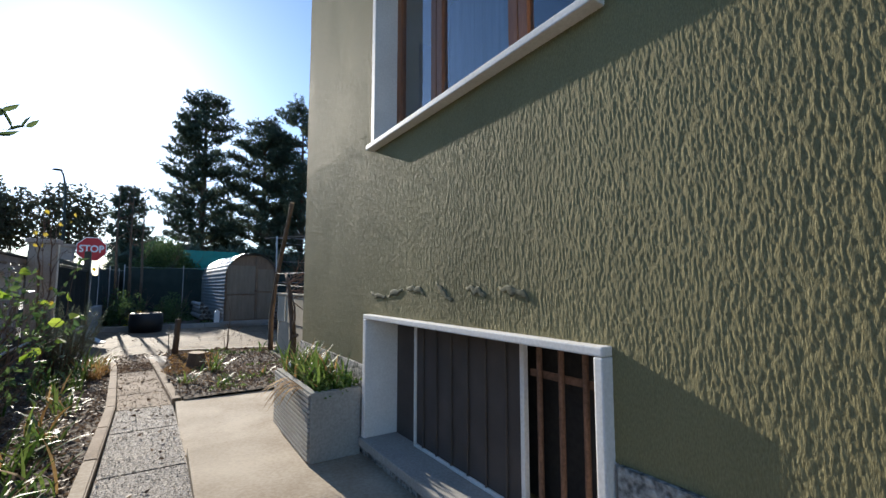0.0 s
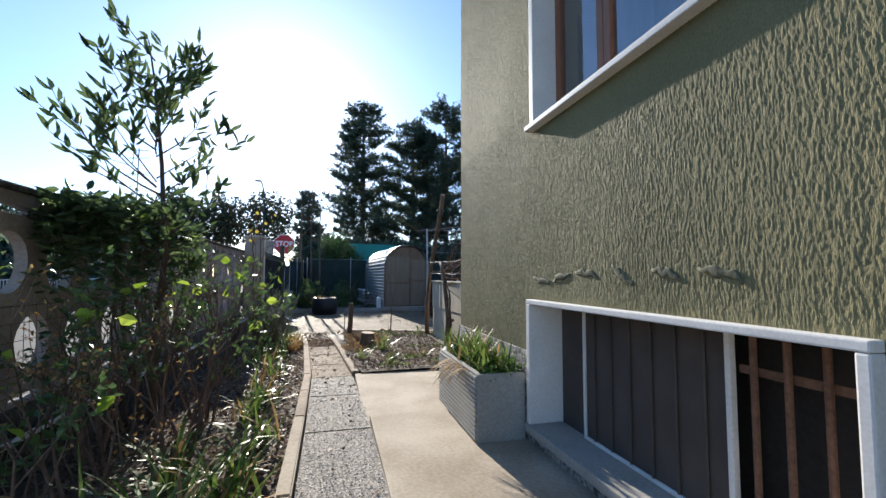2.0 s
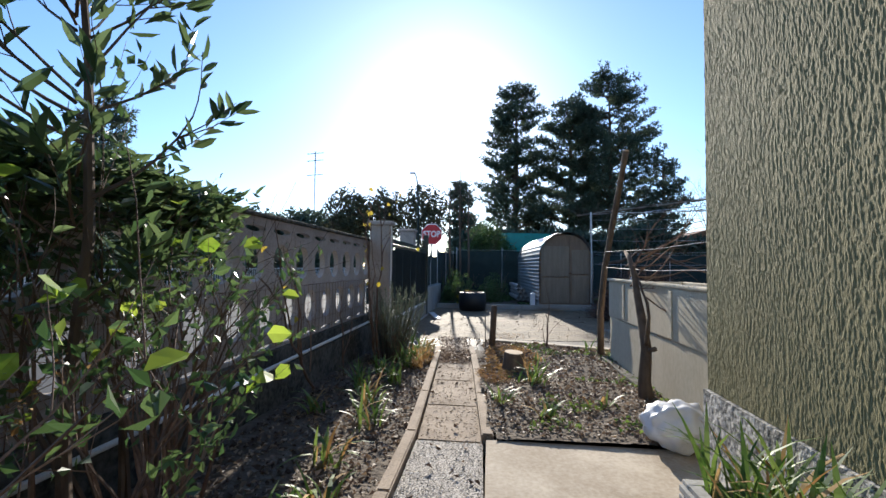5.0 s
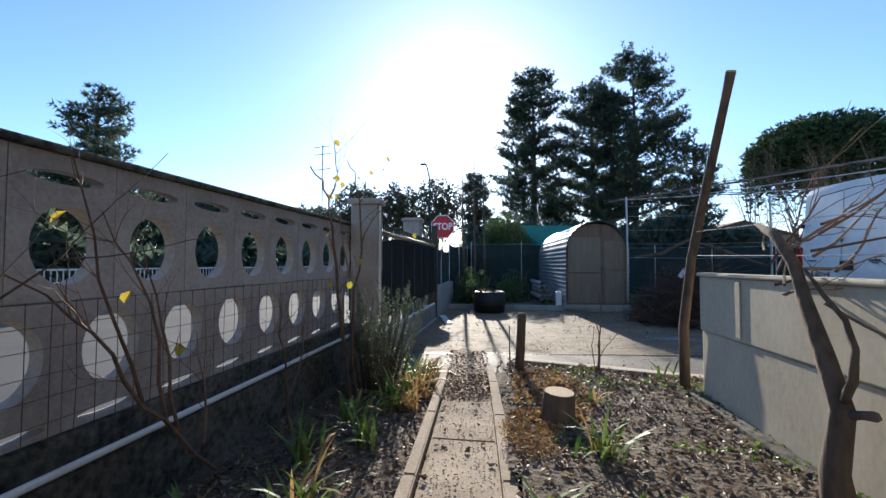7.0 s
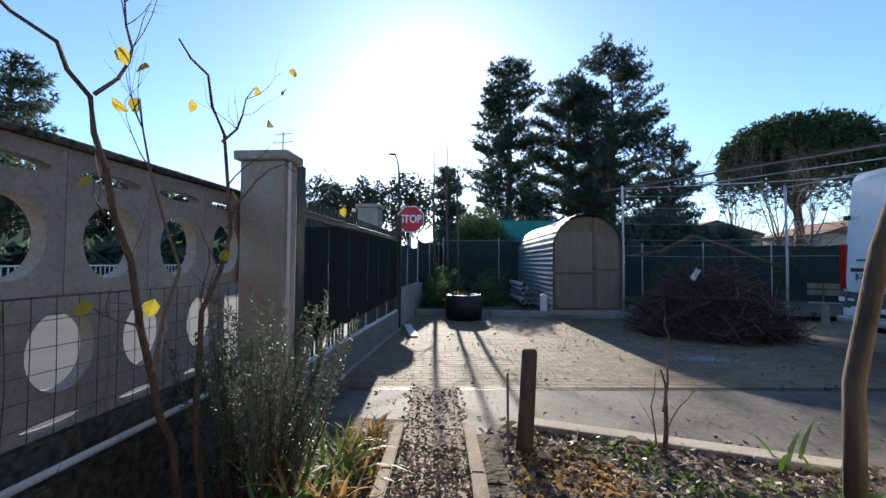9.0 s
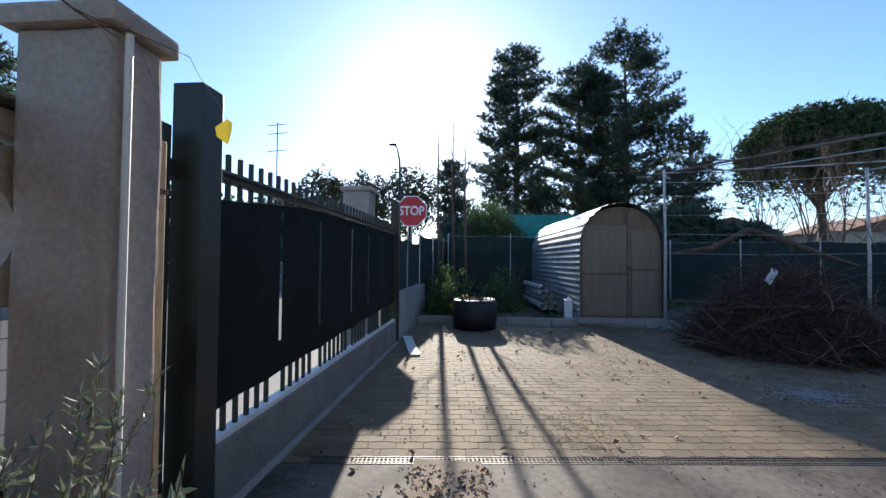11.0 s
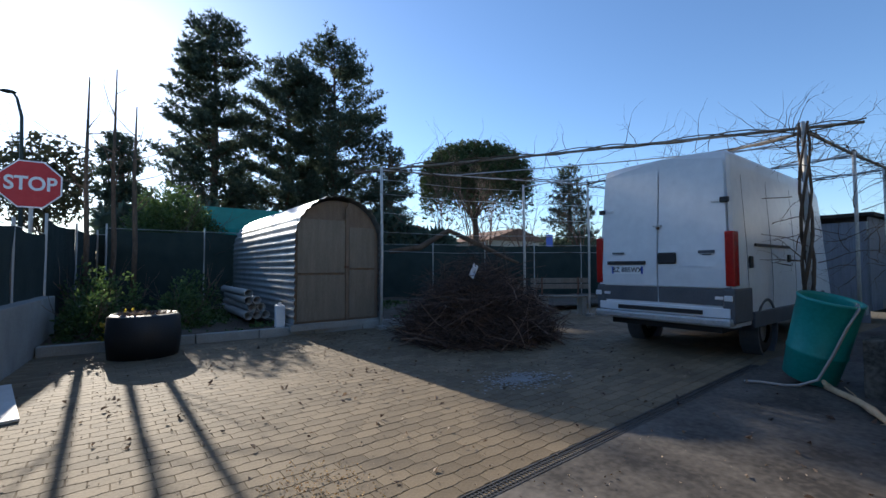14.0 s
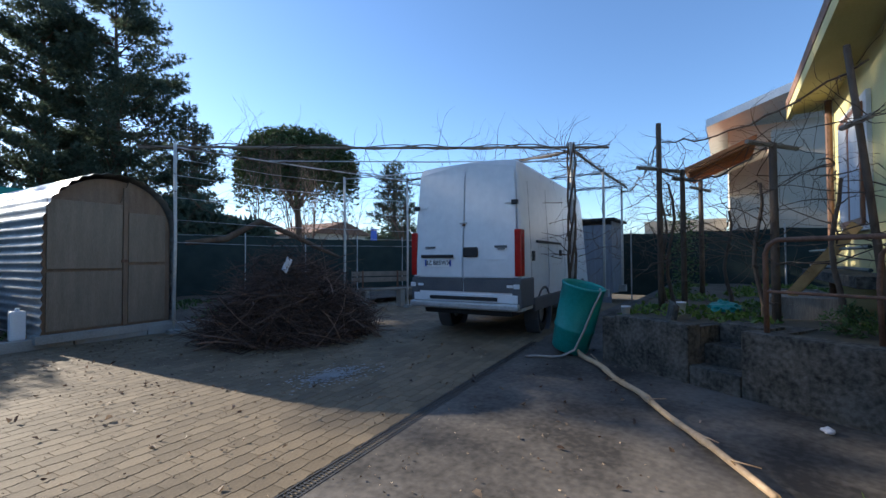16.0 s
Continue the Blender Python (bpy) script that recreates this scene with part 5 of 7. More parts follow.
part("corrugated_skin", corrugated(0.02, 0), "tin", shed, "dull corrugated zinc sheets", smooth=True)
front = bmesh.new()
out = [arch(i / 60) for i in range(61)]
ra = [front.verts.new(sm @ Vector((x * 0.985, 0.03, min(z * 0.985, 2.22) if x < 0.15 else z * 0.985))) for x, z in out]
rb = [front.verts.new(sm @ Vector((x * 0.985, 0.07, min(z * 0.985, 2.22) if x < 0.15 else z * 0.985))) for x, z in out]
front.faces.new(ra)
front.faces.new(rb[::-1])
for i in range(60):
    front.faces.new((ra[i], rb[i], rb[i + 1], ra[i + 1]))
part("front_panel", front, "shed_frame", shed)
# Added sheet fills the open arch, its brown standing for the dark inside.
gable = bmesh.new()
ra = [gable.verts.new(sm @ Vector((x * 0.98, 0.085, z * 0.98))) for x, z in out]
rb = [gable.verts.new(sm @ Vector((x * 0.98, 0.095, z * 0.98))) for x, z in out]
gable.faces.new(ra)
gable.faces.new(rb[::-1])
part("gable_fill", gable, "shed_frame", shed, "brown sheet filling the open arch above the door")
for x0, x1, z0, z1 in ((-0.9, 0.14, 1.05, 2.18), (-0.9, 0.14, 0.06, 1.0), (0.24, 0.86, 1.15, 2.05), (0.24, 0.86, 0.06, 1.1)):
    part("door_panel", block(x0, x1, -0.004, 0.026, z0, z1, bevel=0.006, m=sm), "shed_door", shed, "faded tan panel")
part("door_post", block(0.155, 0.225, -0.01, 0.028, 0.02, 2.5, bevel=0.006, m=sm), "shed_frame", shed)
part("latch", block(0.12, 0.22, -0.03, -0.011, 1.15, 1.2, m=sm), "rust", shed)
part("back_wall", block(-0.94, 0.94, LEN - 0.25, LEN - 0.2, 0, 1.9, m=sm), "shed_frame", shed)
part("foundation", block(-1.05, 1.05, -0.1, LEN, -0.12, 0.015, bevel=0.01, m=sm), "concrete", shed)
for k, (dx, dz) in enumerate(((0, 0), (0.17, 0.0), (0.34, 0.0), (0.09, 0.15), (0.26, 0.15), (0.17, 0.30), (0.02, 0.44), (0.0, 0.3))):
    t = thing("drain_pipe", "grey plastic drain pipe stacked beside the shed", "pipe", (1.55 + dx, 19.5, dz), group="stacked pipes")
    bm = lathe([(0.082, 0), (0.082, 2.6), (0.07, 2.6), (0.07, 0), (0.082, 0)], 16, m=Matrix.Translation((1.55 + dx, 18.5 + random.uniform(0, 0.25), 0.05 + dz)) @ pose(0, 0, 0, -90, 0, 3 + random.uniform(-2, 2)))
    part("pipe", bm, "hose", t, smooth=True)
can = thing("white_canister", "white plastic canister by the shed", "canister", (2.0, 17.86, -0.12))
part("body", block(1.91, 2.09, 17.80, 17.93, -0.13, 0.30, bevel=0.03), "plate", can)
part("cap", tube([(2.0, 17.865, 0.30), (2.0, 17.865, 0.34)], 0.03, 10), "plate", can)
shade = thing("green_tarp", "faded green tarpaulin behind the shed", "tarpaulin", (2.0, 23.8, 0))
bm = block(1.0, 3.6, 25.0, 25.05, -0.1, 3.0)
bmesh.ops.subdivide_edges(bm, edges=bm.edges[:], cuts=8, use_grid_fill=True)
for v in bm.verts:
    v.co += Vector((0, 1, 0.4)) * 0.12 * noise.noise(v.co * 1.2)
part("sheet", bm, "barrel", shade)

# brush heap
heap = thing("brush_heap", "large heap of cut brown brushwood on the yard", "brush heap", (4.85, 15.7, YARD))
bm = bmesh.new()
bmesh.ops.create_icosphere(bm, subdivisions=4, radius=1.0)
for v in bm.verts:
    n = v.co.normalized()
    f = 1 + 0.35 * noise.noise(n * 2.3)
    v.co = Vector((4.95 + n.x * 1.0 * f, 15.6 + n.y * 0.8 * f, YARD + max(-0.02, n.z * 0.75 * f)))
part("core", bm, "brush", heap, "dense dark core of twigs")
bm = bmesh.new()
for k in range(4600):
    a = random.uniform(0, 6.28)
    r = math.sqrt(random.random())
    c = vec(5.0 + 1.4 * r * math.cos(a), 15.5 + 1.2 * r * math.sin(a), YARD + 0.03 + random.uniform(0.1, 1.35) * (1 - r ** 2.6) * (0.95 + 0.2 * math.sin(2 * a + 1)))
    d = (rand_dir(-0.5, 0.9) + vec(math.cos(a), math.sin(a), 0) * 0.5).normalized()
    L = random.uniform(0.3, 1.1)
    bend = rand_dir() * 0.3 * L
    pts = [c - d * L / 2, c + bend, c + d * L / 2 + bend * 0.4]
    pts = [vec(p.x, p.y, max(p.z, YARD + 0.01)) for p in pts]
    r0 = random.choice((0.0025, 0.003, 0.004, 0.005, 0.008))
    tube(pts, [r0, r0 * 0.8, r0 * 0.4], 4, bm, False)
tagged(part("brushwood", bm, "brush", heap), kind="stuff")
bm = bmesh.new()
for k in range(260):
    a, r = random.uniform(0, 6.28), math.sqrt(random.random())
    c = vec(5.0 + 1.45 * r * math.cos(a), 15.45 + 1.3 * r * math.sin(a), YARD + 0.04 + random.uniform(0.5, 1.35) * (1 - r ** 2.6))
    d = (rand_dir(-0.3, 0.7) + vec(math.cos(a), math.sin(a), 0.2) * 0.6).normalized()
    pts = [c - d * 0.5]
    for i in range(5):
        d = (d + rand_dir() * 0.25).normalized()
        q = pts[-1] + d * random.uniform(0.12, 0.3)
        pts.append(vec(q.x, q.y, max(q.z, YARD + 0.012)))
    r0 = random.choice((0.006, 0.008, 0.011, 0.016))
    tube(pts, [r0, r0 * 0.9, r0 * 0.75, r0 * 0.6, r0 * 0.45, r0 * 0.25], 5, bm, False)
tagged(part("branch_wood", bm, "twig", heap, "paler bent branches"), kind="stuff")
scrap = thing("white_scrap", "scrap of white plastic caught on the brush", "scrap", (4.45, 15.2, 0.75))
bm = block(-0.14, 0.14, -0.05, 0.05, -0.006, 0.006)
bmesh.ops.subdivide_edges(bm, edges=bm.edges[:], cuts=5, use_grid_fill=True)
for v in bm.verts:
    v.co.z += 0.05 * noise.noise(v.co * 12)
bmesh.ops.transform(bm, matrix=pose(4.5, 15.0, 0.95, 60, -50, 20), verts=bm.verts[:])
part("sheet", bm, "bag", scrap)

# tub at the back, planks, end bits
tub = thing("stone_tub", "dark round tub filled with dry leaves", "tub", (-0.1, 17.0, YARD))
part("tub", lathe([(0.0, 0.02), (0.36, 0.02), (0.44, 0.0), (0.47, 0.3), (0.45, 0.58), (0.40, 0.62), (0.36, 0.56), (0.0, 0.52)], 24, m=pose(-0.1, 17.0, YARD)), "black", tub, smooth=True)
s = Soup()
for k in range(260):
    a, r = random.uniform(0, 6.28), random.uniform(0, 0.38)
    s.leaf(vec(-0.1 + r * math.cos(a), 17 + r * math.sin(a), YARD + 0.56 + random.random() * 0.06), rand_dir(-0.1, 0.8), 0.03, 0.06)
s.under("leaves", "litter", tub)
plank = thing("white_plank", "short white-painted plank lying on the pavers", "plank", (-1.1, 15.0, YARD))
part("board", block(-0.08, 0.08, -0.78, 0.78, 0.004, 0.03, bevel=0.004, m=pose(-1.13, 15.0, YARD, 0, 0, 14)), "white_stone", plank)

# peeled branch on the yard
pole = thing("peeled_branch", "long peeled orange branch lying on the yard", "branch", (4.4, 10.0, YARD))
pts = []
for i in range(25):
    f = i / 24
    x, y = 5.90 + (3.10 - 5.90) * f, 10.82 + (9.03 - 10.82) * f
    pts.append((x + 0.03 * math.sin(f * 3.1), y - 0.03 * math.sin(f * 3.1) + 0.01 * math.sin(f * 23), YARD + 0.035 + 0.02 * math.sin(f * 9) ** 2))
bm = tube(pts, [0.03 - 0.008 * i / 24 + (0.008 if i in (0, 6, 13, 19) else 0) for i in range(25)], 9)
for i in (3, 9, 14, 19, 22):
    p = Vector(pts[i])
    tube([p, p + rand_dir(0.1, 0.7) * 0.06, p + rand_dir(0.0, 0.6) * 0.12], [0.008, 0.006, 0.003], 5, bm)
part("branch", bm, "pale_wood", pole, smooth=True)
tube_end = tube([Vector(pts[0]) + vec(0.0, 0.0, 0.0), Vector(pts[0]) + vec(0.06, 0.07, 0.06)], [0.03, 0.018], 8)
part("fork", tube_end, "pale_wood", pole)
litter2 = thing("paper_scrap", "crumpled white paper scrap on the ramp", "scrap", (4.3, 8.6, -0.35))
bm = bmesh.new()
bmesh.ops.create_icosphere(bm, subdivisions=2, radius=0.04)
for v in bm.verts:
    v.co = Vector((4.45, 8.62, yard_z(4.45, 8.62) + 0.02)) + Vector((v.co.x * 1.4, v.co.y, v.co.z * 0.5)) * (1 + 0.5 * noise.noise(v.co * 40))
part("paper", bm, "bag", litter2)

# teal barrel with a hose
barrel = thing("plastic_barrel", "leaning teal plastic barrel with a hose over its rim", "barrel", (6.15, 11.15, YARD))
bmx = Matrix.Translation((6.12, 11.04, YARD + 0.055)) @ Matrix.Rotation(radians(15), 4, Vector((0.957, -0.263, 0)))
part("drum", lathe([(0.0, 0.0), (0.225, 0.0), (0.24, 0.02), (0.26, 0.3), (0.268, 0.31), (0.268, 0.34), (0.262, 0.35), (0.27, 0.62), (0.277, 0.88), (0.287, 0.89), (0.287, 0.915), (0.272, 0.92), (0.265, 0.88), (0.25, 0.35), (0.225, 0.03), (0.0, 0.03)], 32, m=bmx), "barrel", barrel, smooth=True)
hose = thing("garden_hose", "grey hose hanging over the barrel", "hose", (5.9, 11.0, YARD))
hp = [bmx @ Vector(p) for p in ((0.05, -0.17, 0.78), (-0.07, -0.23, 0.93), (-0.14, -0.26, 0.90), (-0.23, -0.23, 0.68), (-0.28, -0.2, 0.4), (-0.33, -0.15, 0.12))] + [vec(5.76, 11.02, YARD + 0.025), vec(5.66, 11.12, YARD + 0.02), vec(5.6, 11.32, YARD + 0.02), vec(5.5, 11.42, YARD + 0.02)]
part("tube", tube(hp, 0.014, 8), "hose", hose, smooth=True)


def lettering(text, size, m, mat, parent, name="lettering", bold=0.0, depth=0.002):
    """Raised letters in the built-in font, laid in the xz plane of m."""
    cu = bpy.data.curves.new(name, "FONT")
    cu.body, cu.size, cu.extrude, cu.offset, cu.align_x, cu.align_y = text, size, depth, bold, "CENTER", "CENTER"
    tmp = new("tmp", cu)
    bpy.context.view_layer.update()
    me = bpy.data.meshes.new_from_object(tmp)
    bpy.data.objects.remove(tmp)
    me.transform(m)
    me.materials.clear()
    me.materials.append(M[mat])
    return settle(new(name, me), parent)


# ---- van ----
van = thing("cargo_van", "white high-roof cargo van parked under the vine pergola", "van", (9.2, 12.85, YARD))
VX, VY, VZ = 6.38, 12.85, YARD


def van_half(z):
    """Half the van's width at a height above the ground."""
    return float(np.interp(z, (0.45, 0.9, 1.5, 2.3, 2.55, 2.68, 2.74, 2.755), (0.97, 1.0, 0.985, 0.94, 0.93, 0.915, 0.86, 0.0)))


def van_rear(z):
    return VX + float(np.interp(z, (0.45, 1.2, 2.3, 2.62, 2.755), (0.02, 0.0, 0.09, 0.12, 0.17)))


zs = [0.45, 0.6, 0.8, 1.0, 1.2, 1.5, 1.8, 2.1, 2.3, 2.45, 2.55, 2.62, 2.68, 2.72, 2.745, 2.755]
bm = bmesh.new()
secs = [0.0, 0.05, 0.4, 1.2, 2.2, 3.2, 4.3, 4.7, 5.05, 5.4, 5.75, 5.85]
rings = []
for i, s_ in enumerate(secs):
    nose = float(np.interp(s_, (0, 4.3, 4.7, 5.05, 5.4, 5.75, 5.85), (2.755, 2.755, 2.6, 2.05, 1.35, 1.2, 1.05)))
    inset = (0.03 if i == 0 else 0.0) + float(np.interp(s_, (4.9, 5.6, 5.85), (0, 0.08, 0.22)))
    row = []
    for side in (1, -1):
        zz = zs if side == 1 else zs[::-1][1:]
        for z in zz:
            f = min(1.0, nose / 2.755)
            zc = 0.45 + (z - 0.45) * (nose - 0.45) / (2.755 - 0.45)
            row.append(bm.verts.new((van_rear(z) + s_ if i < 3 else VX + s_, VY + side * max(0.0, van_half(z) - inset), VZ + (zc if zc < 1.7 else 1.7 + (zc - 1.7) * 1.07))))
    rings.append(row)
for a, b in zip(rings, rings[1:]):
    for k in range(len(a) - 1):
        bm.faces.new((a[k], a[k + 1], b[k + 1], b[k]))
bm.faces.new(rings[0])
bm.faces.new(rings[-1][::-1])
bmesh.ops.recalc_face_normals(bm, faces=bm.faces[:])
vbody = part("body", bm, "van", van, "white sheet-metal body")


def rear_panel(y0, y1, z0, z1, off, thick=0.012, bevel=0.006, n=7):
    """A panel that follows the van's sloping rear."""
    bm = block(0, 1, y0, y1, z0, z1)
    bmesh.ops.bisect_plane(bm, geom=bm.verts[:] + bm.edges[:] + bm.faces[:], plane_co=(0, 0, 1.2), plane_no=(0, 0, 1))
    bmesh.ops.bisect_plane(bm, geom=bm.verts[:] + bm.edges[:] + bm.faces[:], plane_co=(0, 0, 2.3), plane_no=(0, 0, 1))
    for v in bm.verts:
        half = van_half(v.co.z) - 0.055
        y = max(-half, min(half, v.co.y))
        v.co = Vector((van_rear(v.co.z) - off - (thick if v.co.x < 0.5 else 0.0), VY + y, VZ + (v.co.z if v.co.z < 1.7 else 1.7 + (v.co.z - 1.7) * 1.07)))
    bmesh.ops.bevel(bm, geom=bm.edges[:], offset=bevel, segments=2, affect="EDGES")
    return bm


for y0, y1 in ((-1.0, -0.008), (0.008, 1.0)):
    d = part("rear_door", rear_panel(y0, y1, 0.96, 2.60, 0.0), "van", van, "white rear door")
    part("door_skirt", rear_panel(y0, y1, 0.73, 0.95, 0.0), "van_grey", d, "dark grey lower door band")
part("plate_lamp_bar", block(VX - 0.04, VX - 0.013, VY + 0.17, VY + 0.80, VZ + 1.27, VZ + 1.325, bevel=0.008), "black", van)
plate = part("licence_plate", block(VX - 0.022, VX - 0.013, VY + 0.21, VY + 0.73, VZ + 1.13, VZ + 1.245, bevel=0.002), "plate", van, "white licence plate with blue ends")
for y in (0.695, 0.212):
    part("blue_band", block(VX - 0.024, VX - 0.0225, VY + y, VY + y + 0.034, VZ + 1.133, VZ + 1.242), "blue", plate)
facing = pose(VX - 0.0235, VY + 0.47, VZ + 1.188, 90, 0, -90)
lettering("BZ 885WX", 0.105, facing, "ink", plate, bold=0.0015)
part("door_handle", block(VX - 0.04, VX - 0.013, VY - 0.28, VY - 0.02, VZ + 1.28, VZ + 1.44, bevel=0.02), "black", van)
part("badge", block(VX - 0.018, VX - 0.013, VY + 0.52, VY + 0.72, VZ + 1.43, VZ + 1.46, bevel=0.002), "van_grey", van)
part("badge", block(VX - 0.018, VX - 0.013, VY - 0.78, VY - 0.57, VZ + 1.42, VZ + 1.46, bevel=0.002), "van_grey", van)
part("badge", block(VX - 0.018, VX - 0.013, VY - 0.74, VY - 0.62, VZ + 1.395, VZ + 1.412, bevel=0.002), "van_grey", van)
part("pressed_line", block(VX - 0.016, VX - 0.012, VY - 0.75, VY - 0.12, VZ + 1.235, VZ + 1.25, bevel=0.002), "van", van)
part("lock", tube([(VX + 0.055, VY, VZ + 1.80), (VX + 0.0, VY - 0.01, VZ + 1.80)], 0.022, 10), "rust", van)
part("lock_staple", block(VX + 0.0, VX + 0.05, VY - 0.06, VY + 0.06, VZ + 1.82, VZ + 1.84), "steel", van)
for side in (1, -1):
    y = VY + side * 0.955
    lens = part("tail_light", block(VX - 0.018, VX + 0.16, y - 0.055, y + 0.055, VZ + 0.985, VZ + 1.70, bevel=0.015), "red_lens", van, "tall red tail light")
    part("clear_lens", block(VX - 0.022, VX - 0.017, y - 0.045, y + 0.045, VZ + 1.05, VZ + 1.22, bevel=0.002), "red_lens", lens)
    for z in (0.83, 2.12):
        yy = VY + side * (van_half(z) - 0.045)
        h = part("hinge", block(van_rear(z) - 0.05, van_rear(z) + 0.12, yy - 0.03, yy + 0.065, VZ + z - 0.035, VZ + z + 0.035, bevel=0.006), "black" if z > 2 else "van", van)
        part("hinge_arm", block(van_rear(z) - 0.035, van_rear(z) - 0.013, yy - side * 0.13 - 0.05, yy - side * 0.13 + 0.05, VZ + z - 0.02, VZ + z + 0.02, bevel=0.004), "van", h)
part("bumper", block(VX - 0.12, VX + 0.10, VY - 0.98, VY + 0.98, VZ + 0.47, VZ + 0.57, bevel=0.025), "steel", van, "dented grey step bumper")
part("bumper_lip", block(VX - 0.03, VX + 0.04, VY - 0.95, VY + 0.95, VZ + 0.575, VZ + 0.70, bevel=0.012), "van", van)
part("bumper_gap", block(VX - 0.045, VX - 0.032, VY - 0.62, VY + 0.62, VZ + 0.60, VZ + 0.66, bevel=0.004), "black", van)
for side in (1, -1):
    part("bumper_corner", block(VX - 0.02, VX + 0.65, VY + side * 0.93 - 0.075, VY + side * 0.93 + 0.075, VZ + 0.50, VZ + 0.96, bevel=0.03), "van_grey", van)
    part("side_sill", block(VX + 0.66, VX + 4.6, VY + side * 0.985 - 0.03, VY + side * 0.985 + 0.03, VZ + 0.40, VZ + 0.62, bevel=0.015), "van_grey", van)
    for x in (1.25, 4.45):
        wc = Vector((VX + x, VY + side * 0.86, VZ + 0.34))
        rot = Matrix.Translation(wc) @ pose(0, 0, 0, 90, 0, 0)
        wh = part("wheel", lathe([(0.2, -0.10), (0.30, -0.105), (0.34, -0.08), (0.34, 0.08), (0.30, 0.105), (0.2, 0.10)], 28, m=rot), "rubber", van, smooth=True)
        part("rim", lathe([(0.0, 0.03), (0.08, 0.04), (0.15, 0.02), (0.2, 0.06), (0.2, -0.09), (0.15, -0.05), (0.0, -0.04)], 24, m=rot), "steel", wh, smooth=True)
        part("wheel_arch", lathe([(0.40, -0.12), (0.44, -0.12), (0.44, 0.12), (0.40, 0.12), (0.40, -0.12)], 28, m=rot @ pose(0, 0, 0.02)), "van_grey", wh)
    yy = VY + side * 1.002
    part("slide_rail", block(VX + 0.8, VX + 2.4, yy - 0.015, yy + 0.012, VZ + 1.52, VZ + 1.56, bevel=0.004), "black", van)
    part("fuel_flap", block(VX + 0.55, VX + 0.66, yy - 0.02, yy + 0.006, VZ + 1.22, VZ + 1.38, bevel=0.008), "black", van)
    part("door_handle", block(VX + 2.3, VX + 2.42, yy - 0.02, yy + 0.01, VZ + 1.30, VZ + 1.42, bevel=0.008), "black", van)
    for x in (0.52, 1.55, 2.75, 3.7):
        bm = bmesh.new()
        pts = [(VX + x, VY + side * (van_half(z) + 0.001), VZ + z) for z in (0.7, 1.0, 1.5, 1.9, 2.3, 2.5)]
        part("panel_seam", tube(pts, 0.004, 4, bm), "van_grey", van)
part("chassis", block(VX + 0.1, VX + 5.2, VY - 0.8, VY + 0.8, VZ + 0.36, VZ + 0.46), "black", van)
part("windscreen", block(VX + 4.42, VX + 4.44, VY - 0.75, VY + 0.75, VZ + 1.5, VZ + 2.3, m=Matrix.Translation((VX + 4.43, 0, VZ + 1.9)) @ pose(0, 0, 0, 0, -30, 0) @ Matrix.Translation((-VX - 4.43, 0, -VZ - 1.9))), "black", van)

van.rotation_euler.z, van.scale.z = radians(4), 1.03
van.location += Vector((-0.077, 0.194, 0))

# ---- pergola ----
def metal_pole(x, y, z0, z1, r=0.028, mat="pole_white", label="thin pale metal pergola pole with peeling paint"):
    t = thing("pergola_pole", label, "pole", (x, y, z0), group="pergola poles")
    part("pole", tube([(x, y, z0 - 0.1), (x + 0.02, y, (z0 + z1) / 2), (x, y, z1)], r, 8), mat, t, smooth=True)
    part("foot", block(x - 0.09, x + 0.09, y - 0.09, y + 0.09, z0 - 0.1, z0 + 0.07, bevel=0.015), "concrete", t)
    return t


metal_pole(3.90, 17.38, YARD, 3.12)
metal_pole(7.4, 16.8, YARD, 3.0)
metal_pole(9.3, 16.4, YARD, 3.25)
metal_pole(8.0, 11.55, YARD, 3.15)
metal_pole(10.2, 11.5, 0.26, 3.05)
metal_pole(12.2, 11.5, 0.26, 3.0)
metal_pole(12.4, 16.0, YARD, 3.1)
beams = (((3.6, 18.1, 3.10), (8.5, 11.0, 3.08), 0.024), ((3.90, 17.38, 3.05), (9.3, 16.4, 3.15), 0.014), ((9.3, 16.4, 3.15), (8.0, 11.6, 2.98), 0.022), ((8.0, 11.6, 3.06), (12.6, 11.45, 2.95), 0.026), ((9.3, 16.4, 3.1), (13.0, 15.9, 3.0), 0.016), ((10.2, 11.5, 2.95), (10.6, 16.2, 3.05), 0.02), ((12.2, 11.5, 2.93), (12.4, 16.0, 3.05), 0.02), ((5.6, 17.2, 3.1), (9.2, 11.5, 3.02), 0.012), ((7.4, 16.8, 2.95), (8.6, 11.6, 3.0), 0.012))
for a, b, r in beams:
    t = thing("pergola_beam", "weathered pergola beam pipe overgrown with vines", "beam", tuple((Vector(a) + Vector(b)) / 2), group="pergola beams")
    part("pipe", tube([a, (Vector(a) + Vector(b)) / 2 - vec(0, 0, 0.02), b], r, 7), "old_wood" if r > 0.02 else "steel", t)
for z in (1.35, 1.75, 2.15, 2.55, 2.85):
    w = thing("trellis_wire", "thin sagging trellis wire", "wire", (7, 16.9, z), group="trellis wires")
    part("wire", tube([(3.90, 17.38, z), (5.7, 17.15, z - 0.03), (7.4, 16.8, z), (9.3, 16.4, z + 0.02), (12.4, 16.0, z)], 0.005, 4), "steel", w)
vines = thing("pergola_vine", "bare twisting grape vine over the pergola", "vine", (8.0, 11.7, YARD))
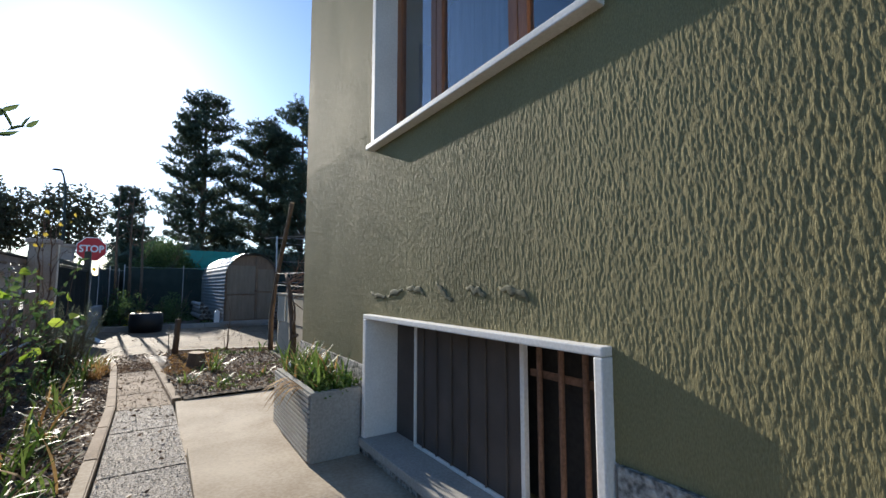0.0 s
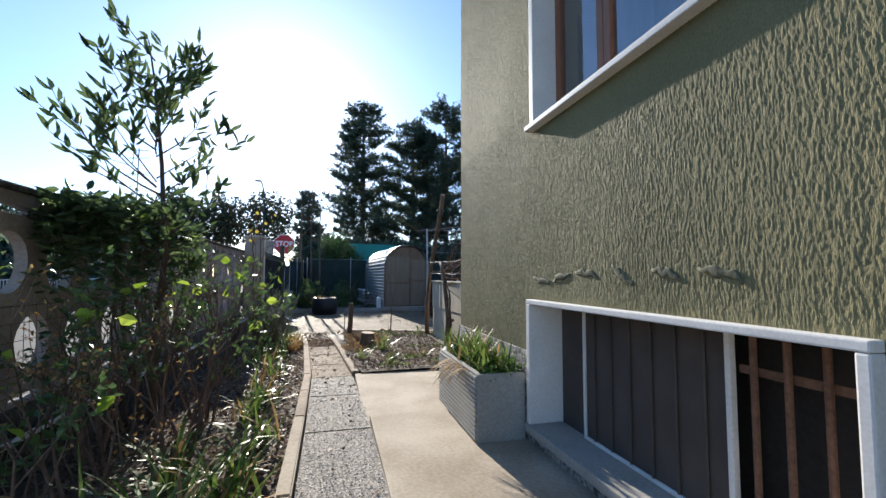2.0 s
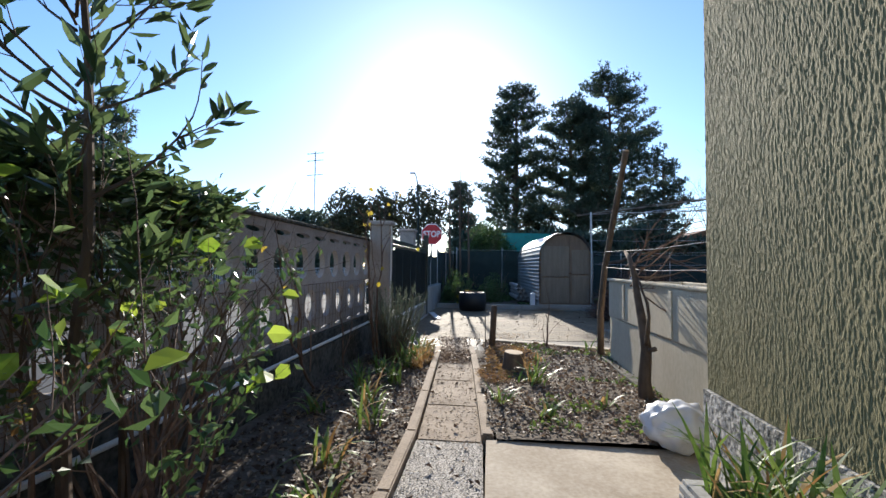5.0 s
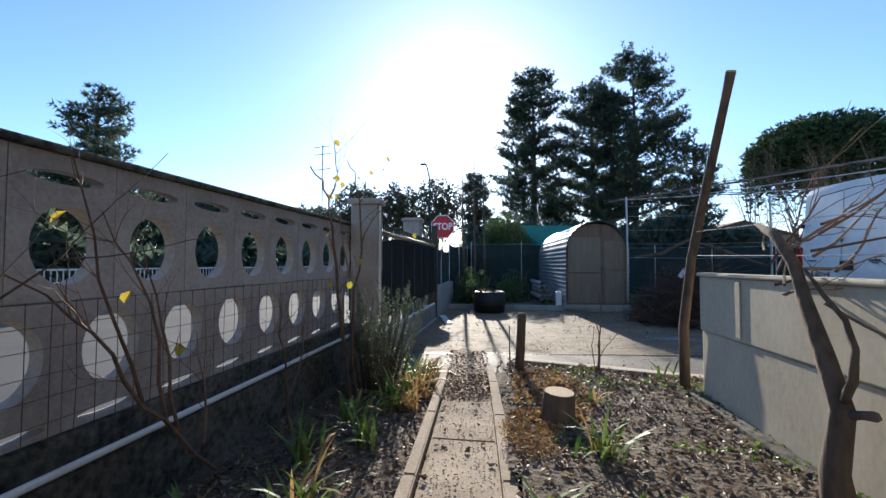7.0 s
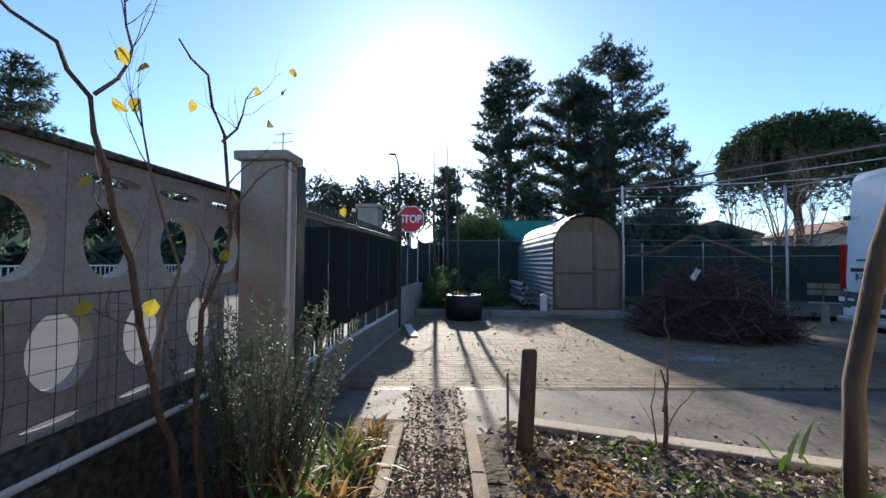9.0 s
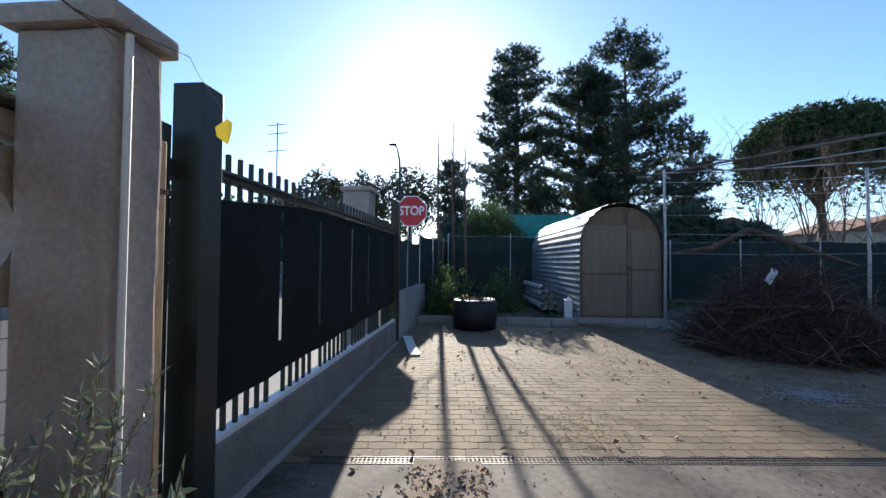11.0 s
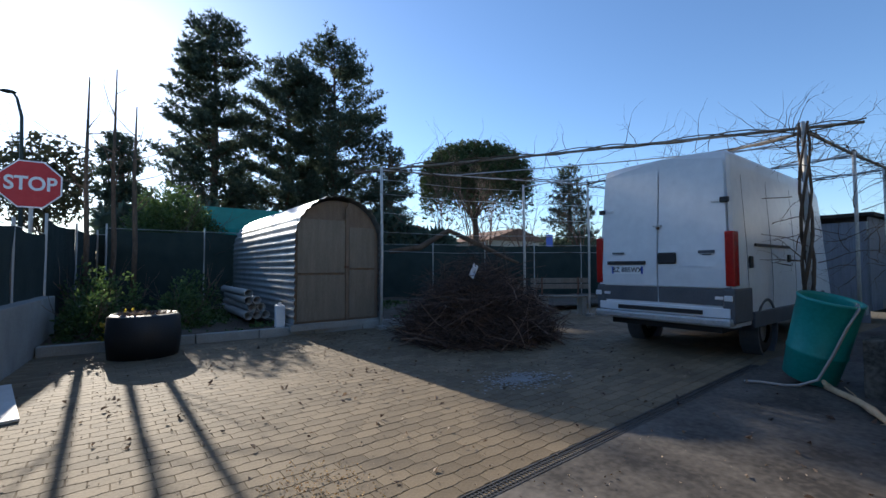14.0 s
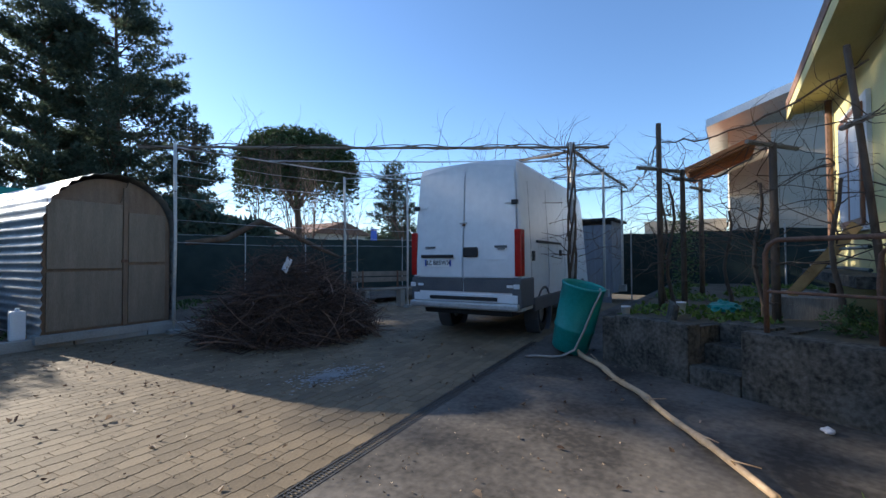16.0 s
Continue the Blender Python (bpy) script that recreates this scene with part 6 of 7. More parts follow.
for k in range(4):
    a = k * 1.6
    bm = tube([(8.0 + 0.07 * math.cos(a + i * 0.9), 11.55 + 0.07 * math.sin(a + i * 0.9), YARD + i * 0.34) for i in range(11)], [0.028 - 0.0012 * i for i in range(11)], 6)
    part("trunk", bm, "bark", vines, smooth=True)
for a, b, r in beams:
    a, b = Vector(a), Vector(b)
    L = (b - a).length
    if r < 0.013:
        continue
    for s_ in range(2):
        ph = random.uniform(0, 6)
        n = int(L * 5)
        part("cane", tube([a.lerp(b, i / n) + vec(0.05 * math.cos(i * 0.9 + ph), 0.05 * math.sin(i * 1.1 + ph), 0.05 * math.sin(i * 0.7 + ph)) for i in range(n + 1)], random.uniform(0.006, 0.011), 5), "bark", vines)
    bm = bmesh.new()
    for k in range(int(L * 9)):
        p = a.lerp(b, random.random())
        twigs(bm, p, vec(random.gauss(0, 0.7), random.gauss(0, 0.7), random.choice((0.9, 0.5, -0.2, -0.6))), random.uniform(0.2, 0.6), 0.006, 1, 0.6, 4, None, 0.03, 2, 0.3)
    tagged(part("shoot_growth", bm, "bark", vines), kind="stuff")
for x, y, n, z0 in ((8.0, 11.55, 34, 1.0), (10.2, 11.5, 18, 0.8), (12.2, 11.5, 14, 0.8)):
    bm = bmesh.new()
    for k in range(n):
        twigs(bm, (x + random.gauss(0, 0.1), y + random.gauss(0, 0.1), random.uniform(z0, 3.05)), rand_dir(-0.5, 0.8), random.uniform(0.3, 0.7), 0.008, 2, 0.6, 4, None, -0.02, 2, 0.3)
    part("cane", bm, "bark", vines)
bm = bmesh.new()
for k in range(40):
    p = vec(3.90, 17.38, random.uniform(1.3, 2.9)).lerp(vec(9.3, 16.4, random.uniform(1.3, 2.9)), random.random())
    twigs(bm, p, vec(random.gauss(0, 1), random.gauss(0, 0.3), random.gauss(0, 0.4)), random.uniform(0.4, 1.0), 0.008, 1, 0.5, 4, None, 0.0, 3, 0.25)
part("cane", bm, "bark", vines)
arm = thing("vine_limb", "thick dark vine limb arched between the poles", "vine", (6.0, 17.5, 1.0))
part("limb", tube([(4.2, 17.6, 1.35), (4.9, 17.5, 1.45), (5.6, 17.4, 1.85), (6.4, 17.3, 1.55), (7.1, 17.2, 1.25), (7.5, 17.1, 1.1)], [0.05, 0.07, 0.06, 0.06, 0.05, 0.03], 7), "bark", arm, smooth=True)

# bench
bench = thing("garden_bench", "weathered wooden garden bench with concrete feet", "bench", (9.3, 17.2, -0.1), -30)
bmx = pose(9.0, 17.0, YARD + 0.05, 0, 0, -30)
for k in range(3):
    part("seat_slat", block(-0.8, 0.8, -0.22 + k * 0.15, -0.09 + k * 0.15, 0.42, 0.46, bevel=0.008, m=bmx), "old_wood", bench)
for z in (0.62, 0.78):
    part("back_slat", block(-0.8, 0.8, 0.26, 0.295, z, z + 0.13, bevel=0.008, m=bmx), "old_wood", bench)
for x in (-0.5, 0.5):
    part("leg", block(x - 0.06, x + 0.06, -0.18, 0.2, -0.06, 0.419, bevel=0.012, m=bmx), "concrete", bench)
    part("back_post", block(x - 0.02, x + 0.02, 0.225, 0.259, 0.3, 0.93, bevel=0.005, m=bmx), "rust", bench)

# upper garden: poles, rail, pots
def cross_pole(x, y, top, bar_z, half, r=0.05, lean=(0, 0), turn=60):
    t = thing("vine_post", "dark wooden vine post with a cross-bar", "post", (x, y, 0.28), group="vine posts")
    part("post", tube([(x, y, 0.2), (x + lean[0] * 0.5, y + lean[1] * 0.5, (0.28 + top) / 2), (x + lean[0], y + lean[1], top)], [r, r * 0.95, r * 0.85], 8), "bark", t, smooth=True)
    c = vec(x + lean[0] * 0.8, y + lean[1] * 0.8, bar_z)
    d = vec(math.cos(radians(turn)), math.sin(radians(turn)), 0)
    part("cross_bar", tube([c - d * half, c + d * half], 0.028, 6), "old_wood", t)
    bm = bmesh.new()
    for k in range(12):
        twigs(bm, c + d * random.uniform(-half, half), rand_dir(-0.5, 0.9), random.uniform(0.25, 0.6), 0.006, 1, 0.6, 4, None, 0.0, 2, 0.3)
    for k in range(6):
        twigs(bm, (x, y, random.uniform(0.4, 1.8)), rand_dir(0.1, 0.9), random.uniform(0.3, 0.6), 0.008, 1, 0.6, 4, None, 0.0, 2, 0.3)
    part("cane", bm, "bark", t)
    return t


cross_pole(7.2, 10.02, 3.0, 2.32, 0.42, 0.042, turn=-35)
cross_pole(7.55, 9.75, 2.35, 2.2, 0.2, 0.04, turn=-35)
cross_pole(6.5, 8.75, 2.35, 2.33, 0.45, 0.045, turn=-35)
cross_pole(5.75, 7.98, 3.05, 2.3, 0.2, 0.034, (0.02, 0.25), turn=20)
cross_pole(9.5, 9.6, 2.5, 2.3, 0.4, 0.045, turn=-20)
for a, b in (((7.2, 10.02, 2.7), (12.2, 11.5, 2.8)), ((7.2, 10.02, 2.75), (5.8, 8.1, 2.9)), ((7.2, 10.02, 2.3), (6.5, 8.75, 2.35))):
    w = thing("vine_cane", "long bare vine cane strung between posts", "vine", tuple(Vector(a).lerp(Vector(b), 0.5)))
    bm = bmesh.new()
    a, b = Vector(a), Vector(b)
    n = 16
    tube([a.lerp(b, i / n) - vec(0, 0, 0.25 * math.sin(math.pi * i / n)) + rand_dir() * 0.03 for i in range(n + 1)], 0.011, 5, bm)
    for k in range(26):
        f = random.random()
        twigs(bm, a.lerp(b, f) - vec(0, 0, 0.25 * math.sin(math.pi * f)), rand_dir(-1, 0.6), random.uniform(0.12, 0.4), 0.005, 1, 0.6, 4, None, 0.0, 2, 0.3)
    part("cane", bm, "bark", w)
for x, y, h in ((7.35, 9.9, 1.9), (6.6, 8.9, 1.7), (8.3, 10.1, 1.8), (7.9, 9.2, 1.5), (6.0, 8.3, 1.6)):
    t = thing("old_vine", "gnarled bare vine trained up a garden post", "vine", (x, y, 0.28), group="old garden vines")
    part("trunk", tube([(x + 0.05 * math.sin(i * 1.3 + x), y + 0.05 * math.cos(i * 1.1 + y), 0.22 + i * h / 7) for i in range(8)], [0.03 - 0.002 * i for i in range(8)], 7), "bark", t, smooth=True)
    bm = bmesh.new()
    for k in range(22):
        twigs(bm, (x, y, random.uniform(0.9, h + 0.4)), rand_dir(-0.3, 0.8), random.uniform(0.35, 0.8), 0.008, 2, 0.6, 4, None, -0.02, 2, 0.3)
    tagged(part("shoot_growth", bm, "bark", t), kind="stuff")
rail = thing("steel_handrail", "rusty bent steel handrail above the retaining wall", "handrail", (5.35, 8.3, 0.33))
rp = [RWM @ Vector(p) for p in ((0.12, -0.36, 0.3), (0.12, -0.36, 1.06), (0.12, -0.39, 1.14), (0.12, -0.46, 1.18), (0.12, -1.75, 1.18), (0.12, -1.82, 1.14), (0.12, -1.85, 1.04), (0.12, -1.85, 0.3))]
part("tube", tube(rp, 0.022, 8), "rust", rail, smooth=True)
part("mid_rail", tube([RWM @ Vector((0.12, -0.36, 0.72)), RWM @ Vector((0.12, -1.85, 0.72))], 0.014, 7), "rust", rail)
hoop = thing("steel_hoop", "bent rusty steel hoop standing by the rail", "hoop", tuple(RWM @ Vector((0.5, -1.05, 0.3))))
part("tube", tube([RWM @ Vector(p) for p in ((0.5, -1.0, 0.28), (0.5, -0.99, 0.8), (0.5, -1.01, 1.05), (0.5, -1.09, 1.15), (0.5, -1.2, 1.12), (0.5, -1.26, 0.95), (0.5, -1.27, 0.28))], 0.02, 8), "rust", hoop, smooth=True)
edging = thing("stone_edging", "leaning stone slab edging the garden path", "edging", (5.9, 9.75, 0.3))
part("slab", block(-0.3, 0.3, -0.03, 0.03, -0.05, 0.2, bevel=0.015, m=pose(5.95, 9.78, 0.3, 12, 0, 10)), "mossy", edging)
for x, y, h in ((6.1, 10.3, 0.12), (6.6, 9.72, 0.16)):
    t = thing("white_pot", "small white plastic pot on the soil", "pot", (x, y, 0.29))
    part("pot", lathe([(0.0, 0.0), (0.04, 0.0), (0.055, h), (0.06, h), (0.06, h + 0.015), (0.05, h + 0.015), (0.04, 0.02), (0.0, 0.02)], 16, m=pose(x, y, 0.28)), "plate", t, smooth=True)
frame_box = thing("cold_frame", "low timber cold frame on the garden ground", "cold frame", (7.4, 8.4, 0.3))
for x0, x1, y0, y1 in ((6.8, 8.6, 8.75, 8.79), (6.8, 8.6, 8.1, 8.14), (6.8, 6.84, 8.141, 8.749), (8.56, 8.6, 8.141, 8.749)):
    part("board", block(x0, x1, y0, y1, 0.25, 0.55, bevel=0.008), "old_wood", frame_box)
part("lid", block(6.85, 8.55, 8.15, 8.74, 0.50, 0.53), "old_wood", frame_box)
board = thing("yellow_plank", "yellow plank leaning against the rail", "plank", (6.9, 8.9, 0.3))
part("board", block(-0.06, 0.06, -0.015, 0.015, 0, 1.1, bevel=0.004, m=pose(7.3, 8.55, 0.53, 0, -38, 60)), "dry", board)
rag = thing("teal_sheet", "crumpled teal plastic sheet on the garden path", "sheet", (7.3, 9.3, 0.3))
bm = bmesh.new()
bmesh.ops.create_icosphere(bm, subdivisions=3, radius=0.17)
for v in bm.verts:
    n = v.co.normalized()
    v.co = Vector((7.3, 9.25, 0.31)) + Vector((n.x * 0.3, n.y * 0.2, max(0, n.z) * 0.12)) * (1 + 0.5 * noise.noise(n * 4))
part("sheet", bm, "barrel", rag)
for x, y, h in ((5.75, 8.25, 0.32), (5.8, 7.8, 0.4), (5.7, 7.5, 0.35)):
    t = thing("garden_herb", "low bushy green herb behind the wall", "plant", (x, y, 0.3))
    s = Soup()
    for k in range(500):
        a, r = random.uniform(0, 6.28), random.uniform(0, 0.24)
        s.leaf(vec(x + r * math.cos(a), y + r * math.sin(a), 0.29 + random.random() * h * (1 - r * 2)), rand_dir(-0.2, 1), 0.02, 0.05)
    s.under("leaves", "leaf", t)
bush = thing("ivy_post", "ivy-covered post in the garden", "plant", (9.7, 9.9, 0.3))
s = Soup()
for k in range(1600):
    a, z = random.uniform(0, 6.28), random.uniform(0.2, 1.9)
    r = abs(random.gauss(0, 0.18)) * (1.2 - abs(z - 1.5) * 0.4)
    s.leaf(vec(9.7 + r * math.cos(a), 9.9 + r * math.sin(a), z), rand_dir(-0.5, 0.7), 0.035, 0.06)
s.under("leaves", "leaf", bush)

# grey garden hut
hut = thing("garden_hut", "small grey boarded garden hut", "hut", (13.9, 12.6, 0.2))
for k in range(9):
    part("board", block(13.2, 13.23, 12.0 + k * 0.15, 12.146 + k * 0.15, YARD, 2.0, bevel=0.004), "grey_shed", hut)
for k in range(8):
    part("board", block(13.231 + k * 0.17, 13.397 + k * 0.17, 11.97, 11.999, 0.0, 2.1, bevel=0.004), "grey_shed", hut)
part("roof", block(13.05, 14.8, 11.85, 13.45, 2.11, 2.19, bevel=0.01), "dark", hut, "dark felt roof")
part("back_wall", block(13.24, 14.6, 13.3, 13.33, YARD, 2.1), "grey_shed", hut)

# ---- boundary fences with dark net ----
def net_fence(pts, top, name="net_fence", label="dark green net fence on steel posts", base=-0.2, sag=0.05):
    t = thing(name, label, "fence", (*pts[0], base), kind="structure")
    for (xa, ya), (xb, yb) in zip(pts, pts[1:]):
        a, b = vec(xa, ya, 0), vec(xb, yb, 0)
        L = (b - a).length
        n = max(1, round(L / 2.0))
        for i in range(n):
            p, q = a.lerp(b, i / n), a.lerp(b, (i + 1) / n)
            bm = bmesh.new()
            side = (q - p).normalized().cross(vec(0, 0, 1)) * 0.01
            cols = []
            for j in range(9):
                c = p.lerp(q, 0.008 + 0.984 * j / 8)
                col = []
                for k in range(6):
                    z = base + (top - base - sag * math.sin(math.pi * j / 8)) * k / 5
                    d = c + side * 4 * noise.noise(Vector((c.x * 1.5, c.y * 1.5, z * 1.5))) + vec(0, 0, z)
                    col.append((bm.verts.new(d - side * 0.3), bm.verts.new(d + side * 0.3)))
                cols.append(col)
            for u, w in zip(cols, cols[1:]):
                for k in range(5):
                    for s_ in (0, 1):
                        bm.faces.new((u[k][s_], w[k][s_], w[k + 1][s_], u[k + 1][s_]))
            part("net", bm, "net", t)
            part("post", tube([p + vec(0, 0, base - 0.3), p + vec(0, 0, top + 0.12)], 0.024, 6), "steel", t)
        part("top_wire", tube([a + vec(0, 0, top + 0.01), b + vec(0, 0, top + 0.01)], 0.007, 4), "steel", t)
    return t


net_fence([(-1.6, 19.2), (-1.3, 23.0), (6.8, 23.9), (16.6, 20.2), (15.4, 9.8), (15.0, 4.0)], 1.85)
net_fence([(-1.6, 15.5), (-1.6, 19.1)], 1.6, base=0.55, label="dark green net fence above the low wall")
net_fence([(-1.1, 22.75), (3.2, 23.05)], 2.0, label="tall dark net screen behind the yard")
# Added trees: their trunks cast the thin shadows across the yard.
for x, y, h in ((-1.25, 20.6, 5.0), (-0.85, 21.2, 5.5), (-0.45, 20.8, 4.6)):
    t = thing("shadow_tree", "thin bare tree added behind the yard to cast a shadow", "tree", (x, y, -0.15), group="young bare trees")
    bm = bmesh.new()
    tube([(x, y, -0.2), (x + 0.03, y, 1.5), (x - 0.02, y + 0.05, 3.0), (x, y, h)], [0.055, 0.05, 0.04, 0.012], 7, bm)
    part("trunk", bm, "bark", t, smooth=True)
    bm = bmesh.new()
    for k in range(6):
        twigs(bm, (x, y, random.uniform(2.2, h - 0.4)), rand_dir(0.2, 0.9), random.uniform(0.5, 0.9), 0.014, 2, 0.5, 4, None, 0.1, 2)
    part("limb", bm, "twig", t)
for x, y, h, r, m_ in ((-0.9, 18.4, 0.8, 0.45, "leaf"), (-0.6, 19.3, 1.0, 0.6, "leaf"), (0.4, 19.0, 0.8, 0.5, "leaf"), (0.7, 20.2, 1.0, 0.6, "leaf"), (-1.0, 20.0, 1.2, 0.5, "leaf"), (-0.4, 17.9, 0.5, 0.3, "yellow_leaf")):
    t = thing("garden_bush", "low dense bush behind the yard kerb", "bush", (x, y, -0.13))
    s = Soup()
    for k in range(900 if m_ == "leaf" else 200):
        d = rand_dir(-0.1, 1)
        f = (0.55 + 0.45 * random.random()) * (1 + 0.4 * noise.noise(d * 2.5 + vec(x, y, 0)))
        s.leaf(vec(x + d.x * r * f, y + d.y * r * f, -0.13 + max(0.02, d.z) * h * f), (d + rand_dir()).normalized(), 0.045, 0.08)
    s.under("foliage", m_, t)
    bm = bmesh.new()
    for k in range(7):
        twigs(bm, (x, y, -0.15), rand_dir(0.4, 1), h * 0.8, 0.012, 1, 0.5, 4)
    part("woody_stem", bm, "twig", t)

# evergreen thicket beyond the net fence
thicket = thing("evergreen_thicket", "dense dark evergreen thicket behind the net fence", "bush", (0.35, 24.4, -0.2))
s = Soup()
for k in range(15000):
    d = rand_dir(-0.95, 1)
    f = random.random() ** 0.4 * (1 + 0.35 * noise.noise(d * 2.6 + vec(3, 7, 1)))
    s.leaf(vec(0.35 + d.x * 1.3 * f, 24.4 + d.y * 0.75 * f, 1.55 + d.z * 1.75 * f), (d + rand_dir()).normalized(), 0.05, 0.10)
s.under("foliage", "leaf", thicket)
bm = bmesh.new()
for k in range(9):
    twigs(bm, (0.35 + random.uniform(-0.5, 0.5), 24.4, -0.25), rand_dir(0.7, 1), 2.0, 0.03, 2, 0.5, 5)
part("woody_stem", bm, "bark", thicket)

# ---- stop sign and street lamp ----
sign = thing("stop_sign", "red octagonal stop sign with white border on a pole", "road sign", (-1.87, 19.55, -0.3))
sgm = pose(-1.87, 19.5, 2.5, 90, 0, 2)


def octagon(r, y0, y1):
    bm = bmesh.new()
    pts = [(r * math.cos(math.pi / 8 + k * math.pi / 4), r * math.sin(math.pi / 8 + k * math.pi / 4)) for k in range(8)]
    f = [bm.verts.new(sgm @ Vector((x, z, y1))) for x, z in pts]
    b = [bm.verts.new(sgm @ Vector((x, z, y0))) for x, z in pts]
    bm.faces.new(f)
    bm.faces.new(b[::-1])
    for k in range(8):
        bm.faces.new((f[k], b[k], b[(k + 1) % 8], f[(k + 1) % 8]))
    bmesh.ops.recalc_face_normals(bm, faces=bm.faces[:])
    return bm


part("rim", octagon(0.45, 0.0, 0.02), "stop_white", sign, "white border")
part("plate", octagon(0.425, 0.0205, 0.024), "stop_red", sign)
lettering("STOP", 0.34, sgm @ Matrix.Translation((0, 0.0, 0.0265)) @ Matrix.Diagonal((0.85, 1.0, 1, 1)), "stop_white", sign, bold=0.008)
part("pole", tube([(-1.87, 19.55, -0.5), (-1.87, 19.55, 2.85)], 0.03, 8), "steel", sign)
slamp = thing("street_lamp", "tall curved street lamp beyond the yard", "street lamp", (-4.6, 31.5, -0.4))
part("pole", tube([(-4.45, 31.5, -0.5), (-4.5, 31.5, 4.5), (-4.55, 31.5, 6.8), (-4.7, 31.5, 7.5), (-4.8, 31.5, 7.66)], [0.08, 0.07, 0.055, 0.045, 0.04], 8), "gate", slamp)
part("head", lathe([(0.0, 0.07), (0.12, 0.06), (0.2, 0.0), (0.16, -0.06), (0.0, -0.08)], 14, m=Matrix.Translation((-4.95, 31.5, 7.7)) @ Matrix.Diagonal((1.3, 0.7, 0.8, 1))), "gate", slamp, smooth=True)

# ---- far trees ----
def conifer(x, y, h, width, label, base=1.2, ragged=0.35, mat="needle", lower=0.09, name="conifer_tree", tufts=1.0, droop=-0.12, power=0.5):
    t = thing(name, label, "tree", (x, y, -0.6))
    bm, s = bmesh.new(), Soup()
    tube([(x, y, -0.8), (x + 0.1, y, h * 0.5), (x, y, h * 0.97)], [0.35, 0.22, 0.04], 8, bm)
    whorls = int(h * 1.55)
    for i in range(whorls):
        f = lower + (1 - lower) * (i + random.uniform(-0.3, 0.3)) / whorls
        z = h * min(0.985, f)
        reach = width * (1 - f) ** power * (1 if f > lower + 0.1 else 0.75) + 0.25
        for k in range(7):
            a = random.uniform(0, 6.28)
            L = reach * random.uniform(1 - ragged, 1 + ragged * 0.5)
            d = vec(math.cos(a), math.sin(a), random.uniform(droop, 0.35))
            p, pts = vec(x, y, z), [vec(x, y, z)]
            for j in range(4):
                d = (d + vec(0, 0, 0.10) + rand_dir() * 0.10).normalized()
                p = p + d * L / 4
                pts.append(p)
            tube(pts, [0.05, 0.04, 0.03, 0.02, 0.01], 4, bm, False)
            for j in range(int((7 + L * 13) * tufts)):
                g = random.uniform(0.18, 1) ** 0.7 * 4
                q = pts[min(3, int(g))].lerp(pts[min(3, int(g)) + 1], g - min(3, int(g)))
                e = (d * 0.7 + rand_dir(-0.4, 0.5) * 1.1).normalized()
                q2 = q + e * random.uniform(0.15, 0.5)
                for _ in range(6):
                    w = (e + rand_dir() * 0.9).normalized()
                    r = q2 + w * random.uniform(0.16, 0.38)
                    side = w.cross(rand_dir()).normalized() * 0.038
                    s.face(q2 - side, q2 + side, r)
    part("trunk", bm, "bark", t)
    s.under("crown", mat, t)
    return t


conifer(2.7, 41.0, 17.6, 4.0, "tall dark pine with ragged layered branches", ragged=0.45, tufts=1.8, power=0.42, name="pine_tree")
conifer(11.0, 41.4, 18.4, 6.2, "tall dense blue-green conifer", ragged=0.3, tufts=1.5, power=0.42)
conifer(7.8, 42.5, 16.8, 5.2, "tall dark conifer among others", ragged=0.3, tufts=1.5)
conifer(14.6, 39.0, 10.4, 2.6, "smaller dark conifer with open branches", ragged=0.5)
conifer(33.0, 37.0, 10.5, 2.7, "dark conifer behind the bench", ragged=0.35)
conifer(-22.0, 24.5, 10.6, 3.3, "dark green conifer beyond the road", ragged=0.3)
conifer(-2.1, 40.0, 8.8, 1.5, "narrow dark evergreen tree beyond the yard", ragged=0.25, lower=0.2, name="evergreen_tree", tufts=1.6)

stone = thing("stone_pine", "umbrella-shaped stone pine with flat dense crown", "tree", (27.0, 44.3, -0.6))
bm, s = bmesh.new(), Soup()
c0 = vec(27.0, 44.3, 0)
tube([c0 + vec(0, 0, -0.8), c0 + vec(0.2, 0, 4), c0 + vec(-0.1, 0, 7.5)], [0.4, 0.33, 0.25], 8, bm)
for k in range(26):
    a = random.uniform(0, 6.28)
    r = random.uniform(1.0, 4.6)
    twigs(bm, c0 + vec(0, 0, random.uniform(4.5, 7.5)), vec(math.cos(a) * r, math.sin(a) * r, 4.2), 4.4, 0.12, 1, 0.5, 5)
for k in range(11500):
    a, u = random.uniform(0, 6.28), math.sqrt(random.random())
    rim = 5.7 * (1 + 0.12 * noise.noise(vec(math.cos(a) * 2, math.sin(a) * 2, 0)))
    top = 13.6 - 2.6 * u ** 3.2 + 0.5 * noise.noise(vec(u * rim * math.cos(a) * 0.8, u * rim * math.sin(a) * 0.8, 1))
    z = top - abs(random.gauss(0, 1.5)) * (1.5 - 0.5 * u) - (random.random() ** 3) * 2.6
    q = c0 + vec(u * rim * math.cos(a), u * rim * math.sin(a), z)
    for _ in range(6):
        w = rand_dir(-0.3, 1)
        side = w.cross(rand_dir()).normalized() * 0.07
        s.face(q - side, q + side, q + w * random.uniform(0.2, 0.42))
part("trunk", bm, "bark", stone)
s.under("crown", "pine", stone)


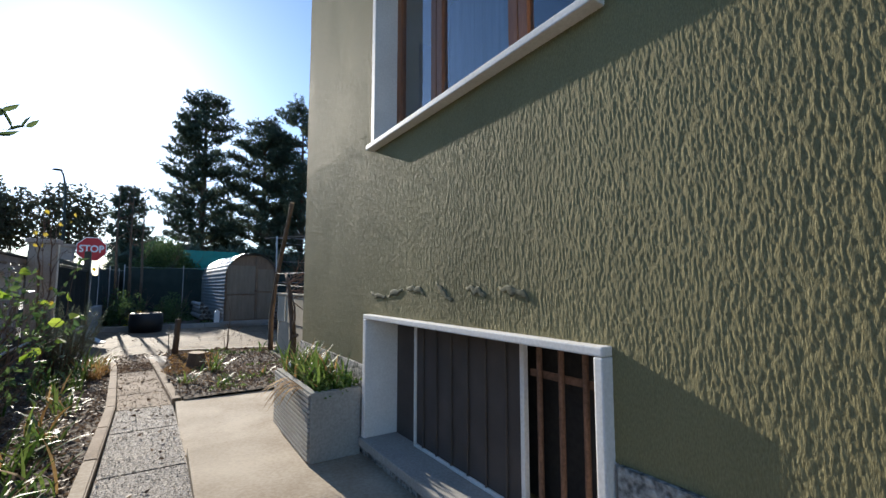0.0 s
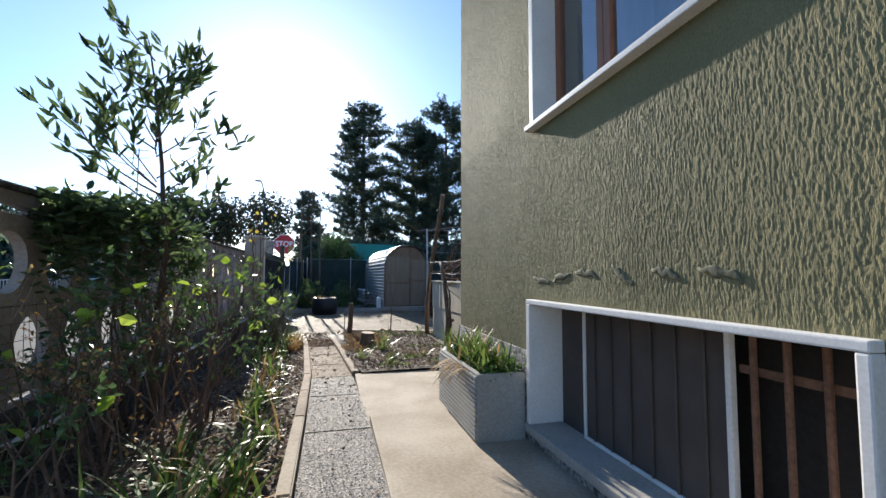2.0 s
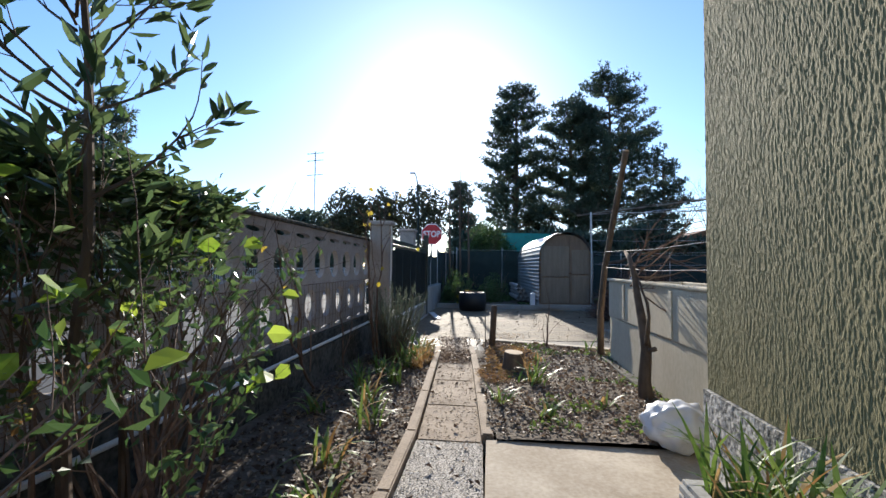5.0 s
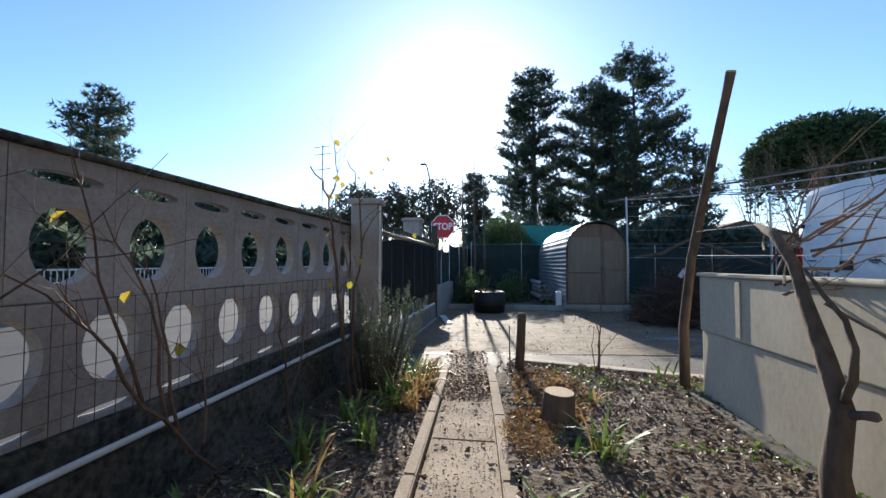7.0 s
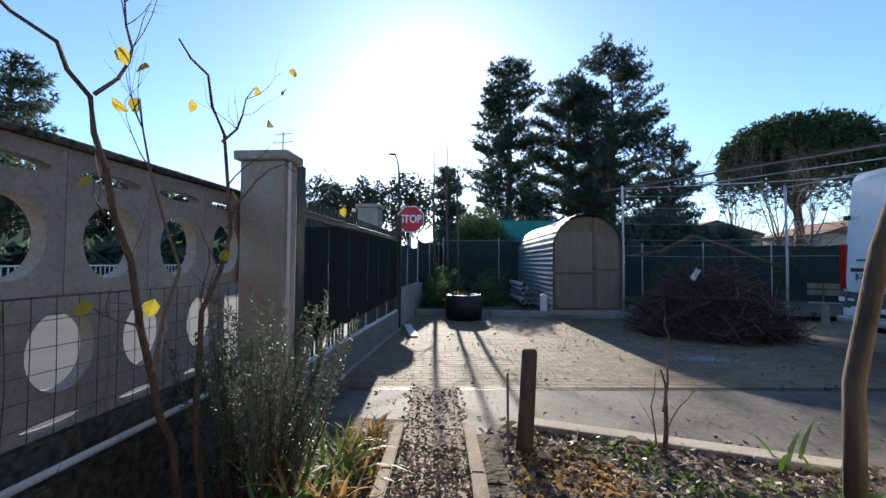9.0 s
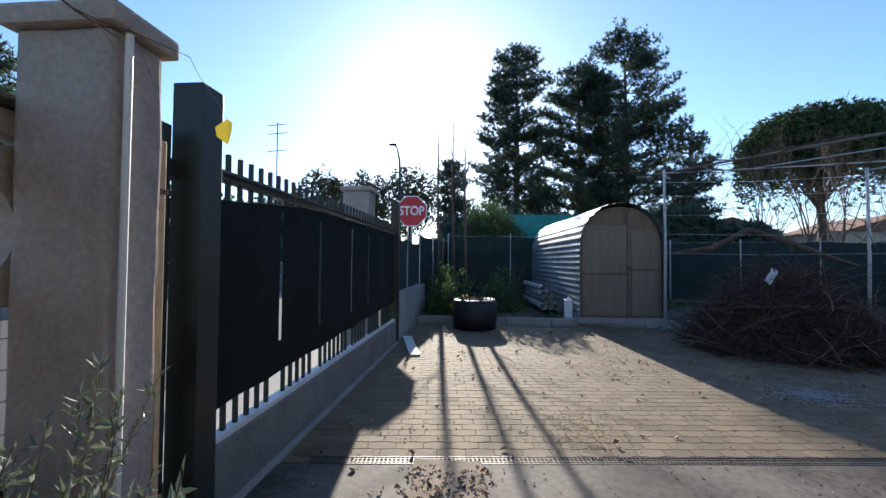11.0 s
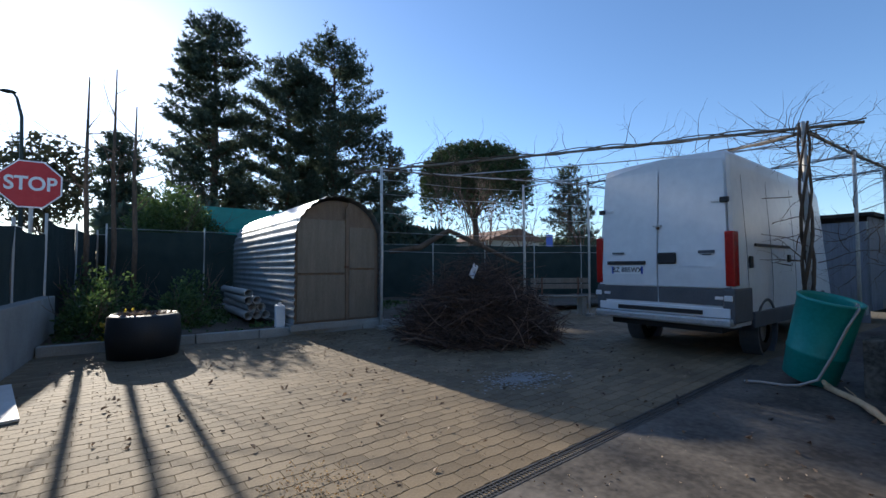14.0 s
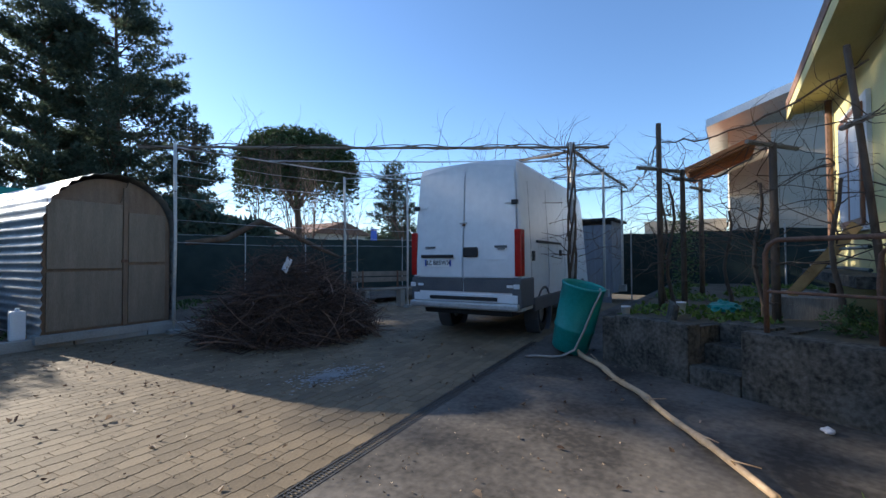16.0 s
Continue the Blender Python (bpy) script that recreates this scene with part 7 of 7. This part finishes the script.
def leafy_tree(x, y, h, r, label, mat="tree_leaf", n=2600, gap=0.25, base=0.35):
    t = thing("leafy_tree", label, "tree", (x, y, -0.6))
    bm, s = bmesh.new(), Soup()
    tube([(x, y, -0.8), (x + 0.1, y, h * 0.3), (x, y, h * 0.8)], [0.22, 0.17, 0.05], 7, bm)
    for k in range(14):
        twigs(bm, (x, y, random.uniform(h * 0.25, h * 0.7)), rand_dir(0.2, 0.9), r * 0.9, 0.06, 2, 0.5, 4)
    cz, rz = h * (base + 1) / 2, h * (1 - base) / 2
    for k in range(n):
        d = rand_dir()
        f = random.random() ** 0.4 * (1 + 0.3 * noise.noise(d * 2.2 + vec(x, y, 0)))
        q = vec(x + d.x * r * f, y + d.y * r * f, cz + d.z * rz * f)
        if noise.noise(q * 0.9) < -gap:
            continue
        for _ in range(3):
            w = rand_dir()
            side = w.cross(rand_dir()).normalized() * 0.10
            s.face(q - side, q + side, q + w * random.uniform(0.15, 0.35))
    part("trunk", bm, "bark", t)
    s.under("crown", mat, t)


leafy_tree(-11.0, 48, 9.6, 2.4, "round tree with thin brown-green foliage")
leafy_tree(-6.6, 47, 9.8, 2.7, "round tree with thin brown-green foliage")
leafy_tree(-14.5, 46, 9.5, 2.6, "round tree with thin brown-green foliage")
for x, y, h in ((15.5, 33, 6.5), (18.0, 33, 7.5), (20.5, 34, 6.8), (23.0, 33, 6.0), (26.0, 30, 6.0)):
    t = thing("bare_tree", "bare winter tree behind the fence", "tree", (x, y, -0.6), group="bare winter trees")
    bm = bmesh.new()
    tube([(x, y, -0.8), (x, y, h * 0.35)], [0.12, 0.09], 6, bm)
    for k in range(9):
        twigs(bm, (x, y, h * random.uniform(0.15, 0.4)), vec(random.gauss(0, 0.45), random.gauss(0, 0.45), 1), h * 0.42, 0.05, 3, 0.4, 4, None, 0.06, 3)
    part("limb", bm, "twig", t)


def woods(name, pts, h, label, mat="needle", n=9000, depth=4.0):
    s = Soup()
    for k in range(n):
        i = random.randrange(len(pts) - 1)
        f = random.random()
        a, b = Vector((*pts[i], 0)), Vector((*pts[i + 1], 0))
        c = a.lerp(b, f)
        top = h * (0.78 + 0.3 * noise.noise(c * 0.35) + 0.16 * noise.noise(c * 1.1))
        q = c + vec(random.uniform(-depth / 2, depth / 2), random.uniform(-depth / 2, depth / 2), top * random.random() ** 0.55 - 0.5)
        for _ in range(4):
            w = rand_dir()
            side = w.cross(rand_dir()).normalized() * 0.2
            s.face(q - side, q + side, q + w * random.uniform(0.4, 0.8))
    return tagged(s.mesh(name, mat), label, "woods", "", "stuff")


woods("far_woods", [(-34, 5), (-32, 30), (-28, 52), (-18, 62)], 9.5, "dark evergreen woods beyond the road", n=11000)
woods("roadside_hedge", [(-13, -10), (-13, 20), (-13.5, 45)], 3.2, "dark hedge across the road", n=9000, depth=1.6)
woods("back_hedge", [(-1, 28), (4, 30), (9, 31), (14, 31)], 4.6, "dark hedge behind the shed", n=7000, depth=1.6)
woods("far_woods_east", [(14, 62), (30, 62), (48, 50), (56, 34)], 6.5, "far dark trees behind the houses", n=6000)
railing = thing("white_railing", "white metal railing across the road", "railing", (-11.6, 12, 0.2))
for z in (0.15, 0.95):
    part("rail", block(-11.62, -11.58, -8, 40, z, z + 0.05), "white_stone", railing)
bm = bmesh.new()
for k in range(290):
    block(-11.61, -11.59, -8 + k * 0.165, -7.97 + k * 0.165, 0.2, 0.95, bm)
tagged(part("baluster", bm, "white_stone", railing), kind="stuff")
part("base_wall", block(-11.75, -11.5, -8, 40, -0.6, 0.149), "concrete", railing)

# ---- far houses ----
def far_house(x0, x1, y0, y1, h, label, mat, roof="roof_tile", wins=()):
    t = thing("far_house", label, "house", ((x0 + x1) / 2, (y0 + y1) / 2, -0.6))
    part("wall", block(x0, x1, y0, y1, -0.6, h), mat, t)
    bm = bmesh.new()
    ridge = (x0 + x1) / 2
    pts = [(x0 - 0.4, y0 - 0.4, h), (x1 + 0.4, y0 - 0.4, h), (x1 + 0.4, y1 + 0.4, h), (x0 - 0.4, y1 + 0.4, h), (ridge, y0 - 0.4, h + 1.5), (ridge, y1 + 0.4, h + 1.5)]
    vs = [bm.verts.new(p) for p in pts]
    for f in ((0, 4, 5, 3), (1, 2, 5, 4), (0, 1, 4), (2, 3, 5), (0, 3, 2, 1)):
        bm.faces.new([vs[i] for i in f])
    part("roof", bm, roof, t)
    for wx_, wz in wins:
        w = part("window", block(wx_, wx_ + 1.0, y0 - 0.05, y0 - 0.003, wz, wz + 1.3), "white_stone", t)
        part("pane", block(wx_ + 0.1, wx_ + 0.9, y0 - 0.07, y0 - 0.051, wz + 0.1, wz + 1.2), "black", w)
    return t


far_house(-4.6, 0.2, 62, 70, 5.2, "far pinkish plastered house", "pink_wall", wins=((-3.8, 2.0), (-1.8, 2.0)))
far_house(20, 29, 52, 60, 4.2, "far pale house behind the trees", "cream_wall", wins=((21.5, 1.2), (24.5, 1.2)))
far_house(31, 40, 47, 55, 4.0, "far pale house behind the trees", "cream_wall", wins=((33, 1.2), (36, 1.2)))
bs = thing("blue_road_sign", "small blue road sign far behind the fence", "road sign", (21.5, 29, -0.6))
part("plate", block(21.2, 21.8, 28.98, 29.0, 2.3, 3.1, bevel=0.005), "blue", bs)
part("pole", tube([(21.5, 29.03, -0.6), (21.5, 29.03, 3.2)], 0.03, 6), "steel", bs)
ant = thing("tv_antenna", "thin roof antenna on a mast", "antenna", (-14, 36, 3))
part("mast", tube([(-14, 36, 0), (-14, 36, 10.6)], 0.04, 5), "gate", ant)
for z in (8.6, 9.8, 10.4):
    part("rod", tube([(-14.7, 36, z), (-13.3, 36, z + 0.1)], 0.03, 4), "gate", ant)

# yellow neighbouring house
yh = thing("yellow_house", "yellow plastered house with deep eaves", "house", (7.4, 6.4, 0.3))
part("wall", block(5.75, 9.3, 4.9, 7.78, 0.0, 3.75), "yellow_wall", yh)
part("eave", block(5.4, 9.85, 7.785, 8.22, 3.52, 3.62, bevel=0.01), "yellow_wall", yh, "yellow eave soffit")
part("roof", block(5.4, 9.9, 4.7, 8.30, 3.63, 3.80, bevel=0.015), "roof_tile", yh)
part("fascia", block(5.4, 9.9, 8.225, 8.29, 3.46, 3.625, bevel=0.006), "yellow_wall", yh)
part("downpipe", tube([(9.22, 7.84, 0.2), (9.22, 7.84, 3.5)], 0.045, 8), "rust", yh, "brown downpipe")
for a, b in ((7.15, 8.55), (5.95, 6.3)):
    w = part("window", block(a, b, 7.781, 7.83, 1.35, 3.0, bevel=0.006), "white_stone", yh, "white window surround")
    part("window_leaf", block(a + 0.12, (a + b) / 2 - 0.01, 7.831, 7.87, 1.42, 2.9, bevel=0.008), "brown_wood", w)
    part("window_leaf", block((a + b) / 2 + 0.01, b - 0.12, 7.831, 7.87, 1.42, 2.9, bevel=0.008), "brown_wood", w)
    for c in ((a + 0.17, (a + b) / 2 - 0.06), ((a + b) / 2 + 0.06, b - 0.17)):
        if c[1] - c[0] > 0.03:
            part("pane", block(c[0], c[1], 7.871, 7.876, 1.5, 2.82), "curtain", w)
for z in (1.12, 0.9):
    part("balcony_rail", tube([(5.8, 8.1, z), (9.2, 8.1, z)], 0.02, 6), "gate", yh)
part("balcony_slab", block(5.8, 9.3, 7.784, 8.2, 0.72, 0.84, bevel=0.01), "mossy", yh)

# white house further off
wh = thing("cream_house", "cream plastered house with orange timber porch roof", "house", (21, 7, 0))
part("wall", block(18.5, 27, 3.0, 9.3, -0.3, 5.6), "cream_wall", wh)
part("wall", block(16.9, 18.49, 3.0, 8.2, -0.3, 5.0), "cream_wall", wh)
bm = bmesh.new()
pts = [(16.6, 9.9, 5.3), (27.5, 9.9, 5.3), (27.5, 3.0, 7.6), (16.6, 3.0, 7.6)]
top = [bm.verts.new(p) for p in pts] + [bm.verts.new((p[0], p[1], p[2] + 0.25)) for p in pts]
for f in ((0, 3, 2, 1), (4, 5, 6, 7), (0, 1, 5, 4), (1, 2, 6, 5), (2, 3, 7, 6), (3, 0, 4, 7)):
    bm.faces.new([top[i] for i in f])
part("roof", bm, "gutter", wh, "pale metal roof edge")
part("chimney", block(17.5, 18.4, 5.2, 6.1, 6.0, 8.3), "cream_wall", wh)
part("chimney_cap", block(17.4, 18.5, 5.1, 6.2, 8.31, 8.7, bevel=0.03), "dark", wh)
bm = block(16.0, 18.45, 8.6, 10.5, 0, 0.12)
for v in bm.verts:
    v.co.z += 4.6 - (v.co.y - 8.6) * 0.42
part("porch_roof", bm, "orange_wood", wh, "orange timber porch roof")
for k in range(6):
    part("rafter", tube([(16.1 + k * 0.44, 8.62, 4.52), (16.1 + k * 0.44, 10.4, 3.77)], 0.045, 5), "orange_wood", wh)
part("balcony", block(17.0, 18.45, 8.25, 9.3, 1.9, 3.0, bevel=0.02), "cream_wall", wh)
part("annex", block(18, 24, 9.4, 12.0, -0.3, 2.4), "cream_wall", wh)
wh.location.y -= 0.2
